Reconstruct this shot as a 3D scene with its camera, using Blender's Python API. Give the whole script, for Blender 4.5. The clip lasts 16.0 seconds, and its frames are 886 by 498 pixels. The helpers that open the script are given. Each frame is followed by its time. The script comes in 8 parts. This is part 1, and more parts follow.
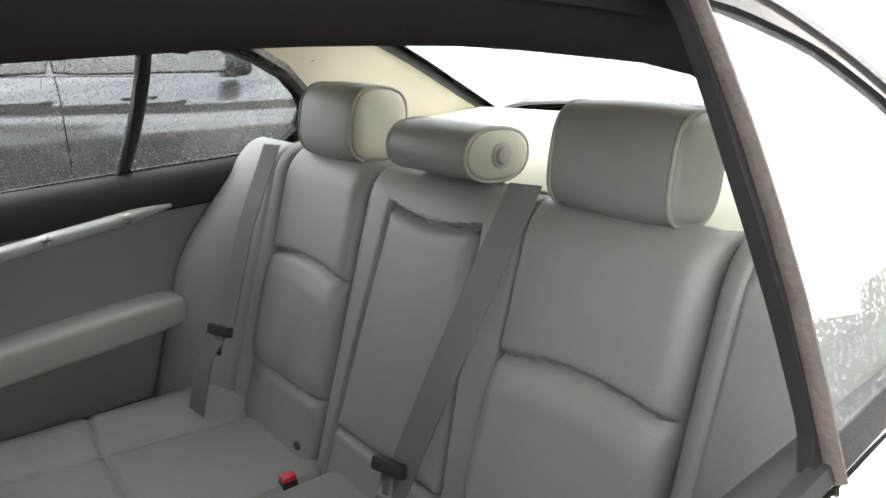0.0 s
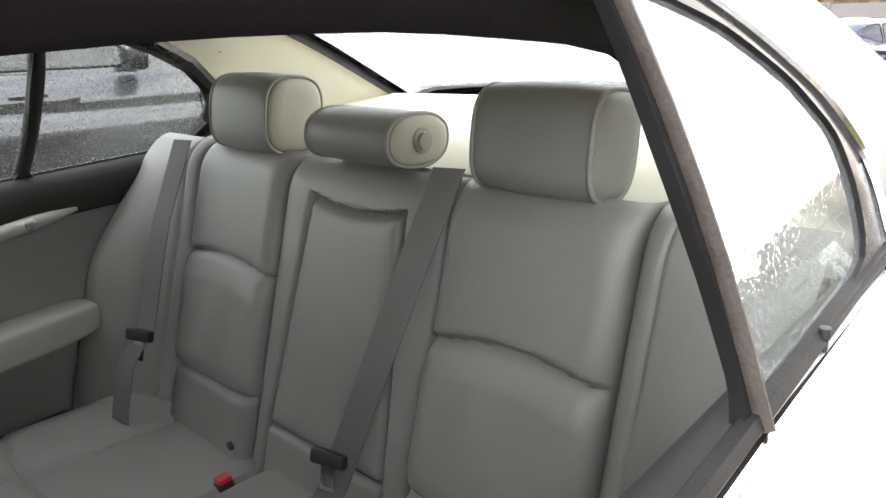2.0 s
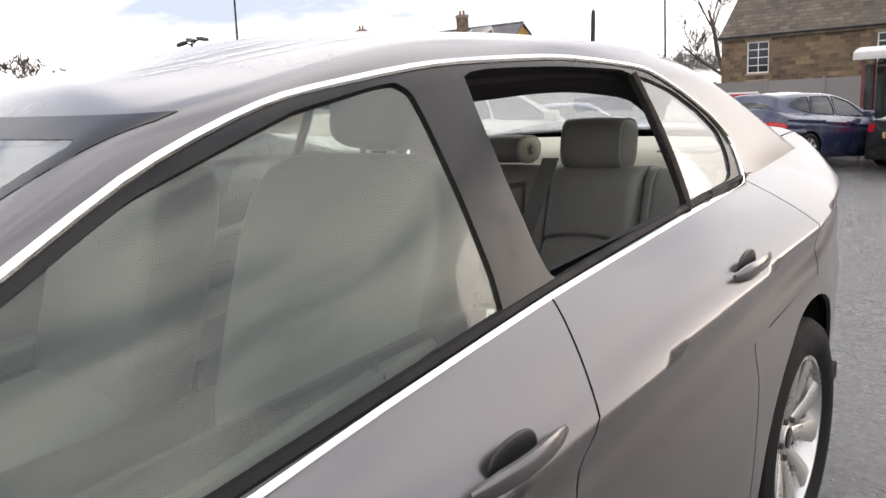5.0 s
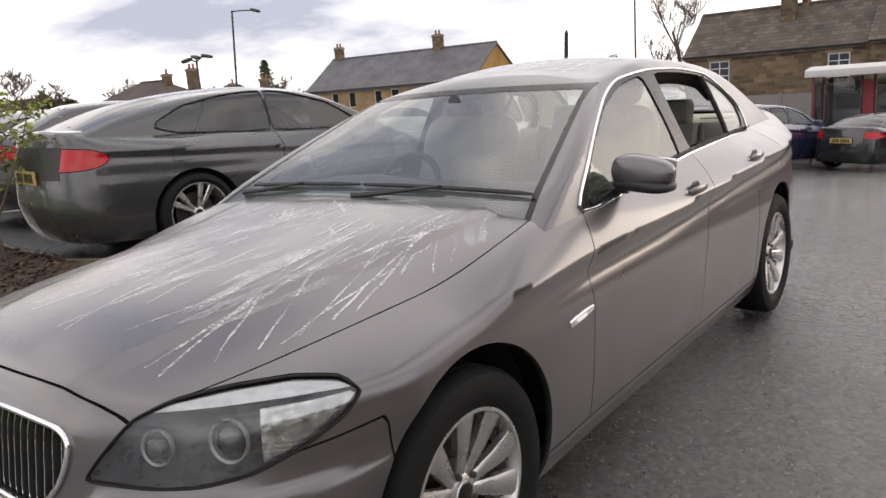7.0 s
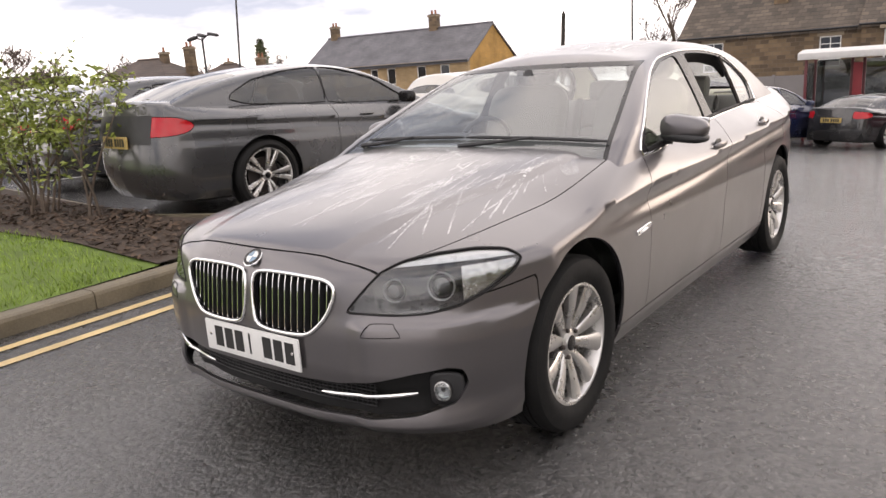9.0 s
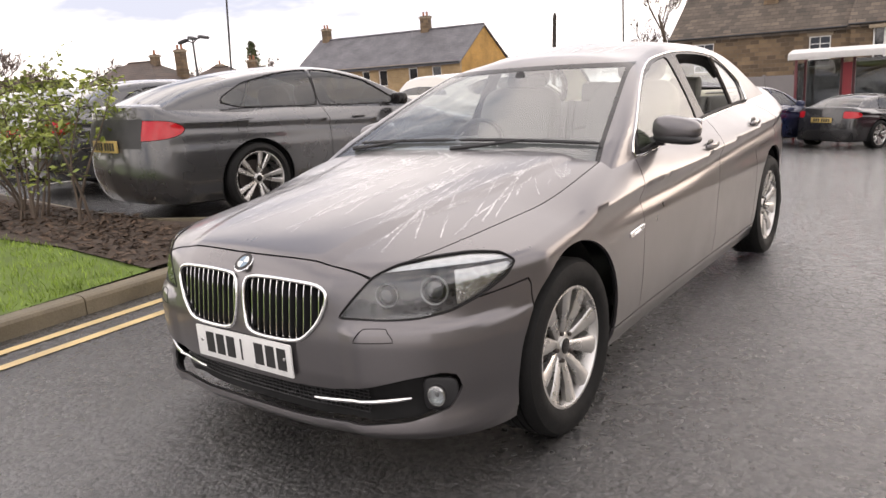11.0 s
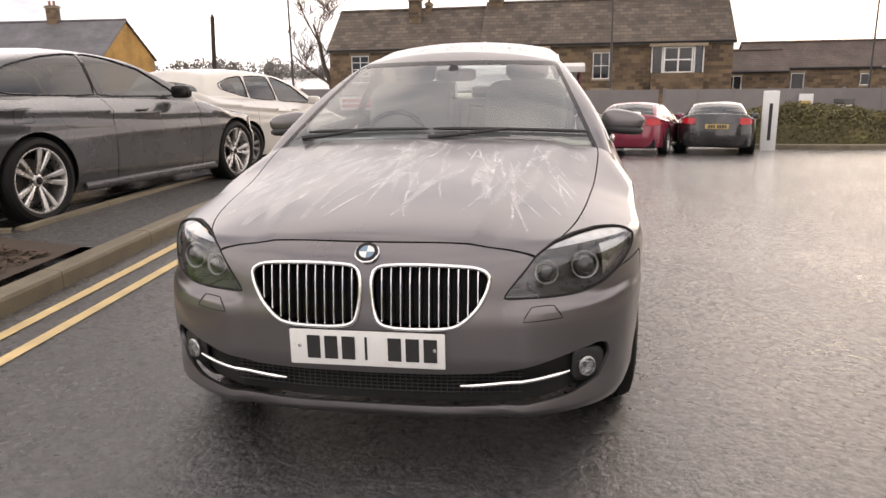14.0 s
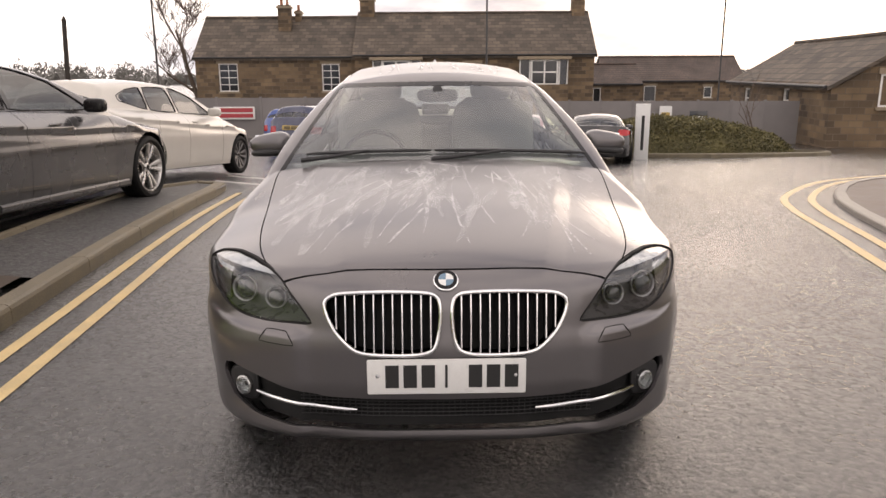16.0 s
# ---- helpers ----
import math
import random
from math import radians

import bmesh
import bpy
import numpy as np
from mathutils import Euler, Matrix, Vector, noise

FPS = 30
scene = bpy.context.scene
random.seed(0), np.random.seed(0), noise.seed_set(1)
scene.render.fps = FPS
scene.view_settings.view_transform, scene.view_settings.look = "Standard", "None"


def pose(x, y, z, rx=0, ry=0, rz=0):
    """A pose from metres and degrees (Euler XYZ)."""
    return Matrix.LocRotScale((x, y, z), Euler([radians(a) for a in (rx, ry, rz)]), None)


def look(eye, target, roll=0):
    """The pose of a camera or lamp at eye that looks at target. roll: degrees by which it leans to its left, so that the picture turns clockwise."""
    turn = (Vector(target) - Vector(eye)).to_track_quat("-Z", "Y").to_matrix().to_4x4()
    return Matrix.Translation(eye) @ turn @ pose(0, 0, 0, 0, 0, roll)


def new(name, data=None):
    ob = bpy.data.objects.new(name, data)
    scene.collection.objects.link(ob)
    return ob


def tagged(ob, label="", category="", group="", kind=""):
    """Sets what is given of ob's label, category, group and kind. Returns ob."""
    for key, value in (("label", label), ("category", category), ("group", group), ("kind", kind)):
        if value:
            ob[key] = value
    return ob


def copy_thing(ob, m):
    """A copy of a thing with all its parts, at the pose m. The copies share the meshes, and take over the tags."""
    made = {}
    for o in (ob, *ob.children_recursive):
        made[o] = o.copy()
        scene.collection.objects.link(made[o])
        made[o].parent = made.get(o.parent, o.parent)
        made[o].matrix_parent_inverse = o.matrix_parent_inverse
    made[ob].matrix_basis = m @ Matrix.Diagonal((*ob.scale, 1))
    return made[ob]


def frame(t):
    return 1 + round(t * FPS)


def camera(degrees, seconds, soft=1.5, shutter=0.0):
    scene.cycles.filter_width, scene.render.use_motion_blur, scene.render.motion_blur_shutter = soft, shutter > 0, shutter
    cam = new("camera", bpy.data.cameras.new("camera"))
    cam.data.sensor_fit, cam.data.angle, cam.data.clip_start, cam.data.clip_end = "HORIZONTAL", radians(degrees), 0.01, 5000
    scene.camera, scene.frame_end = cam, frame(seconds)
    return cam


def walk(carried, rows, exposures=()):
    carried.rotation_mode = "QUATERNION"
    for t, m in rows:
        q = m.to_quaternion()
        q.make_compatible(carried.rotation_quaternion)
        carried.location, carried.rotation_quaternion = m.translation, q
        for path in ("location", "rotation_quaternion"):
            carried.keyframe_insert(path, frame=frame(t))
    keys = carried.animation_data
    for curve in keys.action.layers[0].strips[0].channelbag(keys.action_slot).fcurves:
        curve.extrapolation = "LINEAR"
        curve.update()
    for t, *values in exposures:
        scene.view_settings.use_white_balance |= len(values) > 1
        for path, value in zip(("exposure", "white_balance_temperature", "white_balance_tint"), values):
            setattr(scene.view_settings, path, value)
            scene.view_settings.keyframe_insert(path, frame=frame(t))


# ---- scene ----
cam = camera(62.2, 16.0)
PATH = [
    (0, (0.904, 2.154, 1.333), (-0.583, 3.349, 0.734), -2.5),
    (0.5, (0.893, 2.131, 1.333), (-0.473, 3.443, 0.693), -3.2),
    (1, (0.889, 2.135, 1.331), (-0.446, 3.476, 0.682), -3.4),
    (1.5, (0.894, 2.136, 1.333), (-0.431, 3.49, 0.691), -3.7),
    (2, (0.896, 2.137, 1.334), (-0.427, 3.491, 0.689), -3.8),
    (2.5, (0.898, 2.137, 1.336), (-0.427, 3.491, 0.696), -3.4),
    (3, (0.895, 2.14, 1.333), (-0.426, 3.502, 0.7), -3.1),
    (3.5, (0.897, 2.127, 1.337), (-0.426, 3.491, 0.714), -3),
    (3.7, (0.914, 2.087, 1.343), (-0.405, 3.487, 0.792), -2.7),
    (5.8, (1.72, -0.011, 1.376), (0.444, 1.47, 0.95), -4.6),
    (6, (1.772, -0.248, 1.376), (0.506, 1.244, 0.961), -4.3),
    (6.5, (1.87, -0.793, 1.36), (0.612, 0.707, 0.951), -3.1),
    (7, (1.937, -1.374, 1.362), (0.723, 0.16, 0.945), -4.2),
    (7.5, (2.031, -1.895, 1.357), (0.849, -0.346, 0.905), -3.1),
    (8, (2.038, -2.236, 1.333), (0.882, -0.682, 0.832), -4),
    (8.5, (2.079, -2.335, 1.366), (0.902, -0.788, 0.895), -3.5),
    (9, (2.103, -2.359, 1.364), (0.914, -0.821, 0.896), -3.8),
    (11.5, (2.092, -2.342, 1.368), (0.924, -0.786, 0.907), -4.2),
    (12, (2.095, -2.342, 1.366), (0.939, -0.774, 0.913), -4),
    (12.5, (2.024, -2.386, 1.371), (0.938, -0.773, 0.9), -2.5),
    (13, (1.663, -2.604, 1.35), (0.782, -0.874, 0.872), -0.9),
    (13.5, (1.144, -2.813, 1.355), (0.514, -0.979, 0.864), 0.2),
    (14, (0.622, -2.979, 1.35), (0.302, -1.067, 0.862), -1.1),
    (14.5, (0.214, -3.014, 1.377), (0.046, -1.084, 0.88), -1.2),
    (15, (-0.014, -3.078, 1.439), (-0.043, -1.136, 0.961), -1.7),
    (15.5, (-0.049, -3.079, 1.436), (-0.024, -1.138, 0.957), -1.1),
    (16, (-0.05, -3.043, 1.423), (-0.015, -1.099, 0.953), -0.3),
]
walk(cam, [(t, look(eye, target, roll)) for t, eye, target, roll in PATH],
     exposures=[(0.0, 2.2, 6350, 10), (1.0, 2.2, 6350, 10), (1.8, 2.0, 6350, 10), (3.7, 1.96, 6350, 10), (5.6, 0.05, 6500, 15), (7.0, 0.05, 6600, 15), (9.0, 0.41, 6800, 18), (12.0, 0.53, 6850, 18), (13.4, 0.46, 7000, 19), (14.4, 0.24, 7080, 19), (16.0, 0.10, 7150, 20)])

# ---- daylight: bright broken cloud, a low veiled sun ahead to the right ----
SUN_AZ, SUN_EL = 27.0, 11.0      # degrees from +y towards +x, and above the horizon
world = bpy.data.worlds.new("world")
scene.world = world
world.use_nodes = True
wn, wl = world.node_tree.nodes, world.node_tree.links
wn.clear()
w_out = wn.new("ShaderNodeOutputWorld")
w_sky = wn.new("ShaderNodeTexSky")
w_sky.sky_type, w_sky.sun_disc = "NISHITA", False
w_sky.sun_elevation, w_sky.sun_rotation = radians(SUN_EL), radians(SUN_AZ)
w_sky.air_density, w_sky.dust_density = 1.0, 2.5
w_bg = wn.new("ShaderNodeBackground")
w_bg.inputs["Strength"].default_value = 0.075
w_cloud = wn.new("ShaderNodeBackground")
w_cloud.inputs["Strength"].default_value = 1.0
w_co = wn.new("ShaderNodeTexCoord")
w_map = wn.new("ShaderNodeMapping")
w_map.inputs["Scale"].default_value = (1.0, 1.0, 3.2)
w_n1 = wn.new("ShaderNodeTexNoise")
w_n1.inputs["Scale"].default_value, w_n1.inputs["Detail"].default_value = 2.3, 6.0
w_n1.inputs["Roughness"].default_value = 0.55
w_r1 = wn.new("ShaderNodeValToRGB")
w_r1.color_ramp.elements[0].position, w_r1.color_ramp.elements[0].color = 0.37, (0.60, 0.66, 0.78, 1)
w_r1.color_ramp.elements[1].position, w_r1.color_ramp.elements[1].color = 0.55, (1.78, 1.74, 1.68, 1)
w_mix = wn.new("ShaderNodeMixShader")
w_mix.inputs[0].default_value = 0.86
wl.new(w_co.outputs["Generated"], w_map.inputs[0])
wl.new(w_map.outputs[0], w_n1.inputs["Vector"])
wl.new(w_n1.outputs["Fac"], w_r1.inputs[0])
wl.new(w_r1.outputs[0], w_cloud.inputs["Color"])
wl.new(w_sky.outputs[0], w_bg.inputs["Color"])
wl.new(w_bg.outputs[0], w_mix.inputs[1])
wl.new(w_cloud.outputs[0], w_mix.inputs[2])
wl.new(w_mix.outputs[0], w_out.inputs[0])

sun = new("sun", bpy.data.lights.new("sun", "SUN"))
sun.data.energy, sun.data.angle, sun.data.color = 0.2, radians(22), (1.0, 0.9, 0.76)
sd = Vector((math.sin(radians(SUN_AZ)) * math.cos(radians(SUN_EL)), math.cos(radians(SUN_AZ)) * math.cos(radians(SUN_EL)), math.sin(radians(SUN_EL))))
sun.matrix_world = look(sd * 50, (0, 0, 0))

# ---- materials ----
def mat(name, color, rough=0.5, metal=0.0, vary=0.15, scale=8.0, fine=90.0, bump=0.0, bump_scale=0.0, coat=0.0, rough_vary=0.1,
        color2=None, spec=0.5, stretch=(1, 1, 1), per_object=0.0, per_island=0.0, emit=0.0):
    """A surface with variation at two scales: broad stains and fine grain, in metres."""
    m = bpy.data.materials.new(name)
    m.use_nodes = True
    n, l = m.node_tree.nodes, m.node_tree.links
    b = n["Principled BSDF"]
    b.inputs["Metallic"].default_value = metal
    b.inputs["Specular IOR Level"].default_value = spec
    b.inputs["Coat Weight"].default_value = coat
    b.inputs["Coat Roughness"].default_value = 0.06
    co = n.new("ShaderNodeTexCoord")
    mp = n.new("ShaderNodeMapping")
    mp.inputs["Scale"].default_value = stretch
    l.new(co.outputs["Object"], mp.inputs[0])
    big, small = n.new("ShaderNodeTexNoise"), n.new("ShaderNodeTexNoise")
    big.inputs["Scale"].default_value, big.inputs["Detail"].default_value = scale, 5.0
    small.inputs["Scale"].default_value, small.inputs["Detail"].default_value = fine, 3.0
    l.new(mp.outputs[0], big.inputs["Vector"])
    l.new(mp.outputs[0], small.inputs["Vector"])
    add = n.new("ShaderNodeMath")
    add.operation = "MULTIPLY_ADD"
    add.inputs[1].default_value = 0.6
    l.new(big.outputs["Fac"], add.inputs[0])
    half = n.new("ShaderNodeMath")
    half.operation = "MULTIPLY"
    half.inputs[1].default_value = 0.4
    l.new(small.outputs["Fac"], half.inputs[0])
    l.new(half.outputs[0], add.inputs[2])
    ramp = n.new("ShaderNodeMix")
    ramp.data_type = "RGBA"
    lo = tuple(c * (1 - vary) for c in color)
    hi = tuple(min(1, c * (1 + vary)) for c in (color2 or color))
    ramp.inputs["A"].default_value, ramp.inputs["B"].default_value = (*lo, 1), (*hi, 1)
    st = n.new("ShaderNodeMapRange")
    st.inputs["From Min"].default_value, st.inputs["From Max"].default_value = 0.3, 0.7
    l.new(add.outputs[0], st.inputs["Value"])
    l.new(st.outputs[0], ramp.inputs["Factor"])
    col = ramp.outputs["Result"]
    if per_object or per_island:
        hs = n.new("ShaderNodeHueSaturation")
        mr = n.new("ShaderNodeMapRange")
        k = per_object or per_island
        mr.inputs["To Min"].default_value, mr.inputs["To Max"].default_value = 1 - k, 1 + k
        src = n.new("ShaderNodeObjectInfo").outputs["Random"] if per_object else n.new("ShaderNodeNewGeometry").outputs["Random Per Island"]
        l.new(src, mr.inputs["Value"])
        l.new(mr.outputs[0], hs.inputs["Value"])
        l.new(col, hs.inputs["Color"])
        col = hs.outputs[0]
    l.new(col, b.inputs["Base Color"])
    rr = n.new("ShaderNodeMapRange")
    rr.inputs["From Min"].default_value, rr.inputs["From Max"].default_value = 0.3, 0.7
    rr.inputs["To Min"].default_value, rr.inputs["To Max"].default_value = max(0.02, rough - rough_vary), min(1, rough + rough_vary)
    l.new(big.outputs["Fac"], rr.inputs["Value"])
    l.new(rr.outputs[0], b.inputs["Roughness"])
    if bump:
        bp = n.new("ShaderNodeBump")
        bp.inputs["Strength"].default_value, bp.inputs["Distance"].default_value = bump, 0.004
        src = small
        if bump_scale:
            src = n.new("ShaderNodeTexNoise")
            src.inputs["Scale"].default_value, src.inputs["Detail"].default_value = bump_scale, 4.0
            l.new(mp.outputs[0], src.inputs["Vector"])
        l.new(src.outputs["Fac"], bp.inputs["Height"])
        l.new(bp.outputs[0], b.inputs["Normal"])
    if emit:
        l.new(col, b.inputs["Emission Color"])
        b.inputs["Emission Strength"].default_value = emit
    return m


def glass(name, tint=(0.9, 0.95, 0.93), rough=0.0, drops=0.0, film=0.0, backlit=False, mist=(0.75, 0.78, 0.8)):
    """Thin pane: clear, with a mirror gloss that grows at grazing angles; drops: rain on it; film: milky share, for
    mist and painted sky sheen.
    """
    m = bpy.data.materials.new(name)
    m.use_nodes = True
    n, l = m.node_tree.nodes, m.node_tree.links
    n.clear()
    out, tr, gl, fr, mx = (n.new(k) for k in ("ShaderNodeOutputMaterial", "ShaderNodeBsdfTransparent", "ShaderNodeBsdfGlossy", "ShaderNodeLayerWeight", "ShaderNodeMixShader"))
    tr.inputs[0].default_value = (*tint, 1)
    gl.inputs["Roughness"].default_value = rough
    fr.inputs["Blend"].default_value = 0.5
    pw, sc = n.new("ShaderNodeMath"), n.new("ShaderNodeMath")
    pw.operation, sc.operation = "POWER", "MULTIPLY_ADD"
    pw.inputs[1].default_value, sc.inputs[1].default_value, sc.inputs[2].default_value = 3.6, 0.88, 0.09
    l.new(fr.outputs["Facing"], pw.inputs[0])
    l.new(pw.outputs[0], sc.inputs[0])
    l.new(sc.outputs[0], mx.inputs[0])
    clear = tr.outputs[0]
    if drops or film:
        co = n.new("ShaderNodeTexCoord")
        df = n.new("ShaderNodeBsdfTranslucent" if backlit else "ShaderNodeBsdfDiffuse")
        df.inputs[0].default_value = (*mist, 1)
        vo = n.new("ShaderNodeTexVoronoi")
        vo.inputs["Scale"].default_value = 170.0
        l.new(co.outputs["Object"], vo.inputs["Vector"])
        ns = n.new("ShaderNodeTexNoise")
        ns.inputs["Scale"].default_value = 9.0
        l.new(co.outputs["Object"], ns.inputs["Vector"])
        lt = n.new("ShaderNodeMapRange")
        lt.inputs["From Min"].default_value, lt.inputs["From Max"].default_value = 0.42, 0.22
        l.new(vo.outputs["Distance"], lt.inputs["Value"])
        mu = n.new("ShaderNodeMath")
        mu.operation = "MULTIPLY"
        l.new(lt.outputs[0], mu.inputs[0])
        l.new(ns.outputs["Fac"], mu.inputs[1])
        ma = n.new("ShaderNodeMath")
        ma.operation = "MULTIPLY_ADD"
        ma.inputs[1].default_value, ma.inputs[2].default_value = drops, film
        l.new(mu.outputs[0], ma.inputs[0])
        m2 = n.new("ShaderNodeMixShader")
        l.new(ma.outputs[0], m2.inputs[0])
        l.new(tr.outputs[0], m2.inputs[1])
        l.new(df.outputs[0], m2.inputs[2])
        clear = m2.outputs[0]
        bp = n.new("ShaderNodeBump")
        bp.inputs["Strength"].default_value, bp.inputs["Distance"].default_value = 0.12 * min(1.0, 2.5 * drops), 0.001
        l.new(mu.outputs[0], bp.inputs["Height"])
        l.new(bp.outputs[0], gl.inputs["Normal"])
    l.new(clear, mx.inputs[1])
    l.new(gl.outputs[0], mx.inputs[2])
    l.new(mx.outputs[0], out.inputs[0])
    return m


def car_paint(name, color, metal=0.55, rough=0.34, streaks=0.0, dirt=0.25, gloss=1.0):
    """Lacquered metallic paint with road film; streaks: dried runs of rain along the bonnet and roof."""
    m = mat(name, color, rough, metal, 0.06, 3.0, 260.0, 0.02, 0.0, gloss, 0.06)
    n, l = m.node_tree.nodes, m.node_tree.links
    b = n["Principled BSDF"]
    b.inputs["Coat Roughness"].default_value = 0.06 if gloss > 0.9 else 0.11
    co = n.new("ShaderNodeTexCoord")
    ns = n.new("ShaderNodeTexNoise")
    ns.inputs["Scale"].default_value, ns.inputs["Detail"].default_value = 2.2, 8.0
    l.new(co.outputs["Object"], ns.inputs["Vector"])
    mr = n.new("ShaderNodeMapRange")
    mr.inputs["From Min"].default_value, mr.inputs["From Max"].default_value = 0.45, 0.8
    mr.inputs["To Max"].default_value = dirt
    l.new(ns.outputs["Fac"], mr.inputs["Value"])
    fac = mr.outputs[0]
    if streaks:
        # fine rain beads on the level panels
        geo = n.new("ShaderNodeNewGeometry")
        sx = n.new("ShaderNodeSeparateXYZ")
        l.new(geo.outputs["Normal"], sx.inputs[0])
        up = n.new("ShaderNodeMapRange")
        up.inputs["From Min"].default_value, up.inputs["From Max"].default_value = 0.80, 0.97
        up.inputs["To Max"].default_value = streaks
        l.new(sx.outputs["Z"], up.inputs["Value"])
        vo = n.new("ShaderNodeTexVoronoi")
        vo.inputs["Scale"].default_value = 120.0
        l.new(co.outputs["Object"], vo.inputs["Vector"])
        bead = n.new("ShaderNodeMapRange")
        bead.inputs["From Min"].default_value, bead.inputs["From Max"].default_value = 0.5, 0.1
        l.new(vo.outputs["Distance"], bead.inputs["Value"])
        where = n.new("ShaderNodeTexNoise")
        where.inputs["Scale"].default_value, where.inputs["Detail"].default_value = 5.0, 6.0
        l.new(co.outputs["Object"], where.inputs["Vector"])
        wr = n.new("ShaderNodeMapRange")
        wr.inputs["From Min"].default_value, wr.inputs["From Max"].default_value = 0.40, 0.62
        l.new(where.outputs["Fac"], wr.inputs["Value"])
        m1, m2 = (n.new("ShaderNodeMath") for _ in range(2))
        m1.operation = m2.operation = "MULTIPLY"
        l.new(bead.outputs[0], m1.inputs[0])
        l.new(wr.outputs[0], m1.inputs[1])
        m2.inputs[1].default_value = 0.4
        l.new(up.outputs[0], m2.inputs[0])
        bp = n.new("ShaderNodeBump")
        bp.inputs["Distance"].default_value = 0.0012
        l.new(m2.outputs[0], bp.inputs["Strength"])
        l.new(m1.outputs[0], bp.inputs["Height"])
        l.new(bp.outputs[0], b.inputs["Normal"])
        l.new(bp.outputs[0], b.inputs["Coat Normal"])
    if not dirt:
        return m
    film = n.new("ShaderNodeBsdfPrincipled")
    film.inputs["Base Color"].default_value = (0.52, 0.49, 0.46, 1)
    film.inputs["Roughness"].default_value = 0.55
    mix = n.new("ShaderNodeMixShader")
    l.new(fac, mix.inputs[0])
    l.new(b.outputs[0], mix.inputs[1])
    l.new(film.outputs[0], mix.inputs[2])
    l.new(mix.outputs[0], n["Material Output"].inputs[0])
    return m


PAINT = car_paint("warm_grey_metallic_paint", (0.152, 0.143, 0.146), 0.82, 0.33, 0.8, 0.0, 0.7)
PAINT_SIDE = car_paint("warm_grey_side_paint", (0.152, 0.143, 0.146), 0.82, 0.33, 0.0, 0.0, 0.8)
CHROME = mat("chrome", (0.80, 0.80, 0.80), 0.12, 1.0, 0.04, 12, 200, 0, rough_vary=0.05)
ALLOY = mat("alloy", (0.60, 0.59, 0.57), 0.30, 0.9, 0.08, 14, 160, 0.05)
BLACK = mat("black_plastic", (0.018, 0.018, 0.019), 0.45, 0, 0.3, 10, 200, 0.1)
GLOSS_BLACK = mat("gloss_black_trim", (0.010, 0.009, 0.009), 0.22, 0, 0.2, 10, 120, spec=0.3)
SEAL = mat("rubber_seal", (0.010, 0.009, 0.009), 0.6, 0, 0.3, 20, 200, 0.1, spec=0.25)
DARK = mat("dark_void", (0.008, 0.008, 0.008), 0.9, 0, 0.3)
RUBBER = mat("tyre_rubber", (0.008, 0.008, 0.0078), 0.7, 0, 0.35, 14, 120, 0.2, spec=0.25)
GLASS = glass("clear_glass")
WET_GLASS = glass("rain_specked_glass", (0.86, 0.9, 0.9), 0.02, 0.75, 0.07)
# rain drops, plus a white film that stands for sky glare
REAR_GLASS = glass("rain_and_glare_glass", (0.86, 0.9, 0.9), 0.02, 0.5, 0.30, True)
# the diffuse film paints in part of the milky sky reflection
SCREEN_GLASS = glass("windscreen_glass", (0.80, 0.86, 0.84), 0.01, 0.0, 0.07)
TINT_GLASS = glass("tinted_glass", (0.35, 0.38, 0.38), 0.0)
# condensation, with the bright sky's reflection painted in as pale green film
MIST_SHEEN_GLASS = glass("mist_and_sheen_glass", (0.86, 0.93, 0.78), 0.0, 0.05, 0.22, True, (0.80, 0.86, 0.62))
LAMP_GLASS = glass("lamp_glass", (0.93, 0.95, 0.96))
WHITE_LENS = mat("white_reflector", (0.85, 0.85, 0.84), 0.3, 0.0, 0.06, 30, 200)
RED_LENS = mat("red_lens", (0.46, 0.008, 0.014), 0.15, 0, 0.15, 20, 150, coat=0.15)
AMBER = mat("amber_lens", (0.6, 0.25, 0.05), 0.2, 0, 0.1)
PLATE_WHITE = mat("plate_white", (0.72, 0.72, 0.70), 0.35, 0, 0.06, 30, 300)
PLATE_YELLOW = mat("plate_yellow", (0.46, 0.33, 0.11), 0.35, 0, 0.06)
INK = mat("plate_black", (0.02, 0.02, 0.02), 0.4, 0, 0.1)
EMBLEM_BLUE = mat("enamel_blue", (0.13, 0.22, 0.30), 0.2, 0, 0.05, coat=0.8)
LEATHER = mat("pale_grey_leather", (0.198, 0.190, 0.181), 0.46, 0, 0.08, 5, 380, 0.22, rough_vary=0.06)
# headrest leather with window light painted in as a cream tone
LIT_CHEEK = mat("lit_cheek_leather", (0.36, 0.345, 0.28), 0.5, 0, 0.06, 8, 380, 0.2)
PIPING = mat("leather_piping", (0.26, 0.25, 0.22), 0.5, 0, 0.1, 20, 300)
# darker than the leather: shade of the gaps between cushions, put into colour
SEAM = mat("seam_gap_shade", (0.10, 0.097, 0.09), 0.8, 0, 0.2)
HEADLINER = mat("beige_headlining", (0.60, 0.57, 0.46), 0.9, 0, 0.05, 6, 500, 0.2)
DOOR_GREY = mat("grey_door_trim", (0.17, 0.164, 0.155), 0.6, 0, 0.1, 8, 400, 0.2)
DOOR_DARK = mat("dark_door_top", (0.030, 0.029, 0.028), 0.55, 0, 0.12, 8, 400, 0.06, spec=0.2)
BELT = mat("seat_belt_web", (0.115, 0.112, 0.107), 0.7, 0, 0.1, 60, 700, 0.3)
CARPET = mat("dark_carpet", (0.05, 0.048, 0.045), 0.95, 0, 0.3, 40, 600, 0.4)


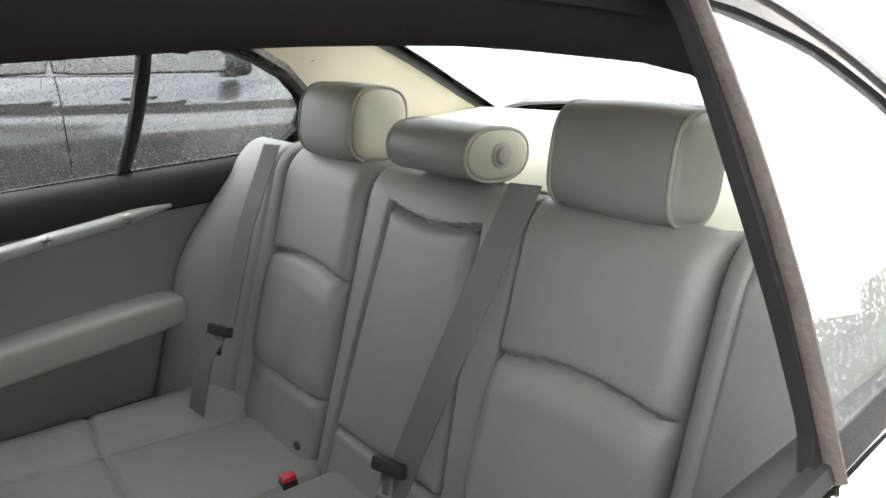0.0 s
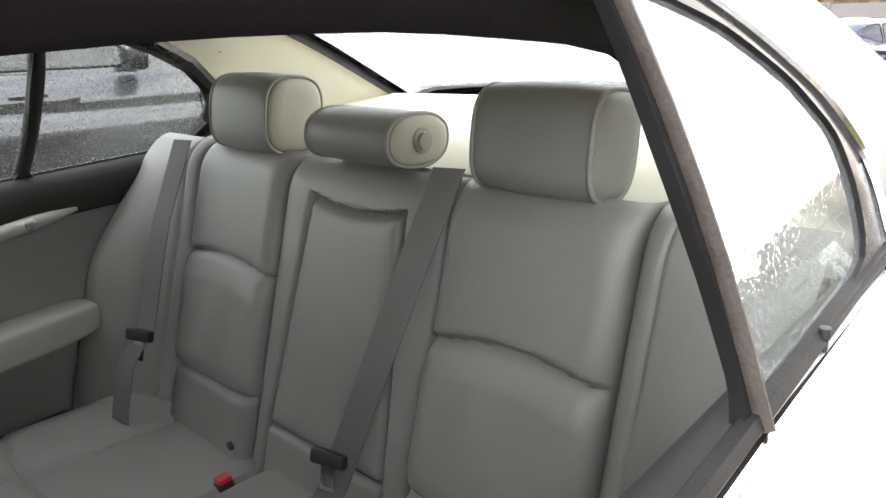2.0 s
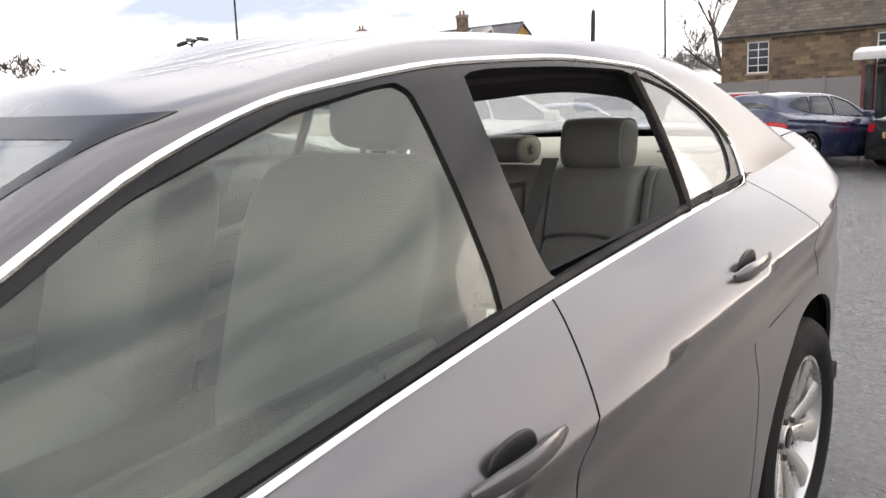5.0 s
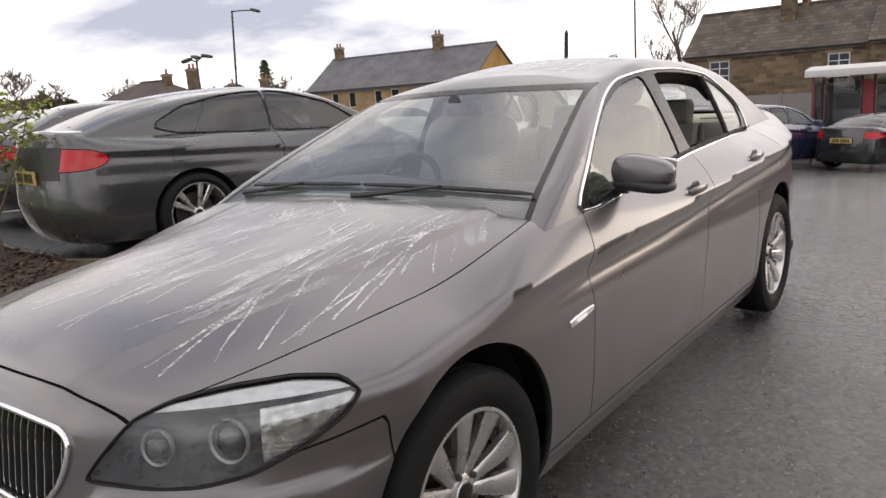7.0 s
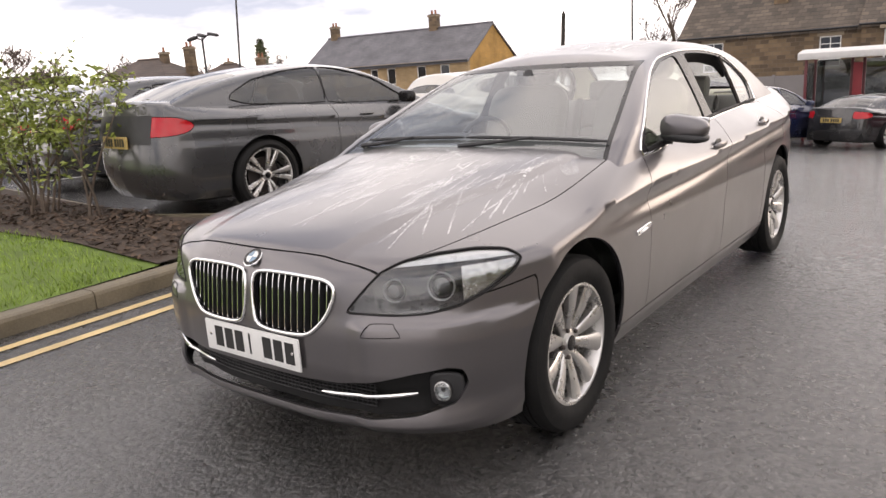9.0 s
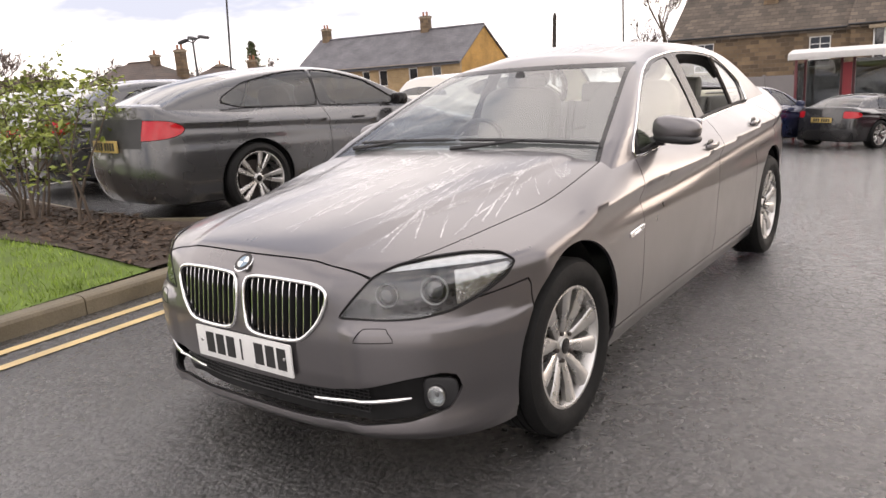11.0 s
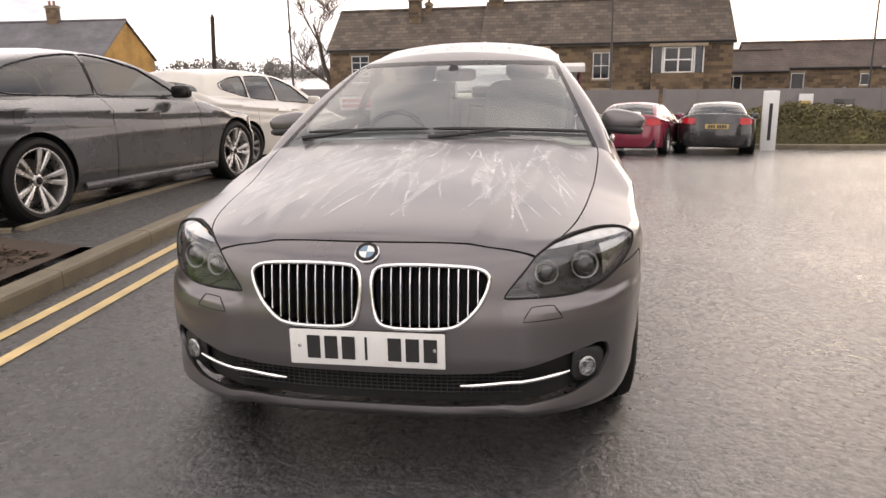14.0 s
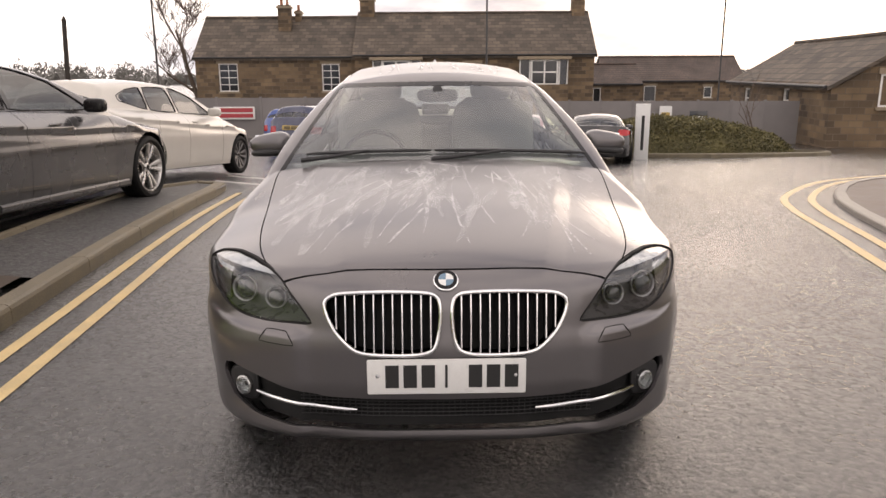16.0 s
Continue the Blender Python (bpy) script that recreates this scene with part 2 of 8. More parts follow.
def wash_mat(name, most=0.8):
    """Thin dried wash of road grime: broken, half see-through."""
    m = bpy.data.materials.new(name)
    m.use_nodes = True
    n, l = m.node_tree.nodes, m.node_tree.links
    b = n["Principled BSDF"]
    b.inputs["Base Color"].default_value = (0.86, 0.85, 0.84, 1)
    b.inputs["Roughness"].default_value = 0.3
    co, tr, mx = n.new("ShaderNodeTexCoord"), n.new("ShaderNodeBsdfTransparent"), n.new("ShaderNodeMixShader")
    add, mr = n.new("ShaderNodeMath"), n.new("ShaderNodeMapRange")
    n1, n2 = n.new("ShaderNodeTexNoise"), n.new("ShaderNodeTexNoise")
    for k, sc in ((n1, 7.0), (n2, 130.0)):
        k.inputs["Scale"].default_value, k.inputs["Detail"].default_value = sc, 4.0
        l.new(co.outputs["Object"], k.inputs["Vector"])
    l.new(n1.outputs["Fac"], add.inputs[0])
    l.new(n2.outputs["Fac"], add.inputs[1])
    mr.inputs["From Min"].default_value, mr.inputs["From Max"].default_value = 0.82, 1.2
    mr.inputs["To Max"].default_value = most
    l.new(add.outputs[0], mr.inputs["Value"])
    l.new(mr.outputs[0], mx.inputs[0])
    l.new(tr.outputs[0], mx.inputs[1])
    l.new(b.outputs[0], mx.inputs[2])
    l.new(mx.outputs[0], n["Material Output"].inputs[0])
    return m


WASH = wash_mat("dried_rain_wash", 0.58)
VEIL = wash_mat("thin_rain_veil", 0.34)
QUARTER_GLASS = glass("rain_beaded_glass", (0.86, 0.92, 0.86), 0.02, 0.28, 0.10)

# ---- mesh helpers ----
def part(name, bm, material, parent=None, label="", smooth=True):
    """Links a bmesh as one mesh object, under a thing or a part."""
    me = bpy.data.meshes.new(name)
    bm.to_mesh(me)
    bm.free()
    mats = material if isinstance(material, (list, tuple)) else [material]
    for m in mats:
        me.materials.append(m)
    if smooth:
        me.polygons.foreach_set("use_smooth", [True] * len(me.polygons))
        me.set_sharp_from_angle(angle=radians(38))
    ob = new(name, me)
    ob.parent = parent
    if label:
        ob["label"] = label
    return ob


def thing(name, label, category, place=None, group="", kind=""):
    ob = tagged(new(name), label, category, group, kind)
    ob.empty_display_size = 0.1
    if place is not None:
        ob.matrix_basis = place
    return ob


def add_box(bm, x0, x1, y0, y1, z0, z1, bevel=0.0, seg=2, m=None, slot=0):
    r = bmesh.ops.create_cube(bm, size=1)
    vs = r["verts"]
    for v in vs:
        v.co = ((x0 + x1) / 2 + v.co.x * (x1 - x0), (y0 + y1) / 2 + v.co.y * (y1 - y0), (z0 + z1) / 2 + v.co.z * (z1 - z0))
    fs = set(f for v in vs for f in v.link_faces)
    if bevel:
        es = list(set(e for v in vs for e in v.link_edges))
        g = bmesh.ops.bevel(bm, geom=es, offset=bevel, segments=seg, profile=0.6, affect="EDGES")
        vs = list(set(v for f in g["faces"] for v in f.verts) | set(v for v in vs if v.is_valid))
        fs = set(f for v in vs for f in v.link_faces)
    for f in fs:
        f.material_index = slot
    if m is not None:
        bmesh.ops.transform(bm, matrix=m, verts=vs)
    return vs


def box_bm(*a, **k):
    bm = bmesh.new()
    add_box(bm, *a, **k)
    return bm


def add_tube(bm, pts, r, n=8, closed=False, caps=True, flat=1.0, up=(0, 0, 1)):
    """A tube along points; r may be a list; flat squeezes it across."""
    pts = [Vector(p) for p in pts]
    k = len(pts)
    rs = r if isinstance(r, (list, tuple)) else [r] * k
    rings = []
    for i, p in enumerate(pts):
        a, b = pts[(i - 1) % k if closed else max(i - 1, 0)], pts[(i + 1) % k if closed else min(i + 1, k - 1)]
        t = (b - a).normalized()
        u = t.cross(Vector(up))
        u = u.normalized() if u.length > 1e-4 else t.orthogonal().normalized()
        w = u.cross(t)
        rings.append([bm.verts.new(p + (u * math.cos(q) * flat + w * math.sin(q)) * rs[i]) for q in (2 * math.pi * j / n for j in range(n))])
    for i in range(k if closed else k - 1):
        a, b = rings[i], rings[(i + 1) % k]
        for j in range(n):
            bm.faces.new((a[j], a[(j + 1) % n], b[(j + 1) % n], b[j]))
    if caps and not closed:
        bm.faces.new(rings[0][::-1])
        bm.faces.new(rings[-1])
    return bm


def tube_bm(*a, **k):
    return add_tube(bmesh.new(), *a, **k)


def add_lathe(bm, prof, n=32, axis="x", m=None, closed=False):
    """Turns a profile of (radius, along) about an axis through the origin."""
    rings = []
    for r, a in prof:
        ring = []
        for j in range(n):
            q = 2 * math.pi * j / n
            c, s = r * math.cos(q), r * math.sin(q)
            co = Vector((a, c, s)) if axis == "x" else Vector((c, s, a)) if axis == "z" else Vector((s, a, c))
            ring.append(bm.verts.new(m @ co if m is not None else co))
        rings.append(ring)
    k = len(rings)
    for i in range(k if closed else k - 1):
        a, b = rings[i], rings[(i + 1) % k]
        for j in range(n):
            bm.faces.new((a[j], a[(j + 1) % n], b[(j + 1) % n], b[j]))
    if not closed:
        for ring, r in ((rings[0][::-1], prof[0][0]), (rings[-1], prof[-1][0])):
            if r > 1e-4:
                bm.faces.new(ring)
    return bm


def lathe_bm(*a, **k):
    bm = add_lathe(bmesh.new(), *a, **k)
    bmesh.ops.remove_doubles(bm, verts=bm.verts, dist=1e-5)
    bmesh.ops.recalc_face_normals(bm, faces=bm.faces)
    return bm


def pillow_bm(w, d, h, e1=0.45, e2=0.45, nu=28, nv=16, warp=None):
    """A rounded block w x d x h about the origin: a superellipsoid; small exponents are boxier."""
    bm = bmesh.new()
    sp = lambda c, e: math.copysign(abs(c) ** e, c)
    rows = []
    for i in range(nv + 1):
        a = -math.pi / 2 + math.pi * i / nv
        row = []
        for j in range(nu):
            q = 2 * math.pi * j / nu
            co = Vector((w / 2 * sp(math.cos(a), e1) * sp(math.cos(q), e2), d / 2 * sp(math.cos(a), e1) * sp(math.sin(q), e2), h / 2 * sp(math.sin(a), e1)))
            row.append(bm.verts.new(warp(co) if warp else co))
        rows.append(row)
    for i in range(nv):
        for j in range(nu):
            bm.faces.new((rows[i][j], rows[i][(j + 1) % nu], rows[i + 1][(j + 1) % nu], rows[i + 1][j]))
    bmesh.ops.remove_doubles(bm, verts=bm.verts, dist=1e-5)
    return bm


def spl(*v):
    """A smooth curve that keeps to its knots: x, y, x, y, ..."""
    x, y = np.array(v[0::2], float), np.array(v[1::2], float)
    h, d = np.diff(x), np.diff(y) / np.diff(x)
    m = np.zeros_like(x)
    m[0], m[-1] = d[0], d[-1]
    for i in range(1, len(x) - 1):
        if d[i - 1] * d[i] > 0:
            m[i] = 2 * d[i - 1] * d[i] / (d[i - 1] + d[i])

    def f(t):
        t = np.clip(np.asarray(t, float), x[0], x[-1])
        i = np.clip(np.searchsorted(x, t) - 1, 0, len(x) - 2)
        s = (t - x[i]) / h[i]
        return y[i] * (1 + 2 * s) * (1 - s) ** 2 + m[i] * h[i] * s * (1 - s) ** 2 + y[i + 1] * s * s * (3 - 2 * s) + m[i + 1] * h[i] * s * s * (s - 1)

    return f


def smooth01(t):
    t = np.clip(t, 0, 1)
    return t * t * (3 - 2 * t)


def smax(a, b, k):
    h = np.clip(0.5 + 0.5 * (a - b) / k, 0, 1)
    return b + (a - b) * h + k * h * (1 - h)


def ring2(pts, n=5, tight=0.5):
    """A closed outline rounded through its corner points."""
    p = np.array(pts, float).reshape(-1, 2)
    out = []
    k = len(p)
    for i in range(k):
        a, b, c, d = p[(i - 1) % k], p[i], p[(i + 1) % k], p[(i + 2) % k]
        for j in range(n):
            s = j / n
            m0, m1 = tight * (c - a), tight * (d - b)
            out.append(b * (1 + 2 * s) * (1 - s) ** 2 + m0 * s * (1 - s) ** 2 + c * s * s * (3 - 2 * s) + m1 * s * s * (s - 1))
    return np.array(out)


def sdf(poly, u, v):
    """Signed distance to a closed outline: below zero inside."""
    p = np.stack([u, v], -1)
    d = np.full(len(p), 1e9)
    s = np.ones(len(p))
    for i in range(len(poly)):
        a, b = poly[i], poly[i - 1]
        e, w = b - a, p - a
        t = np.clip((w @ e) / (e @ e + 1e-15), 0, 1)
        q = w - t[:, None] * e
        d = np.minimum(d, (q * q).sum(1))
        c1, c2, c3 = p[:, 1] >= a[1], p[:, 1] < b[1], e[0] * w[:, 1] > e[1] * w[:, 0]
        s = np.where((c1 & c2 & c3) | (~c1 & ~c2 & ~c3), -s, s)
    return s * np.sqrt(d)


def grad(f, p, e=2e-3):
    g = np.stack([f(p + e * k) - f(p - e * k) for k in np.eye(3)], -1)
    return g / (np.linalg.norm(g, axis=1, keepdims=True) + 1e-12)


def march(f, o, d, far=3.0):
    """Along rays from inside a shape to where it ends."""
    lo, hi = np.zeros(len(o)), np.full(len(o), far)
    for _ in range(26):
        mid = (lo + hi) / 2
        out = f(o + d * mid[:, None]) > 0
        hi, lo = np.where(out, mid, hi), np.where(out, lo, mid)
    return o + d * lo[:, None]


def star(f, ys, y0, y1, nf, nr, z0, t0, t1, rows, bias=None):
    """A half shell (x >= 0) of f < 0: stations fan round the nose at y0, run along ys and fan round the tail at y1."""
    fan = [(y0, math.pi / 2 * (1 - i / nf)) for i in range(nf)]
    org = fan + [(y, 0.0) for y in ys] + [(y1, -math.pi / 2 * (i + 1) / nr) for i in range(nr)]
    oy, ph = np.array(org).T
    k = 160
    th = np.linspace(t0, t1, k)

    def at(th):
        n = th.shape[1]
        c = np.cos(th)
        d = np.stack([np.cos(ph)[:, None] * c, -np.sin(ph)[:, None] * c, np.sin(th)], -1).reshape(-1, 3)
        o = np.stack([0 * th, oy[:, None] + 0 * th, z0 + 0 * th], -1).reshape(-1, 3)
        return march(f, o, d).reshape(len(oy), n, 3)

    P = at(np.tile(th, (len(oy), 1)))
    seg = np.linalg.norm(np.diff(P, axis=1), axis=2)
    cum = np.concatenate([np.zeros((len(oy), 1)), np.cumsum(seg, 1)], 1)
    want = np.linspace(0, 1, rows)
    T = np.stack([np.interp(want * c[-1], c, th) for c in cum])
    P = at(T)
    n = rows
    V = P.reshape(-1, 3)
    F = [(i * n + j, (i + 1) * n + j, (i + 1) * n + j + 1, i * n + j + 1) for i in range(len(oy) - 1) for j in range(n - 1)]
    return V, grad(f, V), F


def split(m, s):
    """Cuts a shell along s = 0: the part below zero and the part above."""
    V, N, F = m
    nv, nn, made = [], [], {}

    def cut(a, b):
        key = (a, b) if a < b else (b, a)
        if key not in made:
            t = s[a] / (s[a] - s[b])
            made[key] = len(V) + len(nv)
            nv.append(V[a] + (V[b] - V[a]) * t)
            nn.append(N[a] + (N[b] - N[a]) * t)
        return made[key]

    neg, pos = [], []
    sign = s >= 0
    for f in F:
        c = [sign[i] for i in f]
        if all(c):
            pos.append(f)
        elif not any(c):
            neg.append(f)
        else:
            for want, out in ((False, neg), (True, pos)):
                g = []
                for i, a in enumerate(f):
                    b = f[(i + 1) % len(f)]
                    if sign[a] == want:
                        g.append(a)
                    if sign[a] != sign[b]:
                        g.append(cut(a, b))
                if len(g) > 2:
                    out.append(tuple(g))
    VV = np.concatenate([V, np.array(nv)]) if nv else V
    NN = np.concatenate([N, np.array(nn)]) if nn else N
    return tuple(pack(VV, NN, q) for q in (neg, pos))


def pack(V, N, F):
    used = sorted({i for f in F for i in f})
    at = {a: i for i, a in enumerate(used)}
    return V[used], N[used], [tuple(at[i] for i in f) for f in F]


def take(m, fun, gap=0.0):
    """Cuts the piece where fun < 0 out of a shell: the piece and the rest, with an open joint of that width."""
    piece, rest = split(m, fun(m[0]) + gap / 2)
    if gap:
        _, rest = split(rest, fun(rest[0]) - gap / 2)
    return piece, rest


def mirror(m):
    V, N, F = m
    k = np.array([-1, 1, 1])
    return V * k, N * k, [f[::-1] for f in F]


def both(m):
    V, N, F = m
    V2, N2, F2 = mirror(m)
    n = len(V)
    at = [i if abs(V[i][0]) < 1e-5 else i + n for i in range(n)]
    return pack(np.concatenate([V, V2]), np.concatenate([N, N2]), F + [tuple(at[i] for i in f) for f in F2])


def tidy(m):
    """Leaves out slivers that hang together with nothing large."""
    V, N, F = m
    up = list(range(len(V)))

    def find(i):
        while up[i] != i:
            up[i] = up[up[i]]
            i = up[i]
        return i

    for f in F:
        r = find(f[0])
        for i in f[1:]:
            up[find(i)] = r
    size = {}
    for f in F:
        size[find(f[0])] = size.get(find(f[0]), 0) + 1
    most = max(size.values())
    return pack(V, N, [f for f in F if size[find(f[0])] > 0.2 * most])


def shift(m, d):
    return m[0] + m[1] * d, m[1], m[2]


def shell(name, m, materials, parent, label="", thick=0.0):
    """Links a shell as a mesh with its true normals; thick: an inner skin and a rim (second and third material)."""
    if not m[2]:
        return None
    V, N, F = m = tidy(m)
    mats = materials if isinstance(materials, (list, tuple)) else [materials]
    n, slots = len(V), [0] * len(F)
    verts, norms, faces = V, N, list(F)
    if thick:
        count = {}
        for f in F:
            for i in range(len(f)):
                a, b = f[i], f[(i + 1) % len(f)]
                count[(a, b)] = count.get((a, b), 0) + 1
        rim = [(a, b) for a, b in count if (b, a) not in count]
        inner = V - N * thick
        verts = np.concatenate([V, inner, V, inner])
        side = np.zeros_like(N)
        for a, b in rim:
            q = np.cross(V[b] - V[a], N[a])
            side[a] += q
            side[b] += q
        side /= np.linalg.norm(side, axis=1, keepdims=True) + 1e-12
        norms = np.concatenate([N, -N, side, side])
        faces += [tuple(i + n for i in f[::-1]) for f in F] + [(b + 2 * n, a + 2 * n, a + 3 * n, b + 3 * n) for a, b in rim]
        slots += [min(1, len(mats) - 1)] * len(F) + [min(2, len(mats) - 1)] * len(rim)
    me = bpy.data.meshes.new(name)
    me.from_pydata([tuple(v) for v in verts], [], faces)
    for k in mats:
        me.materials.append(k)
    me.polygons.foreach_set("material_index", slots)
    me.polygons.foreach_set("use_smooth", [True] * len(faces))
    norms = norms / (np.linalg.norm(norms, axis=1, keepdims=True) + 1e-12)
    me.normals_split_custom_set_from_vertices([tuple(v) for v in norms])
    ob = new(name, me)
    ob.parent = parent
    if label:
        ob["label"] = label
    return ob

# ---- ground ----
def ground_z(x, y):
    """Level under the saloon, falling away behind it, level again in the distance."""
    d = min(max(y - 2.0, 0.0), 4.2)
    z = -0.009 * d * d
    if y > 6.2:
        z -= 0.0756 * (min(y, 20.0) - 6.2)
    if y > 20:
        e = min(y - 20.0, 10.0)
        z -= 0.0756 * e - 0.00378 * e * e
    # cambered: the side with the parking bays lies higher
    z += 0.06 * min(max((-0.9 - x) / 1.5, 0.0), 1.0)
    if y > -1.0:
        z += 0.11 * min(max((-2.5 - x) / 1.3, 0.0), 1.0) * min(y + 1.0, 1.0)
    return z


def sheet(name, xs, ys, material, lift=0.0, label="", kind="structure", category=""):
    bm = bmesh.new()
    rows = [[bm.verts.new((x, y, ground_z(x, y) + lift)) for x in xs] for y in ys]
    for a, b in zip(rows, rows[1:]):
        for j in range(len(xs) - 1):
            bm.faces.new((a[j], a[j + 1], b[j + 1], b[j]))
    ob = part(name, bm, material)
    return tagged(ob, label, category or name, kind=kind)


def asphalt(name, base=0.05, wet=0.55, film=1.0):
    m = mat(name, (base, base * 0.97, base * 0.95), 0.5, 0, 0.5, 1.2, 90.0, 0.0, spec=0.6, rough_vary=0.0)
    n, l = m.node_tree.nodes, m.node_tree.links
    b = n["Principled BSDF"]
    co = n.new("ShaderNodeTexCoord")
    vo = n.new("ShaderNodeTexVoronoi")
    vo.inputs["Scale"].default_value = 48.0
    l.new(co.outputs["Object"], vo.inputs["Vector"])
    ns = n.new("ShaderNodeTexNoise")
    ns.inputs["Scale"].default_value, ns.inputs["Detail"].default_value = 260.0, 2.0
    l.new(co.outputs["Object"], ns.inputs["Vector"])
    ad = n.new("ShaderNodeMath")
    ad.operation = "MULTIPLY_ADD"
    ad.inputs[1].default_value = -0.8
    l.new(vo.outputs["Distance"], ad.inputs[0])
    l.new(ns.outputs["Fac"], ad.inputs[2])
    wave = n.new("ShaderNodeTexNoise")
    wave.inputs["Scale"].default_value, wave.inputs["Detail"].default_value = 16.0, 5.0
    l.new(co.outputs["Object"], wave.inputs["Vector"])
    chips, ad = ad, n.new("ShaderNodeMath")
    ad.operation = "MULTIPLY_ADD"
    ad.inputs[1].default_value = 2.6
    l.new(wave.outputs["Fac"], ad.inputs[0])
    l.new(chips.outputs[0], ad.inputs[2])
    bp = n.new("ShaderNodeBump")
    bp.inputs["Strength"].default_value, bp.inputs["Distance"].default_value = 0.8, 0.010
    l.new(ad.outputs[0], bp.inputs["Height"])
    l.new(bp.outputs[0], b.inputs["Normal"])
    pud = n.new("ShaderNodeTexNoise")
    pud.inputs["Scale"].default_value, pud.inputs["Detail"].default_value = 0.55, 6.0
    l.new(co.outputs["Object"], pud.inputs["Vector"])
    mr = n.new("ShaderNodeMapRange")
    mr.inputs["From Min"].default_value, mr.inputs["From Max"].default_value = 0.35, 0.65
    mr.inputs["To Min"].default_value, mr.inputs["To Max"].default_value = wet - 0.05, wet + 0.05
    l.new(pud.outputs["Fac"], mr.inputs["Value"])
    # a film of water over it
    b.inputs["Coat Weight"].default_value = film
    b.inputs["Coat Roughness"].default_value = 0.13
    b.inputs["Coat IOR"].default_value = 1.66
    bc = n.new("ShaderNodeBump")
    bc.inputs["Strength"].default_value, bc.inputs["Distance"].default_value = 0.58, 0.0065
    l.new(ad.outputs[0], bc.inputs["Height"])
    l.new(bc.outputs[0], b.inputs["Coat Normal"])
    # each chipping has its own tone and its own wetness
    tone = n.new("ShaderNodeSeparateColor")
    l.new(vo.outputs["Color"], tone.inputs[0])
    k = n.new("ShaderNodeMapRange")
    k.inputs["To Min"].default_value, k.inputs["To Max"].default_value = 0.2, 2.4
    l.new(tone.outputs["Red"], k.inputs["Value"])
    hs = n.new("ShaderNodeHueSaturation")
    l.new(k.outputs[0], hs.inputs["Value"])
    l.new(b.inputs["Base Color"].links[0].from_socket, hs.inputs["Color"])
    l.new(hs.outputs[0], b.inputs["Base Color"])
    rg = n.new("ShaderNodeMath")
    rg.operation = "MULTIPLY_ADD"
    rg.inputs[1].default_value = 0.24
    l.new(tone.outputs["Green"], rg.inputs[0])
    off_ = n.new("ShaderNodeMath")
    off_.operation = "SUBTRACT"
    off_.inputs[1].default_value = 0.14
    l.new(mr.outputs[0], off_.inputs[0])
    l.new(off_.outputs[0], rg.inputs[2])
    l.new(rg.outputs[0], b.inputs["Roughness"])
    return m


ASPHALT = asphalt("wet_asphalt", 0.022, 0.40)
ASPHALT_DARK = asphalt("dark_asphalt", 0.03, 0.55, 0.4)
YELLOW = mat("yellow_road_paint", (0.60, 0.445, 0.215), 0.45, 0, 0.25, 6, 120, 0.4, 150)
WHITE_PAINT = mat("white_road_paint", (0.6, 0.58, 0.54), 0.5, 0, 0.25, 6, 120, 0.4, 150)
KERB = mat("weathered_kerb_stone", (0.165, 0.138, 0.092), 0.6, 0, 0.35, 5, 90, 0.5, 60, per_object=0.12)
far_steps = [-900, -400, -180, -90, -50] + [i * 2.5 for i in range(-12, -2)] + [-4.4, -3.8, -3.2, -2.5, -2.4, -1.9, -1.4, -0.9, 0.0] + [i * 2.5 for i in range(1, 19)] + [60, 90, 180, 400, 900]
near_steps = [-900, -300, -100, -40] + [i * 0.5 for i in range(-40, 72)] + [40, 50, 70, 100, 200, 400, 900]
road = sheet("ground", far_steps, near_steps, ASPHALT, 0.0, "wet dark asphalt road and car park")

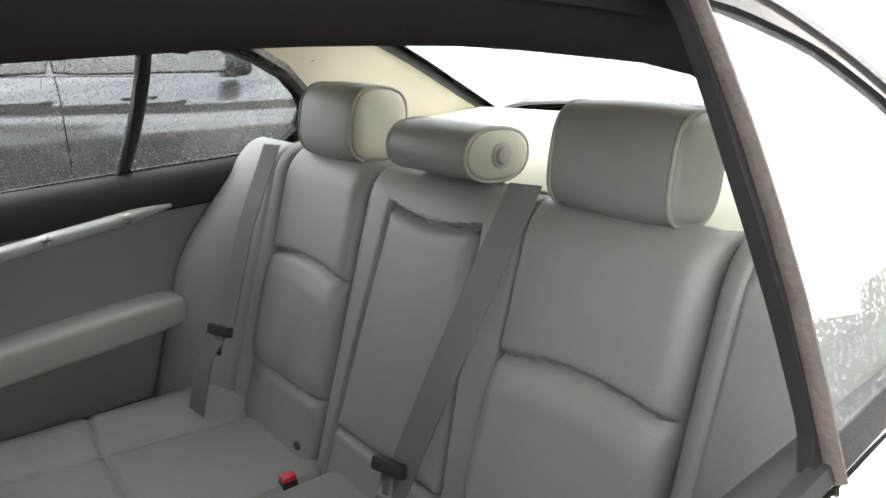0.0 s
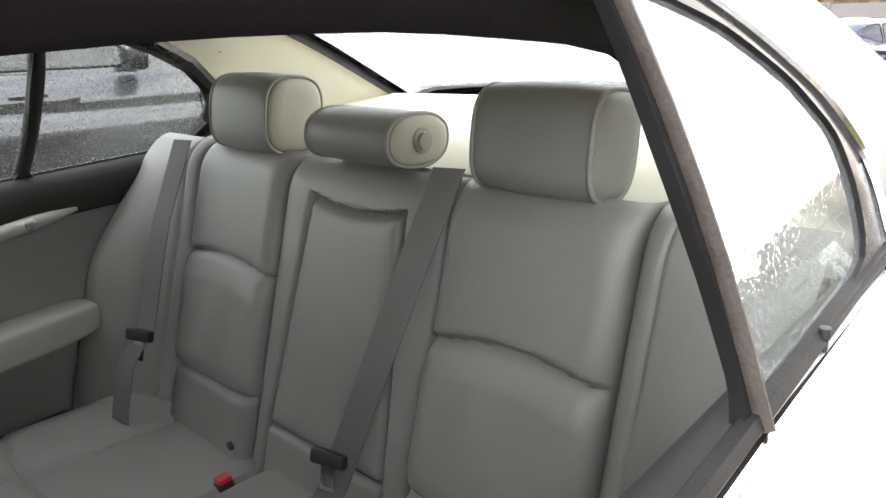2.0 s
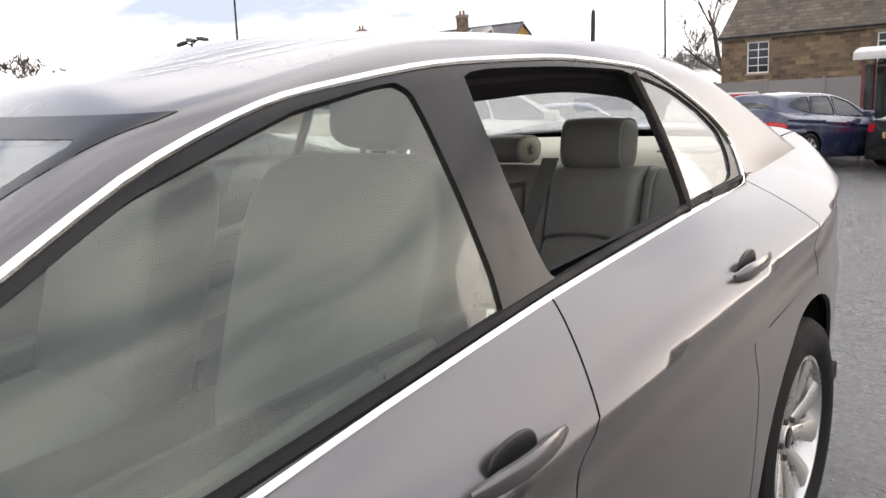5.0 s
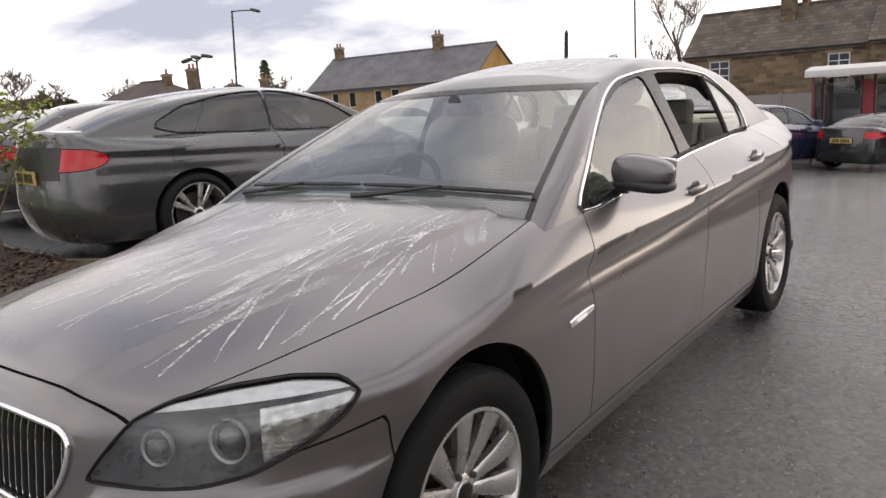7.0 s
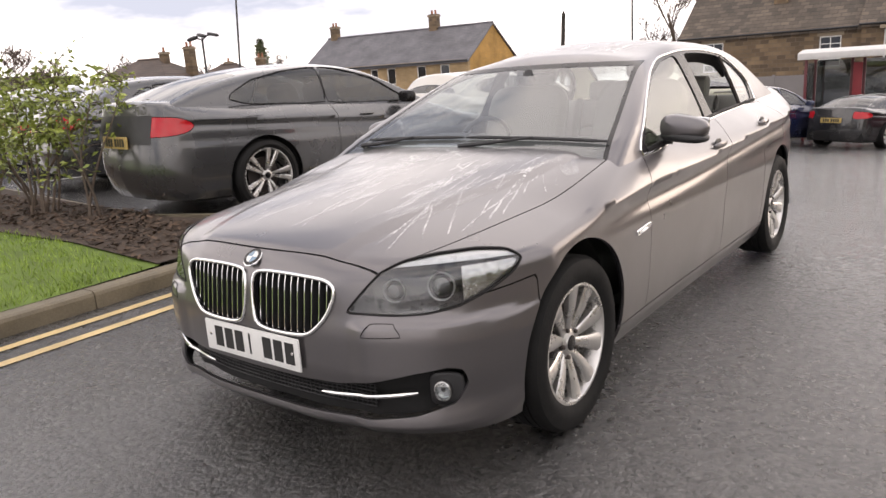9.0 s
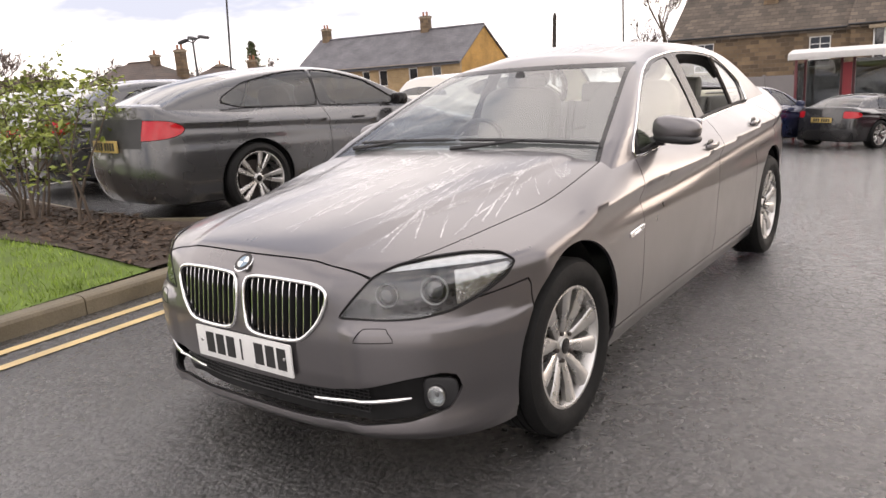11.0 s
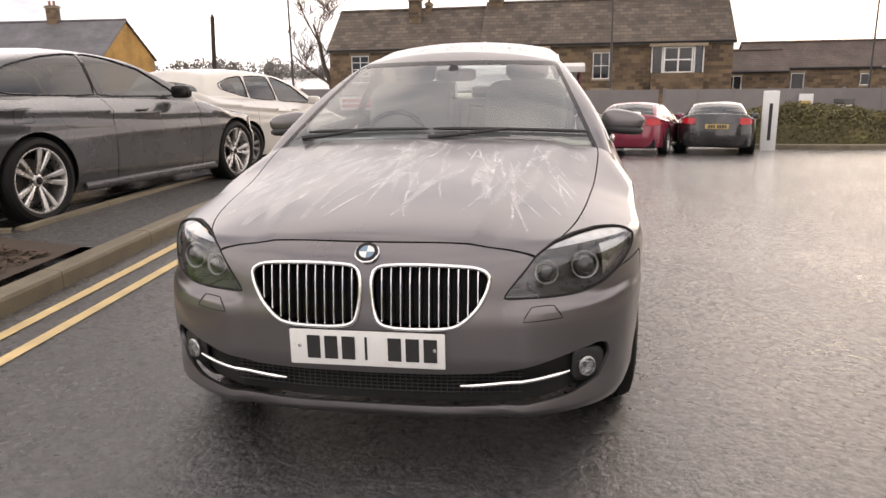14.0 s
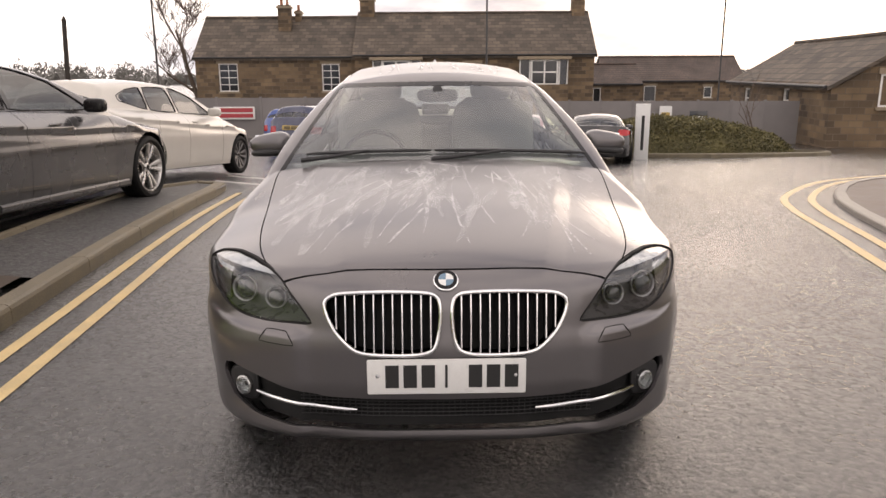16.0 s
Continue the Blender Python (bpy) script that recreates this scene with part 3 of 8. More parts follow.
# ---- car bodies: y = 0 at the front axle, the nose towards -y ----
def body_shape(base=2.968, wide=1.0, tall=1.0, front=1.0, back=1.0, deck=1.0):
    """The solid of a car's lower body as a function below zero inside; sizes against a large saloon."""
    width = spl(-0.85, 0.86, -0.5, 0.895, -0.2, 0.922, 0.3, 0.926, 0.8, 0.918, 1.6, 0.92, 2.5, 0.925, 3.0, 0.924, 3.3, 0.892, 3.6, 0.84, 3.85, 0.78, 4.1, 0.70)
    tuck = spl(0.15, -0.075, 0.22, -0.05, 0.27, -0.03, 0.4, -0.008, 0.52, 0.0, 0.64, 0.004, 0.74, -0.006, 0.9, -0.004)
    crease = spl(-0.6, 0.74, 0.0, 0.795, 0.6, 0.805, 1.2, 0.815, 1.8, 0.84, 2.4, 0.87, 3.2, 0.90, 4.1, 0.93)
    xb = spl(-0.6, 0.80, 0.0, 0.83, 0.4, 0.835, 0.75, 0.845, 1.3, 0.805, 2.0, 0.765, 2.6, 0.742, 3.1, 0.718, 3.6, 0.69, 4.1, 0.67)
    zb = spl(-0.6, 0.80, 0.0, 0.88, 0.4, 0.90, 0.73, 0.925, 1.55, 0.967, 1.975, 0.988, 2.58, 1.006, 3.1, 1.012, 4.1, 1.03)
    top = spl(-0.80, 0.66, -0.75, 0.745, -0.70, 0.783, -0.5, 0.84, -0.3, 0.874, 0.0, 0.912, 0.3, 0.944, 0.6, 0.972, 0.9, 0.99, 2.6, 1.06, 3.4, 1.10, 3.9, 1.09, 4.06, 1.07)
    nose = spl(0.15, -0.70, 0.205, -0.77, 0.235, -0.80, 0.27, -0.795, 0.31, -0.785, 0.40, -0.80, 0.50, -0.80, 0.58, -0.79, 0.66, -0.778, 0.72, -0.762, 0.76, -0.745, 0.85, -0.70)
    sweep = spl(0.0, 0.0, 0.2, 0.004, 0.4, 0.03, 0.5, 0.06, 0.6, 0.105, 0.7, 0.172, 0.8, 0.28, 0.9, 0.46, 1.1, 1.0)
    rear = spl(0.15, 3.92, 0.3, 4.02, 0.5, 4.07, 0.75, 4.06, 0.95, 4.02, 1.1, 3.99)
    rsweep = spl(0.0, 0.0, 0.4, 0.03, 0.6, 0.10, 0.7, 0.17, 0.82, 0.34, 0.92, 0.6, 1.1, 1.1)

    def warp(p):
        x, y, z = np.abs(p[:, 0]) / wide, p[:, 1].copy(), p[:, 2] / tall
        y = np.where(y < 0, y / front, np.where(y > base, 2.968 + (y - base) / back, y * 2.968 / base))
        return x, y, z

    def f(p):
        x, y, z = warp(p)
        w0, zc = width(y), crease(y)
        lip = w0 + tuck(zc)
        t = np.clip((z - zc) / (zb(y) - zc), 0, 2.5)
        over = lip + 0.004 - (lip + 0.004 - xb(y)) * (0.72 * t + 0.28 * t * t)
        dent = 0.012 * np.exp(-((z - zc + 0.055) / 0.035) ** 2) * np.clip((y - 0.15) / 0.5, 0, 1)
        side = x - np.where(z < zc, w0 + tuck(z) - dent, over)
        ridge = 0.33 + 0.20 * (y + 0.7)
        drop = 0.165 - 0.125 * smooth01(y / 0.62) + 0.035 * np.clip((y - 1.5) / 1.5, 0, 1)
        cap = z - (top(y) * (1 + (deck - 1) * np.clip((y - 2.6) / 0.6, 0, 1)) - drop * x**2.35 - 0.010 * np.clip((x - ridge) / 0.07, 0, 1) * np.clip((1.0 - y) / 0.4, 0, 1))
        nz = nose(z) + sweep(x) * np.where(z < 0.5, 0.93, 0.93 + 0.07 * np.clip((z - 0.5) / 0.1, 0, 1))
        nz = nz - 0.020 * smooth01((0.578 - z) / 0.030) * smooth01((x - 0.43) / 0.09)
        fr = nz - y
        bk = y - rear(z) + rsweep(x)
        return smax(smax(smax(side, fr, 0.07), bk, 0.06), cap, 0.045)

    f.xb, f.zb, f.warp = xb, zb, warp
    return f


def cabin_shape(body, roof, screen, tail, wide=1.0, tall=1.0, lean=0.46):
    """The solid of the glasshouse. screen, tail: y at z = 1, run per metre of height, bow."""

    def f(p):
        x, y, z = body.warp(p)
        dz = z - body.zb(y)
        side = x - (body.xb(y) - lean * dz - 0.14 * dz * dz)
        cap = z - (roof(y) - 0.21 * x**2.2)
        fr = screen[0] + (z - 1.0) * screen[1] + x * x * (0.03 + screen[2] * np.clip(z - 1.0, 0, 0.5)) - y
        bk = smax(y - (tail[0] - (z - 1.0) * tail[1] - tail[2] * x * x), y - (3.97 - 0.3 * x * x), 0.08)
        return smax(smax(smax(side, fr, 0.05), bk, 0.06), cap, 0.06)

    return f


def surf_x(f, ys, zs):
    """Where a shape's flank lies at these heights along the car."""
    o = np.stack([0 * np.asarray(ys), ys, zs], -1).astype(float)
    return march(f, o, np.tile([1.0, 0, 0], (len(o), 1)))


def surf_y(f, xs, zs, y0=0.2):
    o = np.stack([np.asarray(xs, float), np.full(len(xs), y0), zs], -1)
    return march(f, o, np.tile([0, -1.0, 0], (len(o), 1)))


def surf_z(f, xs, ys, z0=0.6):
    o = np.stack([np.asarray(xs, float), ys, np.full(len(xs), z0)], -1)
    return march(f, o, np.tile([0, 0, 1.0], (len(o), 1)))


def flat(poly, ax, ay, cond=None):
    """A cutter from an outline in the plane of two axes."""
    return lambda p: sdf(poly, p[:, ax], p[:, ay]) if cond is None else np.maximum(sdf(poly, p[:, ax], p[:, ay]), cond(p))


def wheel(radius=0.338, width=0.225, rim=0.222, spokes=5, paired=True, alloy=None, group="wheels", spread=0.42, fat=1.0):
    """A wheel about the x axis, its face towards +x."""
    w = tagged(new("wheel"), "alloy wheel with a black road tyre", "wheel", group)
    h = width / 2
    bm = lathe_bm([(rim - 0.004, -h * 0.85), (rim + 0.02, -h * 0.98), (radius - 0.05, -h * 1.03), (radius - 0.015, -h * 0.93), (radius, -h * 0.72), *[(radius - dr, h * (k + e)) for k in (-0.45, -0.15, 0.15, 0.45) for e, dr in ((-0.04, 0), (-0.03, 0.007), (0.03, 0.007), (0.04, 0))], (radius, h * 0.72), (radius - 0.015, h * 0.93),
                   (radius - 0.05, h * 1.03), (rim + 0.02, h * 0.98), (rim - 0.004, h * 0.85)], 64, closed=True)
    tyre = part("tyre", bm, RUBBER, w)
    al = alloy or ALLOY
    part("rim", lathe_bm([(rim, -h * 0.85), (rim + 0.004, h * 0.80), (rim + 0.002, h * 0.86), (rim - 0.012, h * 0.86), (rim - 0.022, h * 0.70), (rim - 0.03, -h * 0.6), (rim - 0.03, -h * 0.85)], 64, closed=True), al, w)
    bm = bmesh.new()
    add_lathe(bm, [(0.0, -h * 0.2), (0.17, -h * 0.2), (0.17, -h * 0.05), (0.08, h * 0.0), (0.0, h * 0.0)], 40)
    part("brake_disc", bm, mat_disc, w, "rust-tinged steel disc")
    for i in range(spokes):
        for s in ((-1, 1) if paired else (0,)):
            a = 2 * math.pi * i / spokes + (0.0 if not paired else s * math.pi / spokes * spread)
            bm = bmesh.new()
            rows = []
            for r, wd, d, th in ((0.035, 0.016, 0.50, 0.03), (0.08, 0.018, 0.60, 0.03), (0.14, 0.025, 0.72, 0.028), (rim - 0.012, 0.036, 0.82, 0.026)):
                wd *= fat
                aa = a + (s * 0.04 * (r - 0.12) if paired else 0)
                c, sn = math.cos(aa), math.sin(aa)
                row = []
                for dx, dt in ((d * h - th, -wd), (d * h - 0.007, -wd), (d * h, -wd * 0.6), (d * h, wd * 0.6), (d * h - 0.007, wd), (d * h - th, wd)):
                    row.append(bm.verts.new((dx, r * c - dt * sn, r * sn + dt * c)))
                rows.append(row)
            for p, q in zip(rows, rows[1:]):
                for j in range(6):
                    bm.faces.new((p[j], p[(j + 1) % 6], q[(j + 1) % 6], q[j]))
            bm.faces.new(rows[0][::-1])
            bm.faces.new(rows[-1])
            bmesh.ops.recalc_face_normals(bm, faces=bm.faces)
            part("spoke", bm, al, w)
    hub = part("hub", lathe_bm([(0.060, h * 0.30), (0.056, h * 0.50), (0.044, h * 0.58), (0.036, h * 0.59), (0.034, h * 0.62), (0.0, h * 0.63)], 32), al, w)
    part("centre_cap", lathe_bm([(0.030, h * 0.60), (0.030, h * 0.645), (0.026, h * 0.66), (0.0, h * 0.665)], 24), GLOSS_BLACK, hub)
    for i in range(5):
        a = 2 * math.pi * (i + 0.5) / 5
        m = Matrix.Translation((h * 0.45, 0.056 * math.cos(a), 0.056 * math.sin(a)))
        part("bolt", lathe_bm([(0.009, 0), (0.009, 0.02), (0.006, 0.022), (0.0, 0.022)], 8, m=m), mat_disc, hub)
    return w


mat_disc = mat("brake_steel", (0.07, 0.06, 0.055), 0.55, 0.6, 0.2, 20, 120, 0.1)


def place_wheel(w, car, x, y, z, turn=0.0):
    """A car's wheel is one of its parts."""
    m = pose(x, y, z, 0, 0, (0 if x > 0 else 180) + turn)
    w.parent = car
    w.matrix_basis = m
    for key in ("category", "group", "label"):
        if key in w:
            del w[key]
    return w


def along(pts, f_at, close=False):
    return [tuple(v) for v in f_at(np.array(pts))]


def seat(car, x, y, z):
    """A front seat facing -y, as a part of its car."""
    at = pose(x, y, z)
    def bend(co):
        return Vector((co.x, co.y - 0.05 * (abs(co.x) / 0.27) ** 3, co.z))
    c = part("front_seat", pillow_bm(0.54, 0.54, 0.20, 0.35, 0.4), LEATHER, car, "pale grey leather front seat")
    c.matrix_basis = at @ pose(0, -0.02, 0.30, 6)
    back = c.matrix_basis.inverted() @ at
    for nm, bm, mt, m in (("backrest", pillow_bm(0.54, 0.20, 0.68, 0.4, 0.45, warp=bend), LEATHER, pose(0, 0.30, 0.60, -20)), ("headrest", pillow_bm(0.28, 0.12, 0.20, 0.45, 0.5), LEATHER, pose(0, 0.46, 1.03, -14)),
                          ("headrest_post", add_tube(tube_bm([(-0.06, 0.40, 0.86), (-0.06, 0.45, 0.98)], 0.007), [(0.06, 0.40, 0.86), (0.06, 0.45, 0.98)], 0.007), CHROME, Matrix())):
        part(nm, bm, mt, c).matrix_basis = back @ m
    return c


# ---- the grey saloon ----
def build_saloon():
    body = body_shape()
    roof = spl(0.9, 1.30, 1.25, 1.375, 1.5, 1.412, 1.8, 1.444, 2.1, 1.458, 2.4, 1.455, 2.7, 1.438, 3.0, 1.40, 3.3, 1.33)
    cabin = cabin_shape(body, roof, (0.645, 1.89, 0.62), (3.84, 2.05, 0.25))
    car = thing("grey_saloon_car", "warm grey metallic four-door saloon, wet and streaked, one rear window open", "car")

    base = star(body, np.arange(0.35, 3.3, 0.035), 0.35, 3.3, 84, 26, 0.5, radians(-28), radians(90), 104)
    under = lambda p: 0.20 - p[:, 2]
    _, base = split(base, -under(base[0]))
    inner = base
    # openings
    yc = lambda x: 0.635 + 0.03 * (np.abs(x) / 0.72) ** 2
    def cabin_hole(p):
        return -np.minimum(np.minimum(p[:, 1] - yc(p[:, 0]), p[:, 2] - body.zb(p[:, 1])), 3.70 - 0.25 * p[:, 0] ** 2 - p[:, 1])
    _, base = take(base, cabin_hole)
    _, inner = take(inner, cabin_hole)
    for ya in (0.0, 2.968):
        arch = lambda p, ya=ya: np.maximum(np.hypot(p[:, 1] - ya, p[:, 2] - 0.335) - 0.378, 0.5 - p[:, 0])
        _, base = take(base, arch)
        _, inner = take(inner, arch)
    gap = 0.005
    ang = lambda p: np.arctan2(p[:, 0], 0.35 - p[:, 1]) * 1.12
    lamp_poly = ring2([0.430, 0.594, 0.478, 0.655, 0.545, 0.722, 0.62, 0.752, 0.73, 0.762, 0.86, 0.763, 0.97, 0.752, 1.005, 0.726, 0.965, 0.686, 0.88, 0.642, 0.78, 0.604, 0.68, 0.588, 0.58, 0.586, 0.50, 0.589], 4, 0.28)
    lamp_cut = lambda p: np.maximum(sdf(lamp_poly, ang(p), p[:, 2]), p[:, 1] - 0.1)
    kid_poly = ring2([0.020, 0.60, 0.022, 0.668, 0.052, 0.697, 0.20, 0.702, 0.345, 0.694, 0.392, 0.672, 0.393, 0.630, 0.362, 0.568, 0.305, 0.514, 0.245, 0.499, 0.10, 0.498, 0.038, 0.520], 4, 0.42)
    kid_cut = lambda p: np.maximum(sdf(kid_poly, p[:, 0], p[:, 2]), p[:, 1] + 0.5)
    mouth_poly = np.array([(-0.2, 0.256), (0.30, 0.255), (0.52, 0.259), (0.66, 0.274), (0.755, 0.305), (0.79, 0.36), (0.785, 0.402), (0.75, 0.415), (0.66, 0.402), (0.55, 0.378), (0.40, 0.355), (-0.2, 0.35)])
    mouth_cut = lambda p: np.maximum(sdf(mouth_poly, p[:, 0], p[:, 2]), p[:, 1] + 0.1)
    lamp, base = take(base, lamp_cut, 0.006)
    _, inner = take(inner, lamp_cut)
    kid, base = take(base, kid_cut)
    _, inner = take(inner, kid_cut)
    mouth, base = take(base, mouth_cut)
    _, inner = take(inner, mouth_cut)
    # panels
    xh = spl(-0.72, 0.50, -0.66, 0.575, -0.4, 0.675, 0.0, 0.735, 0.3, 0.765, 0.48, 0.775, 0.58, 0.768, 0.68, 0.74)
    hood_cut = lambda p: np.maximum(np.maximum(p[:, 0] - xh(p[:, 1]), -0.722 + 0.13 * p[:, 0] ** 2 - p[:, 1]), np.maximum(0.62 - p[:, 2], p[:, 1] - 0.75))
    hood, base = take(base, hood_cut, gap)
    bump_cut = lambda p: np.maximum(p[:, 1] + 0.30, np.where(p[:, 1] < -0.66, -1, p[:, 2] - 0.632 - 0.03 * np.clip((p[:, 1] + 0.5) / 0.2, -1, 1)))
    bumper, base = take(base, bump_cut, gap)
    boot_cut = lambda p: np.maximum(np.maximum(3.6 - p[:, 1], p[:, 0] - 0.62), 0.62 - p[:, 2])
    boot, base = take(base, boot_cut, gap)
    sill_cut = lambda p: np.maximum(p[:, 2] - 0.285, np.maximum(0.2 - p[:, 1], p[:, 1] - 2.8))
    sill, base = take(base, sill_cut, gap)
    fender, base = take(base, lambda p: p[:, 1] - 0.655 - 0.09 * np.clip((p[:, 2] - 0.75) / 0.18, 0, 1), gap)
    fdoor, base = take(base, lambda p: p[:, 1] - 1.715 - 0.26 * np.clip((p[:, 2] - 0.55) / 0.45, 0, 1) ** 1.6, gap)
    rdoor_poly = lambda p: np.maximum(p[:, 1] - 3.02, np.maximum(np.where(p[:, 2] < 0.75, p[:, 1] - 2.52, -1), 0.425 - np.hypot(p[:, 1] - 2.968, p[:, 2] - 0.335)))
    rdoor, quarter = take(base, rdoor_poly, gap)
    tail_poly = ring2([3.62, 0.80, 3.72, 0.90, 3.9, 0.945, 4.1, 0.95, 4.12, 0.78, 3.95, 0.735, 3.75, 0.755], 4, 0.4)
    tail_lamp, quarter = take(quarter, lambda p: sdf(tail_poly, p[:, 1], p[:, 2]), 0.004)

    bonnet = shell("bonnet", both(hood), PAINT, car, "bonnet with pale dried rain streaks", 0.012)
    # dried runs of rain: long slanting ones, some with a kink, and a crossed patch on one side
    rng = random.Random(11)
    runs = []
    for i in range(40):           # fine white ones, most from the scuttle downwards
        runs.append((rng.uniform(-0.68, 0.68), rng.uniform(0.30, 0.62), rng.gauss(0.05, 0.38), rng.uniform(0.12, 0.45), rng.choice((0, 0, 0.6, -0.6, 0.9)), rng.uniform(0.002, 0.007), WASH))
    for i in range(30):           # long straight ones towards the nose
        runs.append((rng.uniform(-0.62, 0.66), rng.uniform(0.0, 0.55), None, rng.uniform(0.45, 1.0), 0, rng.uniform(0.002, 0.005), WASH))
    for i in range(30):           # broad thin veils
        runs.append((rng.uniform(-0.6, 0.62), rng.uniform(0.05, 0.6), None, rng.uniform(0.3, 0.9), 0, rng.uniform(0.010, 0.024), VEIL))
    for i in range(6):
        runs.append((-0.42 + 0.05 * i, 0.52 - 0.02 * i, 0.75, 0.30, 0, 0.0035, WASH))
        runs.append((-0.12 - 0.045 * i, 0.50 - 0.05 * i, -0.75, 0.26, 0, 0.003, WASH))
    for i in range(5):
        runs.append((rng.uniform(-0.6, 0.6), 0.60, rng.choice((1.35, -1.35)), 0.4, 0.2, 0.004, WASH))
    for x0, y0, a, ln, kink, w, film in runs:
        a = 0.5 * x0 - 0.1 + rng.gauss(0, 0.16) if a is None else a
        bm = bmesh.new()
        n = max(int(ln / 0.03), 5)
        x, y, row = x0, y0, []
        bend = rng.uniform(-0.5, 0.5)
        for j in range(n + 1):
            s = j / n
            q = a + bend * s + kink * (s > 0.25) - kink * 0.8 * (s > 0.42) + rng.gauss(0, 0.05)
            x, y = x + math.sin(q) * ln / n, y - math.cos(q) * ln / n
            if y < -0.60 or abs(x) > float(xh(y)) - 0.04:
                break
            hw = w * (0.25 + math.sin(math.pi * s) ** 0.6) * rng.uniform(0.6, 1.25)
            row.append((x, y, math.cos(q) * hw, math.sin(q) * hw))
        if len(row) < 4:
            continue
        r = np.array(row)
        L0, R0 = surf_z(body, r[:, 0] - r[:, 2], r[:, 1] - r[:, 3]), surf_z(body, r[:, 0] + r[:, 2], r[:, 1] + r[:, 3])
        vs = [(bm.verts.new((p[0], p[1], p[2] + 0.0012)), bm.verts.new((q[0], q[1], q[2] + 0.0012))) for p, q in zip(L0, R0)]
        for p, q in zip(vs, vs[1:]):
            bm.faces.new((p[0], p[1], q[1], q[0]))
        part("rain_streak", bm, film, bonnet, "pale dried rain streak")
    bump = shell("front_bumper", both(bumper), PAINT_SIDE, car, thick=0.012)
    shell("boot_lid", both(boot), PAINT, car, thick=0.012)
    for sd in (0, 1):
        side = (lambda m: mirror(m)) if sd else (lambda m: m)
        shell("front_wing", side(fender), [PAINT_SIDE, DARK, PAINT_SIDE], car, thick=0.012)
        shell("sill", side(sill), PAINT_SIDE, car, thick=0.012)
        d1 = shell("front_door", side(fdoor), PAINT_SIDE, car, thick=0.012)
        d2 = shell("rear_door", side(rdoor), PAINT_SIDE, car, thick=0.012)
        shell("rear_wing", side(quarter), [PAINT_SIDE, DARK, PAINT_SIDE], car, thick=0.012)
        shell("tail_lamp", side(tail_lamp), RED_LENS, car, "red tail lamp", 0.01)
        sx = -1 if sd else 1
        # handles: a bowed bar over a black patch that paints the hollow's shade
        for y0, z0, door in ((1.565, 0.866, d1), (2.44, 0.905, d2)):
            ys = np.linspace(y0, y0 + 0.20, 9)
            xs = surf_x(body, ys, np.full(9, z0))[:, 0]
            bow = np.sin(np.linspace(0, math.pi, 9)) * 0.012
            pts = [(sx * (x + 0.012 + b), y, z0 + 0.012 * (y - y0)) for x, y, b in zip(xs, ys, bow)]
            part("door_handle", tube_bm(pts, [0.007, 0.013, 0.016, 0.016, 0.016, 0.016, 0.016, 0.014, 0.008], 10, flat=0.55), PAINT, door)
            dish = pillow_bm(0.012, 0.11, 0.075, 0.8, 0.9)
            bmesh.ops.translate(dish, verts=dish.verts, vec=(sx * (xs[4] - 0.001), y0 + 0.10, z0 - 0.004))
            part("handle_recess", dish, BLACK, door)
        # side grille strip behind the front wheel
        ys = np.linspace(0.475, 0.64, 6)
        xs = surf_x(body, ys, np.full(6, 0.640))[:, 0]
        strip = part("side_indicator", tube_bm([(sx * (x + 0.003), y, 0.632 + 0.07 * (y - 0.475)) for x, y in zip(xs, ys)], [0.011, 0.014, 0.014, 0.014, 0.013, 0.008], 8, flat=0.5), CHROME, car, "chrome side indicator")
        part("indicator_lens", tube_bm([(sx * (x + 0.009), y, 0.632 + 0.07 * (y - 0.475)) for x, y in zip(xs[1:4], ys[1:4])], 0.006, 6), WHITE_LENS, strip)
        # headlamp
        hl = shell("headlamp", side(shift(lamp, -0.002)), LAMP_GLASS, car, "clear-covered headlamp with two ringed lenses")
        an_ = lamp_poly[:, 0] / 1.12
        edge = march(body, np.stack([0 * an_, 0.35 + 0 * an_, lamp_poly[:, 1]], -1), np.stack([np.sin(an_), -np.cos(an_), 0 * an_], -1))
        part("lamp_seal", tube_bm([(sx * x, y, z) for x, y, z in edge], 0.0032, 6, closed=True), SEAL, hl, "black rubber edge")
        V, N, F = lamp
        depth = 0.055 * np.clip(-sdf(lamp_poly, ang(V), V[:, 2]) / 0.025, 0, 1)
        shell("housing", side((V - N * (0.004 + depth)[:, None], N, F)), mat_lamp_house, hl, "dark lamp housing")
        top_strip = take(lamp, lambda p: 0.732 + 0.012 * np.sin((ang(p) - 0.5) * 5) - p[:, 2])[0]
        shell("brow", side(shift(top_strip, -0.006)), mat_brow, hl, "bright upper lamp strip")
        corner = take(take(lamp, lambda p: 0.80 - ang(p))[0], lambda p: p[:, 2] - 0.735)[0]
        shell("corner_reflector", side(shift(corner, -0.016)), mat_facet, hl, "faceted reflector")
        for a0, z0, r in ((0.585, 0.655, 0.038), (0.735, 0.662, 0.046)):
            an = a0 / 1.12
            o = np.array([[0.0, 0.35, z0]])
            d = np.array([[math.sin(an), -math.cos(an), 0.0]])
            q = march(body, o, d)[0] - d[0] * 0.045
            out = Vector((sx * 0.30, -0.94, 0.12)).normalized()
            m = Matrix.Translation((sx * q[0], q[1], q[2])) @ out.to_track_quat("X", "Z").to_matrix().to_4x4()
            lens = part("lens", lathe_bm([(r * 0.80, 0.0), (r * 0.80, 0.008), (r * 0.55, 0.024), (0.0, 0.032)], 32, m=m), mat_lens, hl, "round projector lens")
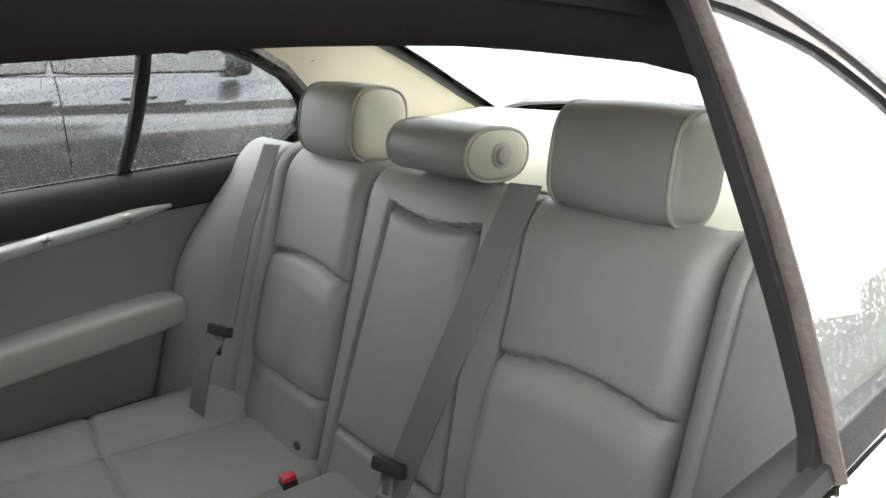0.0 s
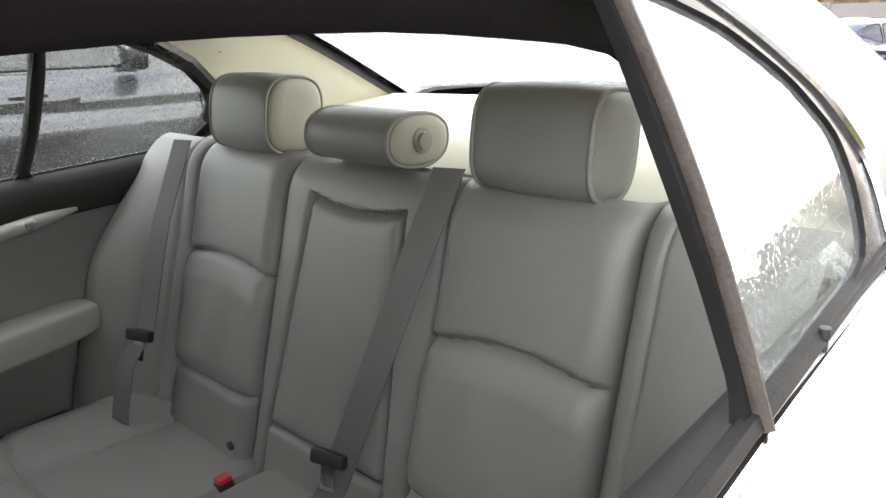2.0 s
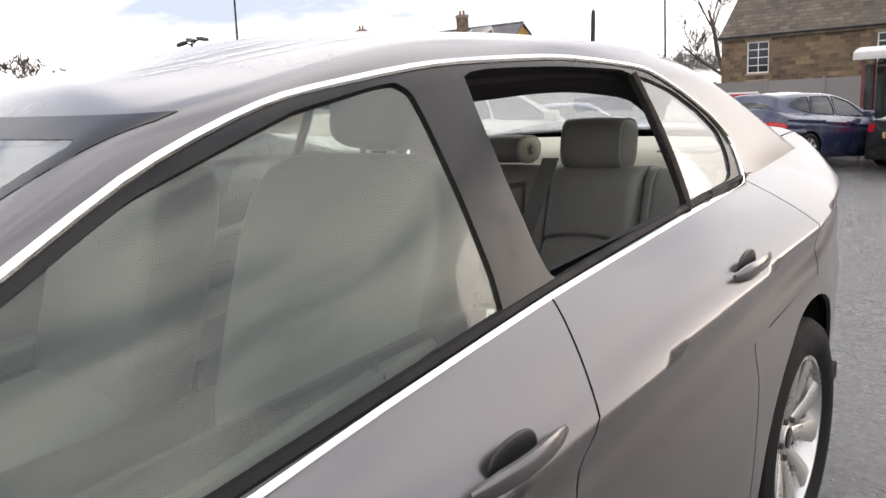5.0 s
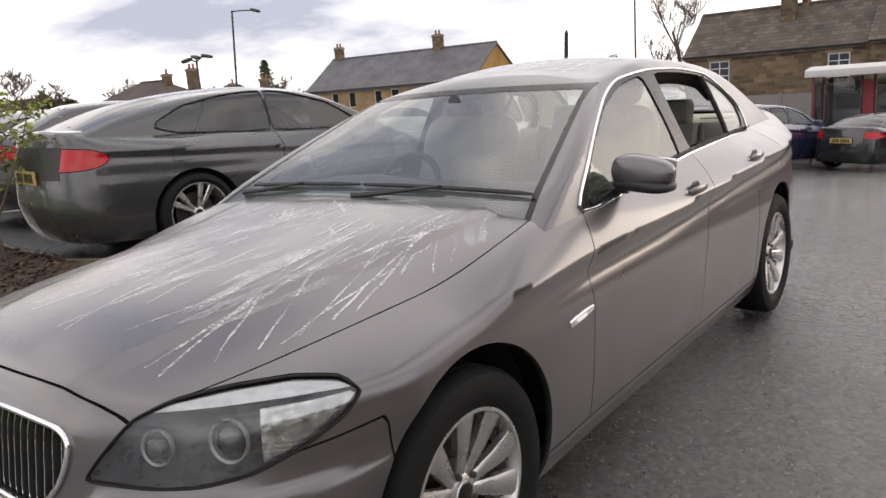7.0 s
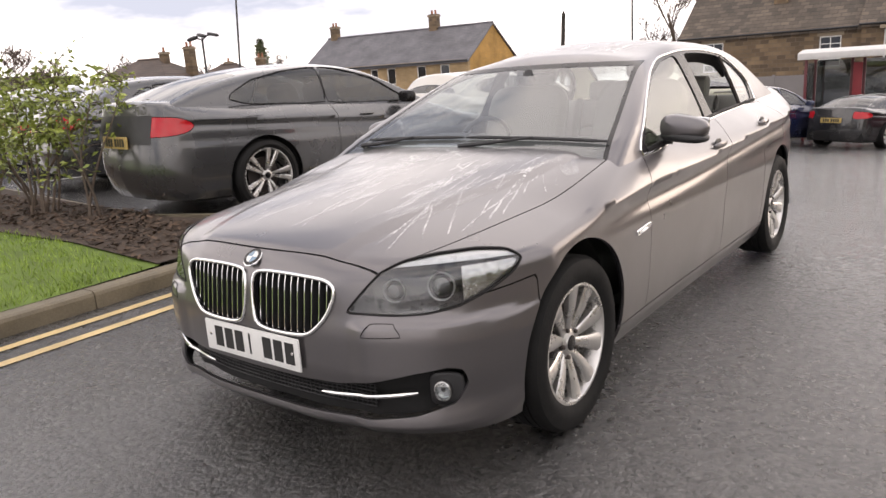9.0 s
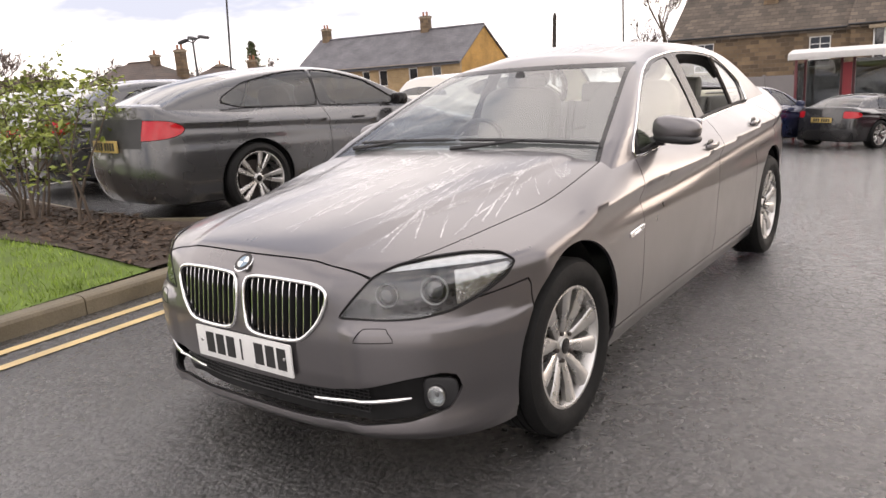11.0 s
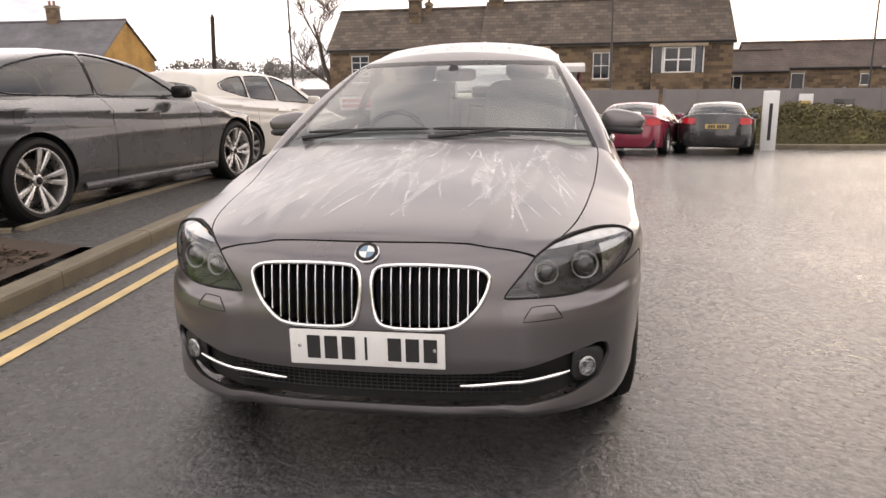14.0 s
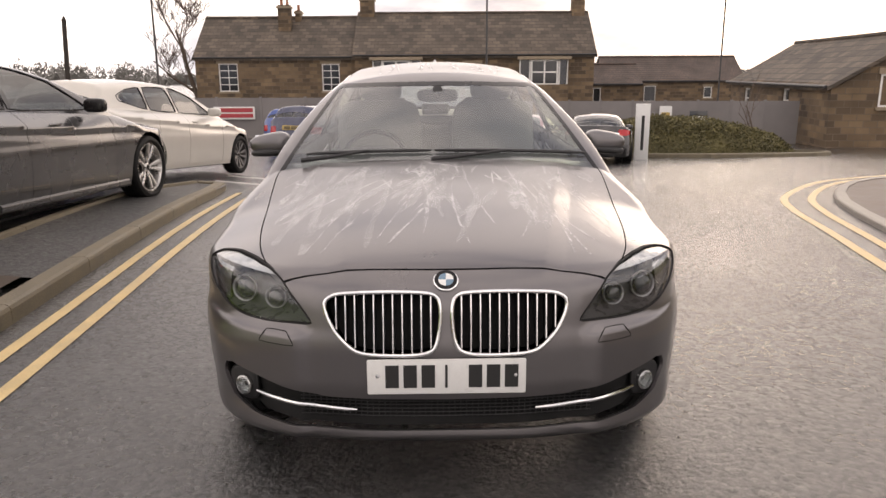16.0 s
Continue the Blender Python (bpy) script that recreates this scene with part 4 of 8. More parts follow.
            part("ring", lathe_bm([(r * 0.92, 0.0), (r * 0.92, 0.014), (r * 1.02, 0.018), (r * 1.02, 0.006)], 40, m=m, closed=True), mat_ring, lens, "pale light ring")
        # washer flap outline
        fl = ring2([0.505, 0.520, 0.530, 0.562, 0.60, 0.562, 0.628, 0.522], 3, 0.15)
        pts = surf_y(body, fl[:, 0], fl[:, 1])
        part("washer_flap", tube_bm([(sx * x, y - 0.0005, z) for x, y, z in pts], 0.0018, 5, closed=True), SEAL, bump)
        # kidney grille
        kd = shell("kidney_grille", side(shift(kid, -0.05)), DARK, car, "chrome-rimmed kidney grille with dark bars")
        rim = surf_y(body, kid_poly[:, 0], kid_poly[:, 1])
        part("surround", tube_bm([(sx * x, y - 0.003, z) for x, y, z in rim], 0.0075, 10, closed=True, up=(0, 1, 0)), CHROME, kd, "chrome surround")
        for i in range(11):
            x = 0.050 + 0.031 * i
            zs = np.linspace(0.47, 0.72, 120)
            ok = zs[sdf(kid_poly, np.full(120, x), zs) < -0.004]
            if len(ok) < 5:
                continue
            zz = np.linspace(ok[0], ok[-1], 7)
            pts = surf_y(body, np.full(7, x), zz)
            bm = bmesh.new()
            rows = []
            for px, py, pz in pts:
                rows.append([bm.verts.new((sx * px + dx, py + dy, pz)) for dx, dy in ((-0.005, 0.05), (-0.0035, 0.012), (-0.0018, 0.007), (0.0018, 0.007), (0.0035, 0.012), (0.005, 0.05))])
            for p, q in zip(rows, rows[1:]):
                for j in range(5):
                    bm.faces.new((p[j], p[j + 1], q[j + 1], q[j])).material_index = 1 if j == 2 else 0
            part("bar", bm, [BLACK, CHROME], kd)
        # fog lamp and chrome strip in the lower intake
        xs = np.linspace(0.30, 0.655, 10)
        zs = 0.313 + 0.028 * ((xs - 0.30) / 0.355) ** 1.5
        pts = surf_y(body, xs, zs)
        part("intake_strip", tube_bm([(sx * x, y + 0.012, z) for x, y, z in pts], [0.004] + [0.007] * 8 + [0.004], 8), CHROME, bump, "chrome intake strip")
        q = surf_y(body, [0.715], [0.338])[0]
        m = Matrix.Translation((sx * q[0], q[1] + 0.02, q[2])) @ Vector((sx * 0.35, -0.93, 0)).to_track_quat("X", "Z").to_matrix().to_4x4()
        fog = part("fog_lamp", lathe_bm([(0.030, -0.02), (0.030, 0.0), (0.026, 0.003), (0.023, -0.012), (0.0, -0.02)], 24, m=m), mat_facet, bump, "round clear fog lamp")
        part("fog_glass", lathe_bm([(0.026, 0.002), (0.017, 0.006), (0.0, 0.008)], 24, m=m), LAMP_GLASS, fog)
        bez = pillow_bm(0.12, 0.02, 0.10, 0.5, 0.6)
        bmesh.ops.transform(bez, verts=bez.verts, matrix=Matrix.Translation((sx * q[0], q[1] + 0.05, q[2])) @ pose(0, 0, 0, 0, 0, sx * 25))
        part("fog_bezel", bez, BLACK, bump)
        # door mirror
        mir = part("door_mirror", pillow_bm(0.225, 0.125, 0.112, 0.72, 0.66, warp=lambda c: Vector((c.x, c.y * (1.0 - 0.25 * (c.x / 0.1) * sx), c.z * (1 - 0.18 * c.x / 0.1 * sx)))), PAINT, car, "grey door mirror on a black foot")
        mir.matrix_basis = pose(sx * 0.925, 1.06, 1.015, 0, sx * 4, sx * -8)
        part("mirror_glass", box_bm(-0.085, 0.085, 0.058, 0.066, -0.045, 0.045, bevel=0.004), CHROME, mir, "mirror glass")
        lowr = pillow_bm(0.222, 0.128, 0.05, 0.7, 0.62)
        bmesh.ops.translate(lowr, verts=lowr.verts, vec=(0, 0, -0.045))
        part("mirror_base", lowr, BLACK, mir, "black plastic lower shell")
        bm = tube_bm([(sx * -0.06, -0.005, -0.055), (sx * -0.13, -0.03, -0.07), (sx * -0.165, -0.04, -0.075)], [0.028, 0.024, 0.035], 10, flat=1.3)
        part("mirror_foot", bm, BLACK, mir)
        # wheel-arch liner
        for ya in (0.0, 2.968):
            bm = bmesh.new()
            rows = [[bm.verts.new((sx * xx, ya + 0.392 * math.cos(q), 0.335 + 0.392 * math.sin(q))) for q in np.linspace(-0.45, math.pi + 0.45, 25)] for xx in (0.45 if ya < 1 else 0.745, 0.83 if ya < 1 else 0.87)]
            for j in range(24):
                bm.faces.new((rows[0][j], rows[0][j + 1], rows[1][j + 1], rows[1][j]))
            c = bm.verts.new((sx * (0.45 if ya < 1 else 0.745), ya, 0.3))
            for j in range(24):
                bm.faces.new((rows[0][j], rows[0][j + 1], c))
            part("arch_liner", bm, DARK, car)
    # body behind the joints
    shell("inner_body", both(shift(inner, -0.02)), DARK, car, "dark inner body")
    mouth_sheet = shell("lower_intake", both(shift(mouth, -0.07)), DARK, bump, "dark lower intake")
    bm = bmesh.new()
    for i in range(7):
        z = 0.282 + 0.011 * i
        add_tube(bm, [(x, y + 0.05, z) for x, y, _ in surf_y(body, np.linspace(-0.5, 0.5, 9), np.full(9, z))], 0.002, 4)
    for i in range(50):
        x = -0.49 + 0.02 * i
        y = surf_y(body, [x], [0.31])[0][1]
        add_tube(bm, [(x, y + 0.05, 0.275), (x, y + 0.05, 0.345)], 0.002, 4)
    part("intake_mesh", bm, BLACK, bump)
    bm = bmesh.new()
    add_box(bm, -0.80, 0.80, -0.30, 3.85, 0.17, 0.23)
    part("floor_pan", bm, DARK, car)

    # number plate with plain bars
    py = surf_y(body, [0.0], [0.43])[0][1] - 0.012
    plate = part("number_plate", box_bm(-0.26, 0.26, py, py + 0.008, 0.376, 0.487, bevel=0.006), PLATE_WHITE, bump, "white front number plate with dark bars")
    for i, wd in enumerate((0.052, 0.052, 0.052, 0.016, 0.0, 0.052, 0.052, 0.052)):
        if wd:
            x = -0.178 + 0.059 * i - (0.018 if i > 3 else 0) - (0.005 if i > 3 else 0)
            part("bar", box_bm(x - wd / 2 + 0.004, x + wd / 2 - 0.004, py - 0.002, py + 0.001, 0.395, 0.468), INK, plate)
    for x in (-0.226, 0.226):
        part("screw", lathe_bm([(0.007, 0), (0.006, -0.003), (0, -0.004)], 10, axis="y", m=Matrix.Translation((x, py, 0.432))), CHROME, plate)
    # enamel disc on the nose: a plain quartered roundel
    e = surf_z(body, [0.0], [-0.748])[0]
    nrm = Vector((0, -0.62, 0.78)).normalized()
    m = Matrix.Translation(Vector(e) + nrm * 0.001) @ nrm.to_track_quat("Z", "Y").to_matrix().to_4x4()
    disc = part("badge", lathe_bm([(0.041, 0.0), (0.041, 0.004), (0.036, 0.006), (0.0, 0.006)], 36, axis="z", m=m), CHROME, car, "small round chrome badge")
    part("badge_rim", lathe_bm([(0.037, 0.005), (0.037, 0.0075), (0.025, 0.0075), (0.025, 0.005)], 36, axis="z", m=m, closed=True), GLOSS_BLACK, disc)
    for i in range(4):
        bm = bmesh.new()
        a0 = math.pi / 2 * i
        c = bm.verts.new(m @ Vector((0, 0, 0.008)))
        arc = [bm.verts.new(m @ Vector((0.025 * math.cos(a0 + math.pi / 2 * k / 6), 0.025 * math.sin(a0 + math.pi / 2 * k / 6), 0.008))) for k in range(7)]
        for k in range(6):
            bm.faces.new((c, arc[k], arc[k + 1]))
        part("badge_quarter", bm, EMBLEM_BLUE if i % 2 else PLATE_WHITE, disc)

    # glasshouse
    cab = star(cabin, np.arange(1.55, 2.75, 0.035), 1.55, 2.75, 60, 50, 0.93, radians(-6), radians(90), 84)
    lowcut = lambda p: np.where(np.abs(p[:, 1] - 2.05) > 1.15, body(p) + 0.003, p[:, 2] - body.zb(p[:, 1]))
    _, cab = take(cab, lowcut)
    glass_polys = (
        ("front_window", ring2([0.80, 0.950, 1.00, 1.088, 1.347, 1.256, 1.62, 1.332, 1.855, 1.345, 1.83, 0.986, 1.30, 0.962], 4, 0.12)),
        ("rear_window", ring2([1.985, 0.997, 2.005, 1.346, 2.35, 1.346, 2.634, 1.324, 2.626, 1.20, 2.584, 1.011], 4, 0.12)),
        ("quarter_light", ring2([2.612, 1.016, 2.652, 1.20, 2.661, 1.312, 2.82, 1.268, 2.93, 1.208, 2.995, 1.145, 2.99, 1.09, 2.93, 1.03], 4, 0.25)),
    )
    dlo = ring2([0.745, 0.925, 0.97, 1.09, 1.347, 1.277, 1.62, 1.352, 1.95, 1.367, 2.35, 1.365, 2.70, 1.330, 2.86, 1.268, 2.985, 1.190, 3.045, 1.11, 3.03, 1.05, 2.97, 1.003, 2.58, 1.000, 1.975, 0.983, 1.55, 0.962], 5, 0.35)
    side_only = lambda p: 0.42 - p[:, 0]
    panes = []
    for nm, poly in glass_polys:
        pane, cab = take(cab, lambda p: np.maximum(sdf(poly, p[:, 1], p[:, 2]), side_only(p)))
        panes.append((nm, pane))
    trim, cab = take(cab, lambda p: np.maximum(sdf(dlo, p[:, 1], p[:, 2]), side_only(p)))
    ws = lambda p: np.maximum(np.maximum(p[:, 0] - (0.752 - 0.50 * (p[:, 2] - 0.98)), p[:, 1] - 1.60), p[:, 2] - 1.345 - 0.012 * (1 - (p[:, 0] / 0.57) ** 2))
    screen, cab = take(cab, ws)
    rs = lambda p: np.maximum(np.maximum(p[:, 0] - (0.66 - 0.40 * (p[:, 2] - 1.05)), 2.9 - p[:, 1]), p[:, 2] - 1.352)
    rscreen, cab = take(cab, rs)
    roof_ob = shell("roof", both(cab), [PAINT, HEADLINER, SEAL], car, "roof and pillars with beige headlining inside", 0.03)
    for i in range(16):
        bm = bmesh.new()
        x, y, ln = rng.uniform(-0.42, 0.42), rng.uniform(1.50, 1.62), rng.uniform(0.12, 0.6)
        ys = np.linspace(y, y + ln, 9)
        xs = x + 0.12 * rng.uniform(-1, 1) * (ys - y) + np.array([rng.gauss(0, 0.004) for _ in ys])
        w = rng.uniform(0.004, 0.010) * (0.3 + np.sin(np.linspace(0.1, 3.0, 9)))
        L0, R0 = surf_z(cabin, xs - w, ys), surf_z(cabin, xs + w, ys)
        vs = [(bm.verts.new((p[0], p[1], p[2] + 0.0012)), bm.verts.new((q[0], q[1], q[2] + 0.0012))) for p, q in zip(L0, R0)]
        for p, q in zip(vs, vs[1:]):
            bm.faces.new((p[0], p[1], q[1], q[0]))
        part("rain_streak", bm, WASH, roof_ob, "pale dried rain streak")
    sc_in, sc_rim = take(screen, lambda p: ws(p) + 0.022)
    shell("windscreen", both(sc_in), SCREEN_GLASS, car, "raked windscreen reflecting pale sky")
    shell("windscreen_seal", both(shift(sc_rim, 0.001)), GLOSS_BLACK, car)
    rc_in, rc_rim = take(rscreen, lambda p: rs(p) + 0.014)
    shell("rear_screen", both(rc_in), REAR_GLASS, car, "rain-specked rear screen")
    shell("rear_screen_seal", both(rc_rim), GLOSS_BLACK, car)
    for sd in (0, 1):
        side = (lambda m: mirror(m)) if sd else (lambda m: m)
        sx = -1 if sd else 1
        shell("window_frame", side(trim), [GLOSS_BLACK, DOOR_DARK, SEAL], car, "black window frames and pillars", 0.012)
        for nm, pane in panes:
            if nm == "rear_window" and sd == 0:
                continue
            g = shell(nm, side(shift(pane, -0.006)), WET_GLASS if sd else MIST_SHEEN_GLASS if nm == "front_window" else QUARTER_GLASS, car)
            g.visible_shadow = False
        pts = surf_x(cabin, dlo[:, 0], dlo[:, 1])
        part("window_chrome", tube_bm([(sx * (x + 0.002), y, z) for x, y, z in pts], 0.0065, 8, closed=True, up=(1, 0, 0)), CHROME, car, "bright chrome window surround")
        # divider strip and inner sealing lips of the open window
        zs = np.linspace(1.008, 1.318, 7)
        ys = spl(1.0, 2.595, 1.12, 2.628, 1.22, 2.643, 1.32, 2.648)(zs)
        part("divider_bar", tube_bm([(sx * (x + 0.002), y, z) for x, y, z in surf_x(cabin, ys, zs)], 0.016 if sd else 0.0095, 10, flat=1.0 if sd else 0.45, up=(1, 0, 0)), DOOR_DARK if sd else mat_divider, car, "grimy brown-black window divider")
        # inner header of the rear door frame, with a sealing lip
        ys = np.concatenate([np.linspace(1.96, 2.6, 12), [2.66, 2.70] if sd else [2.68, 2.74, 2.80, 2.86]])
        zt = spl(1.95, 1.350, 2.35, 1.350, 2.65, 1.326, 2.80, 1.280, 2.9, 1.235)(ys)
        zl = spl(1.95, 1.292, 2.3, 1.294, 2.45, 1.289, 2.64, 1.268, 2.72, 1.255, 2.80, 1.215, 2.9, 1.15)(ys)
        xo = surf_x(cabin, ys, zt)[:, 0]
        bm = bmesh.new()
        rows = []
        for y, x, a, b in zip(ys, xo, zt, zl):
            prof = ((x - 0.004, a), (x - 0.014, a - 0.012), (x - 0.020, a - 0.010), (x - 0.026, a - 0.026), (x - 0.031, a - 0.024), (x - 0.045, b + 0.006), (x - 0.055, b), (x - 0.066, b + 0.006), (x - 0.075, a + 0.005))
            rows.append([bm.verts.new((sx * px, y, pz)) for px, pz in prof])
        for p, q in zip(rows, rows[1:]):
            for j in range(8):
                bm.faces.new((p[j], p[j + 1], q[j + 1], q[j]))
        part("door_header", bm, mat_header, car, "dark door frame header with sealing lip")
        # thick inner frame of the quarter light
        if sd:
            yq = np.array([2.66, 2.70, 2.78, 2.86, 2.93, 2.98, 3.005, 3.0, 2.96])
            zq = np.array([1.315, 1.308, 1.287, 1.252, 1.212, 1.165, 1.12, 1.07, 1.03])
            part("quarter_frame", tube_bm([(sx * (x - 0.026), y, z) for x, y, z in surf_x(cabin, yq, zq)], 0.021, 8, up=(1, 0, 0)), GLOSS_BLACK, car, "black inner frame of the quarter light")
        # waist seal
        ys = np.linspace(0.82, 3.05, 20)
        part("waist_seal", tube_bm([(sx * (x - 0.004), y, z) for x, y, z in surf_x(cabin, ys, body.zb(ys) + 0.006)], 0.010, 6), SEAL, car)
        # wiper
    for x0, x1 in ((-0.02, 0.735), (-0.66, -0.04)):
        xs = np.linspace(x0, x1, 10)
        o = np.stack([xs, np.full(10, 1.5), np.full(10, 1.005) - 0.03 * xs**2], -1)
        pts = march(cabin, o, np.tile([0, -1.0, 0], (10, 1)))
        wp = part("wiper", tube_bm([(x, y - 0.012, z + 0.008) for x, y, z in pts], [0.006] + [0.009] * 8 + [0.005], 6), BLACK, car, "black wiper")
        xm = (x0 + x1) / 2
        part("wiper_arm", tube_bm([(xm, pts[5][1] - 0.02, pts[5][2] + 0.014), (x0 + 0.10, pts[1][1] - 0.05, 0.985), (x0 - 0.02, pts[0][1] - 0.06, 0.975)], [0.006, 0.010, 0.013], 6), BLACK, wp)
    xs = np.linspace(-0.70, 0.70, 25)
    rows = []
    bm = bmesh.new()
    for x in xs:
        y1 = 0.633 + 0.03 * (abs(x) / 0.72) ** 2
        zt = float(body_top(body, x, y1 - 0.01))
        rows.append([bm.verts.new((x, y1 - 0.012, zt - 0.022)), bm.verts.new((x, y1 + 0.06, zt - 0.012)), bm.verts.new((x, y1 + 0.16, zt - 0.03))])
    for p, q in zip(rows, rows[1:]):
        for j in range(2):
            bm.faces.new((p[j], q[j], q[j + 1], p[j + 1]))
    part("scuttle", bm, BLACK, car, "black plastic scuttle below the windscreen")
    # wheels
    w0 = wheel(0.338, 0.225, 0.236, spread=0.46, fat=1.08)
    for x, y in ((0.795, 0.0), (-0.795, 0.0), (0.803, 2.968), (-0.803, 2.968)):
        w = w0 if (x, y) == (0.795, 0.0) else copy_thing(w0, Matrix())
        place_wheel(w, car, x, y, 0.333)
    # aerial fin
    fin = bmesh.new()
    add_tube(fin, [(0, 2.72, 1.43), (0, 2.80, 1.455), (0, 2.88, 1.475), (0, 2.90, 1.40)], [0.01, 0.022, 0.012, 0.02], 10, flat=0.7)
    part("roof_fin", fin, PAINT, car)
    return car, body, cabin


def body_top(body, x, y):
    return surf_z(body, [abs(x)], [y])[0][2]


mat_ring = mat("smoked_light_ring", (0.34, 0.34, 0.34), 0.3, 0.3, 0.1, 20, 150)
mat_brow = mat("lamp_brow", (0.50, 0.50, 0.50), 0.3, 0.0, 0.1, 30, 200)
mat_lamp_house = mat("lamp_housing", (0.075, 0.075, 0.078), 0.3, 0.5, 0.2, 30, 200)
mat_facet = mat("faceted_reflector", (0.45, 0.45, 0.44), 0.18, 0.9, 0.5, 45, 160, 0.9, 40.0)
mat_lens = mat("projector_lens", (0.035, 0.037, 0.04), 0.05, 0.2, 0.1, 20, 100, coat=1.0)
mat_header = mat('dark_header', (0.006, 0.005, 0.005), 0.6, 0, 0.2, 8, 300, 0.15, spec=0.2)
mat_divider = mat("grimy_divider", (0.055, 0.045, 0.038), 0.45, 0, 0.35, 30, 220, 0.2, spec=0.2)
saloon, SAL_BODY, SAL_CABIN = build_saloon()

# ---- inside the saloon ----
def seat_y(z):
    """The rear seat's back leans: where its face lies at a height."""
    return 2.80 + 0.33 * (z - 0.85)


def groove(d, w=0.006, depth=0.010):
    return -depth * np.exp(-((d / w) ** 2))


def relief(name, xs, zs, height, to_world, material, parent, label=""):
    """A cushion face: a grid of points pushed out by a height function."""
    X, Z = np.meshgrid(xs, zs)
    H = height(X, Z)
    P = np.stack(to_world(X, Z, H), -1)
    n, k = P.shape[:2]
    bm = bmesh.new()
    vs = [[bm.verts.new(P[i, j]) for j in range(k)] for i in range(n)]
    for i in range(n - 1):
        for j in range(k - 1):
            bm.faces.new((vs[i][j], vs[i][j + 1], vs[i + 1][j + 1], vs[i + 1][j]))
    ob = part(name, bm, material, parent, label)
    return ob


def dome(x, a, b, e=0.03):
    """One between a and b, rounded off over e at both ends."""
    q = np.minimum((x - a), (b - x)) / e
    return np.where(q < 0, -0.5, np.where(q < 1, np.sqrt(np.clip(1 - (1 - np.clip(q, 0, 1)) ** 2, 0, 1)), 1.0))


def build_inside(car):
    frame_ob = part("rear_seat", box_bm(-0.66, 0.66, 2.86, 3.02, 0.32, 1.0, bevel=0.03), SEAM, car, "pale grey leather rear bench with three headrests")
    for v in frame_ob.data.vertices:
        v.co.y += 0.33 * (v.co.z - 0.72)

    # outer backrests: a bolster, a main panel with an arched seam and a plain lower band
    def outer(s):
        def h(x, z):
            u = x * s                      # 0.21 .. 0.71 from the middle outwards
            panel = dome(u, 0.20, 0.492, 0.035) * 0.030
            bol = dome(u, 0.50, 0.735, 0.05) * (0.028 + 0.11 * smooth01((u - 0.52) / 0.16) * smooth01((1.07 - z) / 0.30))
            a = np.maximum(panel, bol)
            topr = dome(z, 0.2, 1.06, 0.06) * 0.045 - 0.045
            a = a + topr
            arch = 0.862 - 0.9 * (u - 0.355) ** 2
            inp = (u > 0.20) & (u < 0.492)
            a = a + np.where(inp, groove(z - arch, 0.007, 0.014) + 0.010 * smooth01((arch - z) / 0.05) * smooth01((z - 0.62) / 0.05), 0)
            a = a + np.where(inp, groove(z - 0.626, 0.007, 0.012), 0)
            a = a + groove(u - 0.535, 0.004, 0.006) * (u > 0.5)
            crumple = 0.0035 * np.sin(38 * (u - 0.3) + 9 * z) * np.exp(-(((z - 0.74) / 0.07) ** 2)) * np.exp(-(((u - 0.36) / 0.09) ** 2))
            return a + crumple
        return h
    place = lambda X, Z, H: (X, seat_y(Z) + 0.028 - H, Z + 0.33 * H * 0.3)
    for s in (1, -1):
        xs = np.linspace(0.196, 0.700, 150) * s
        relief("backrest", xs[::s], np.linspace(0.44, 1.06, 130), outer(s), place, LEATHER, frame_ob, "grey leather outer backrest with an arched seam")
    # middle: a frame with the folded armrest in it
    def mid(x, z):
        half = 0.112 + 0.035 * (1.0 - z) / 0.4
        inside = np.minimum(np.minimum(half - np.abs(x), z - 0.605), 1.0 - 0.014 * np.cos(x * 14) - z)
        a = 0.020 * dome(x, -0.196, 0.196, 0.04) + 0.045 * (dome(z, 0.2, 1.056, 0.06) - 1)
        a = a + groove(inside, 0.005, 0.022) + 0.006 * smooth01(inside / 0.03)
        return a + groove(np.abs(x) - 0.158, 0.005, 0.010) * (z > 0.98) * 0 + np.where(z < 0.6, groove(np.abs(x) - 0.15, 0.005, 0.012), 0)
    relief("centre_armrest", np.linspace(-0.198, 0.198, 110), np.linspace(0.44, 1.056, 130), mid, place, LEATHER, frame_ob, "folded centre armrest panel")
    # bench cushion
    def bench(x, y):
        u = np.abs(x)
        a = 0.10 * (dome(x, -0.67, 0.67, 0.10) - 1) + 0.09 * (dome(y, 2.10, 3.4, 0.10) - 1)
        a = a + 0.03 * smooth01((u - 0.42) / 0.2) + 0.02 * smooth01((0.16 - u) / 0.06)
        a = a + groove(u - 0.155, 0.006, 0.012) + groove(u - 0.45 - 0.1 * (2.62 - y), 0.006, 0.009) + groove(y - 2.40 - 0.15 * (u - 0.3) ** 2, 0.006, 0.009) * (u > 0.155)
        return a
    relief("bench_cushion", np.linspace(-0.672, 0.672, 150), np.linspace(2.06, 2.74, 90), bench, lambda X, Y, H: (X, Y, 0.525 - 0.05 * (Y - 2.6) - 0.10 * (Y - 2.45) ** 2 * 0 + H), LEATHER, frame_ob, "grey leather bench cushion")
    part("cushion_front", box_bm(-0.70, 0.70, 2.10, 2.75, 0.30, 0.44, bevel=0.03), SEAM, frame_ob)
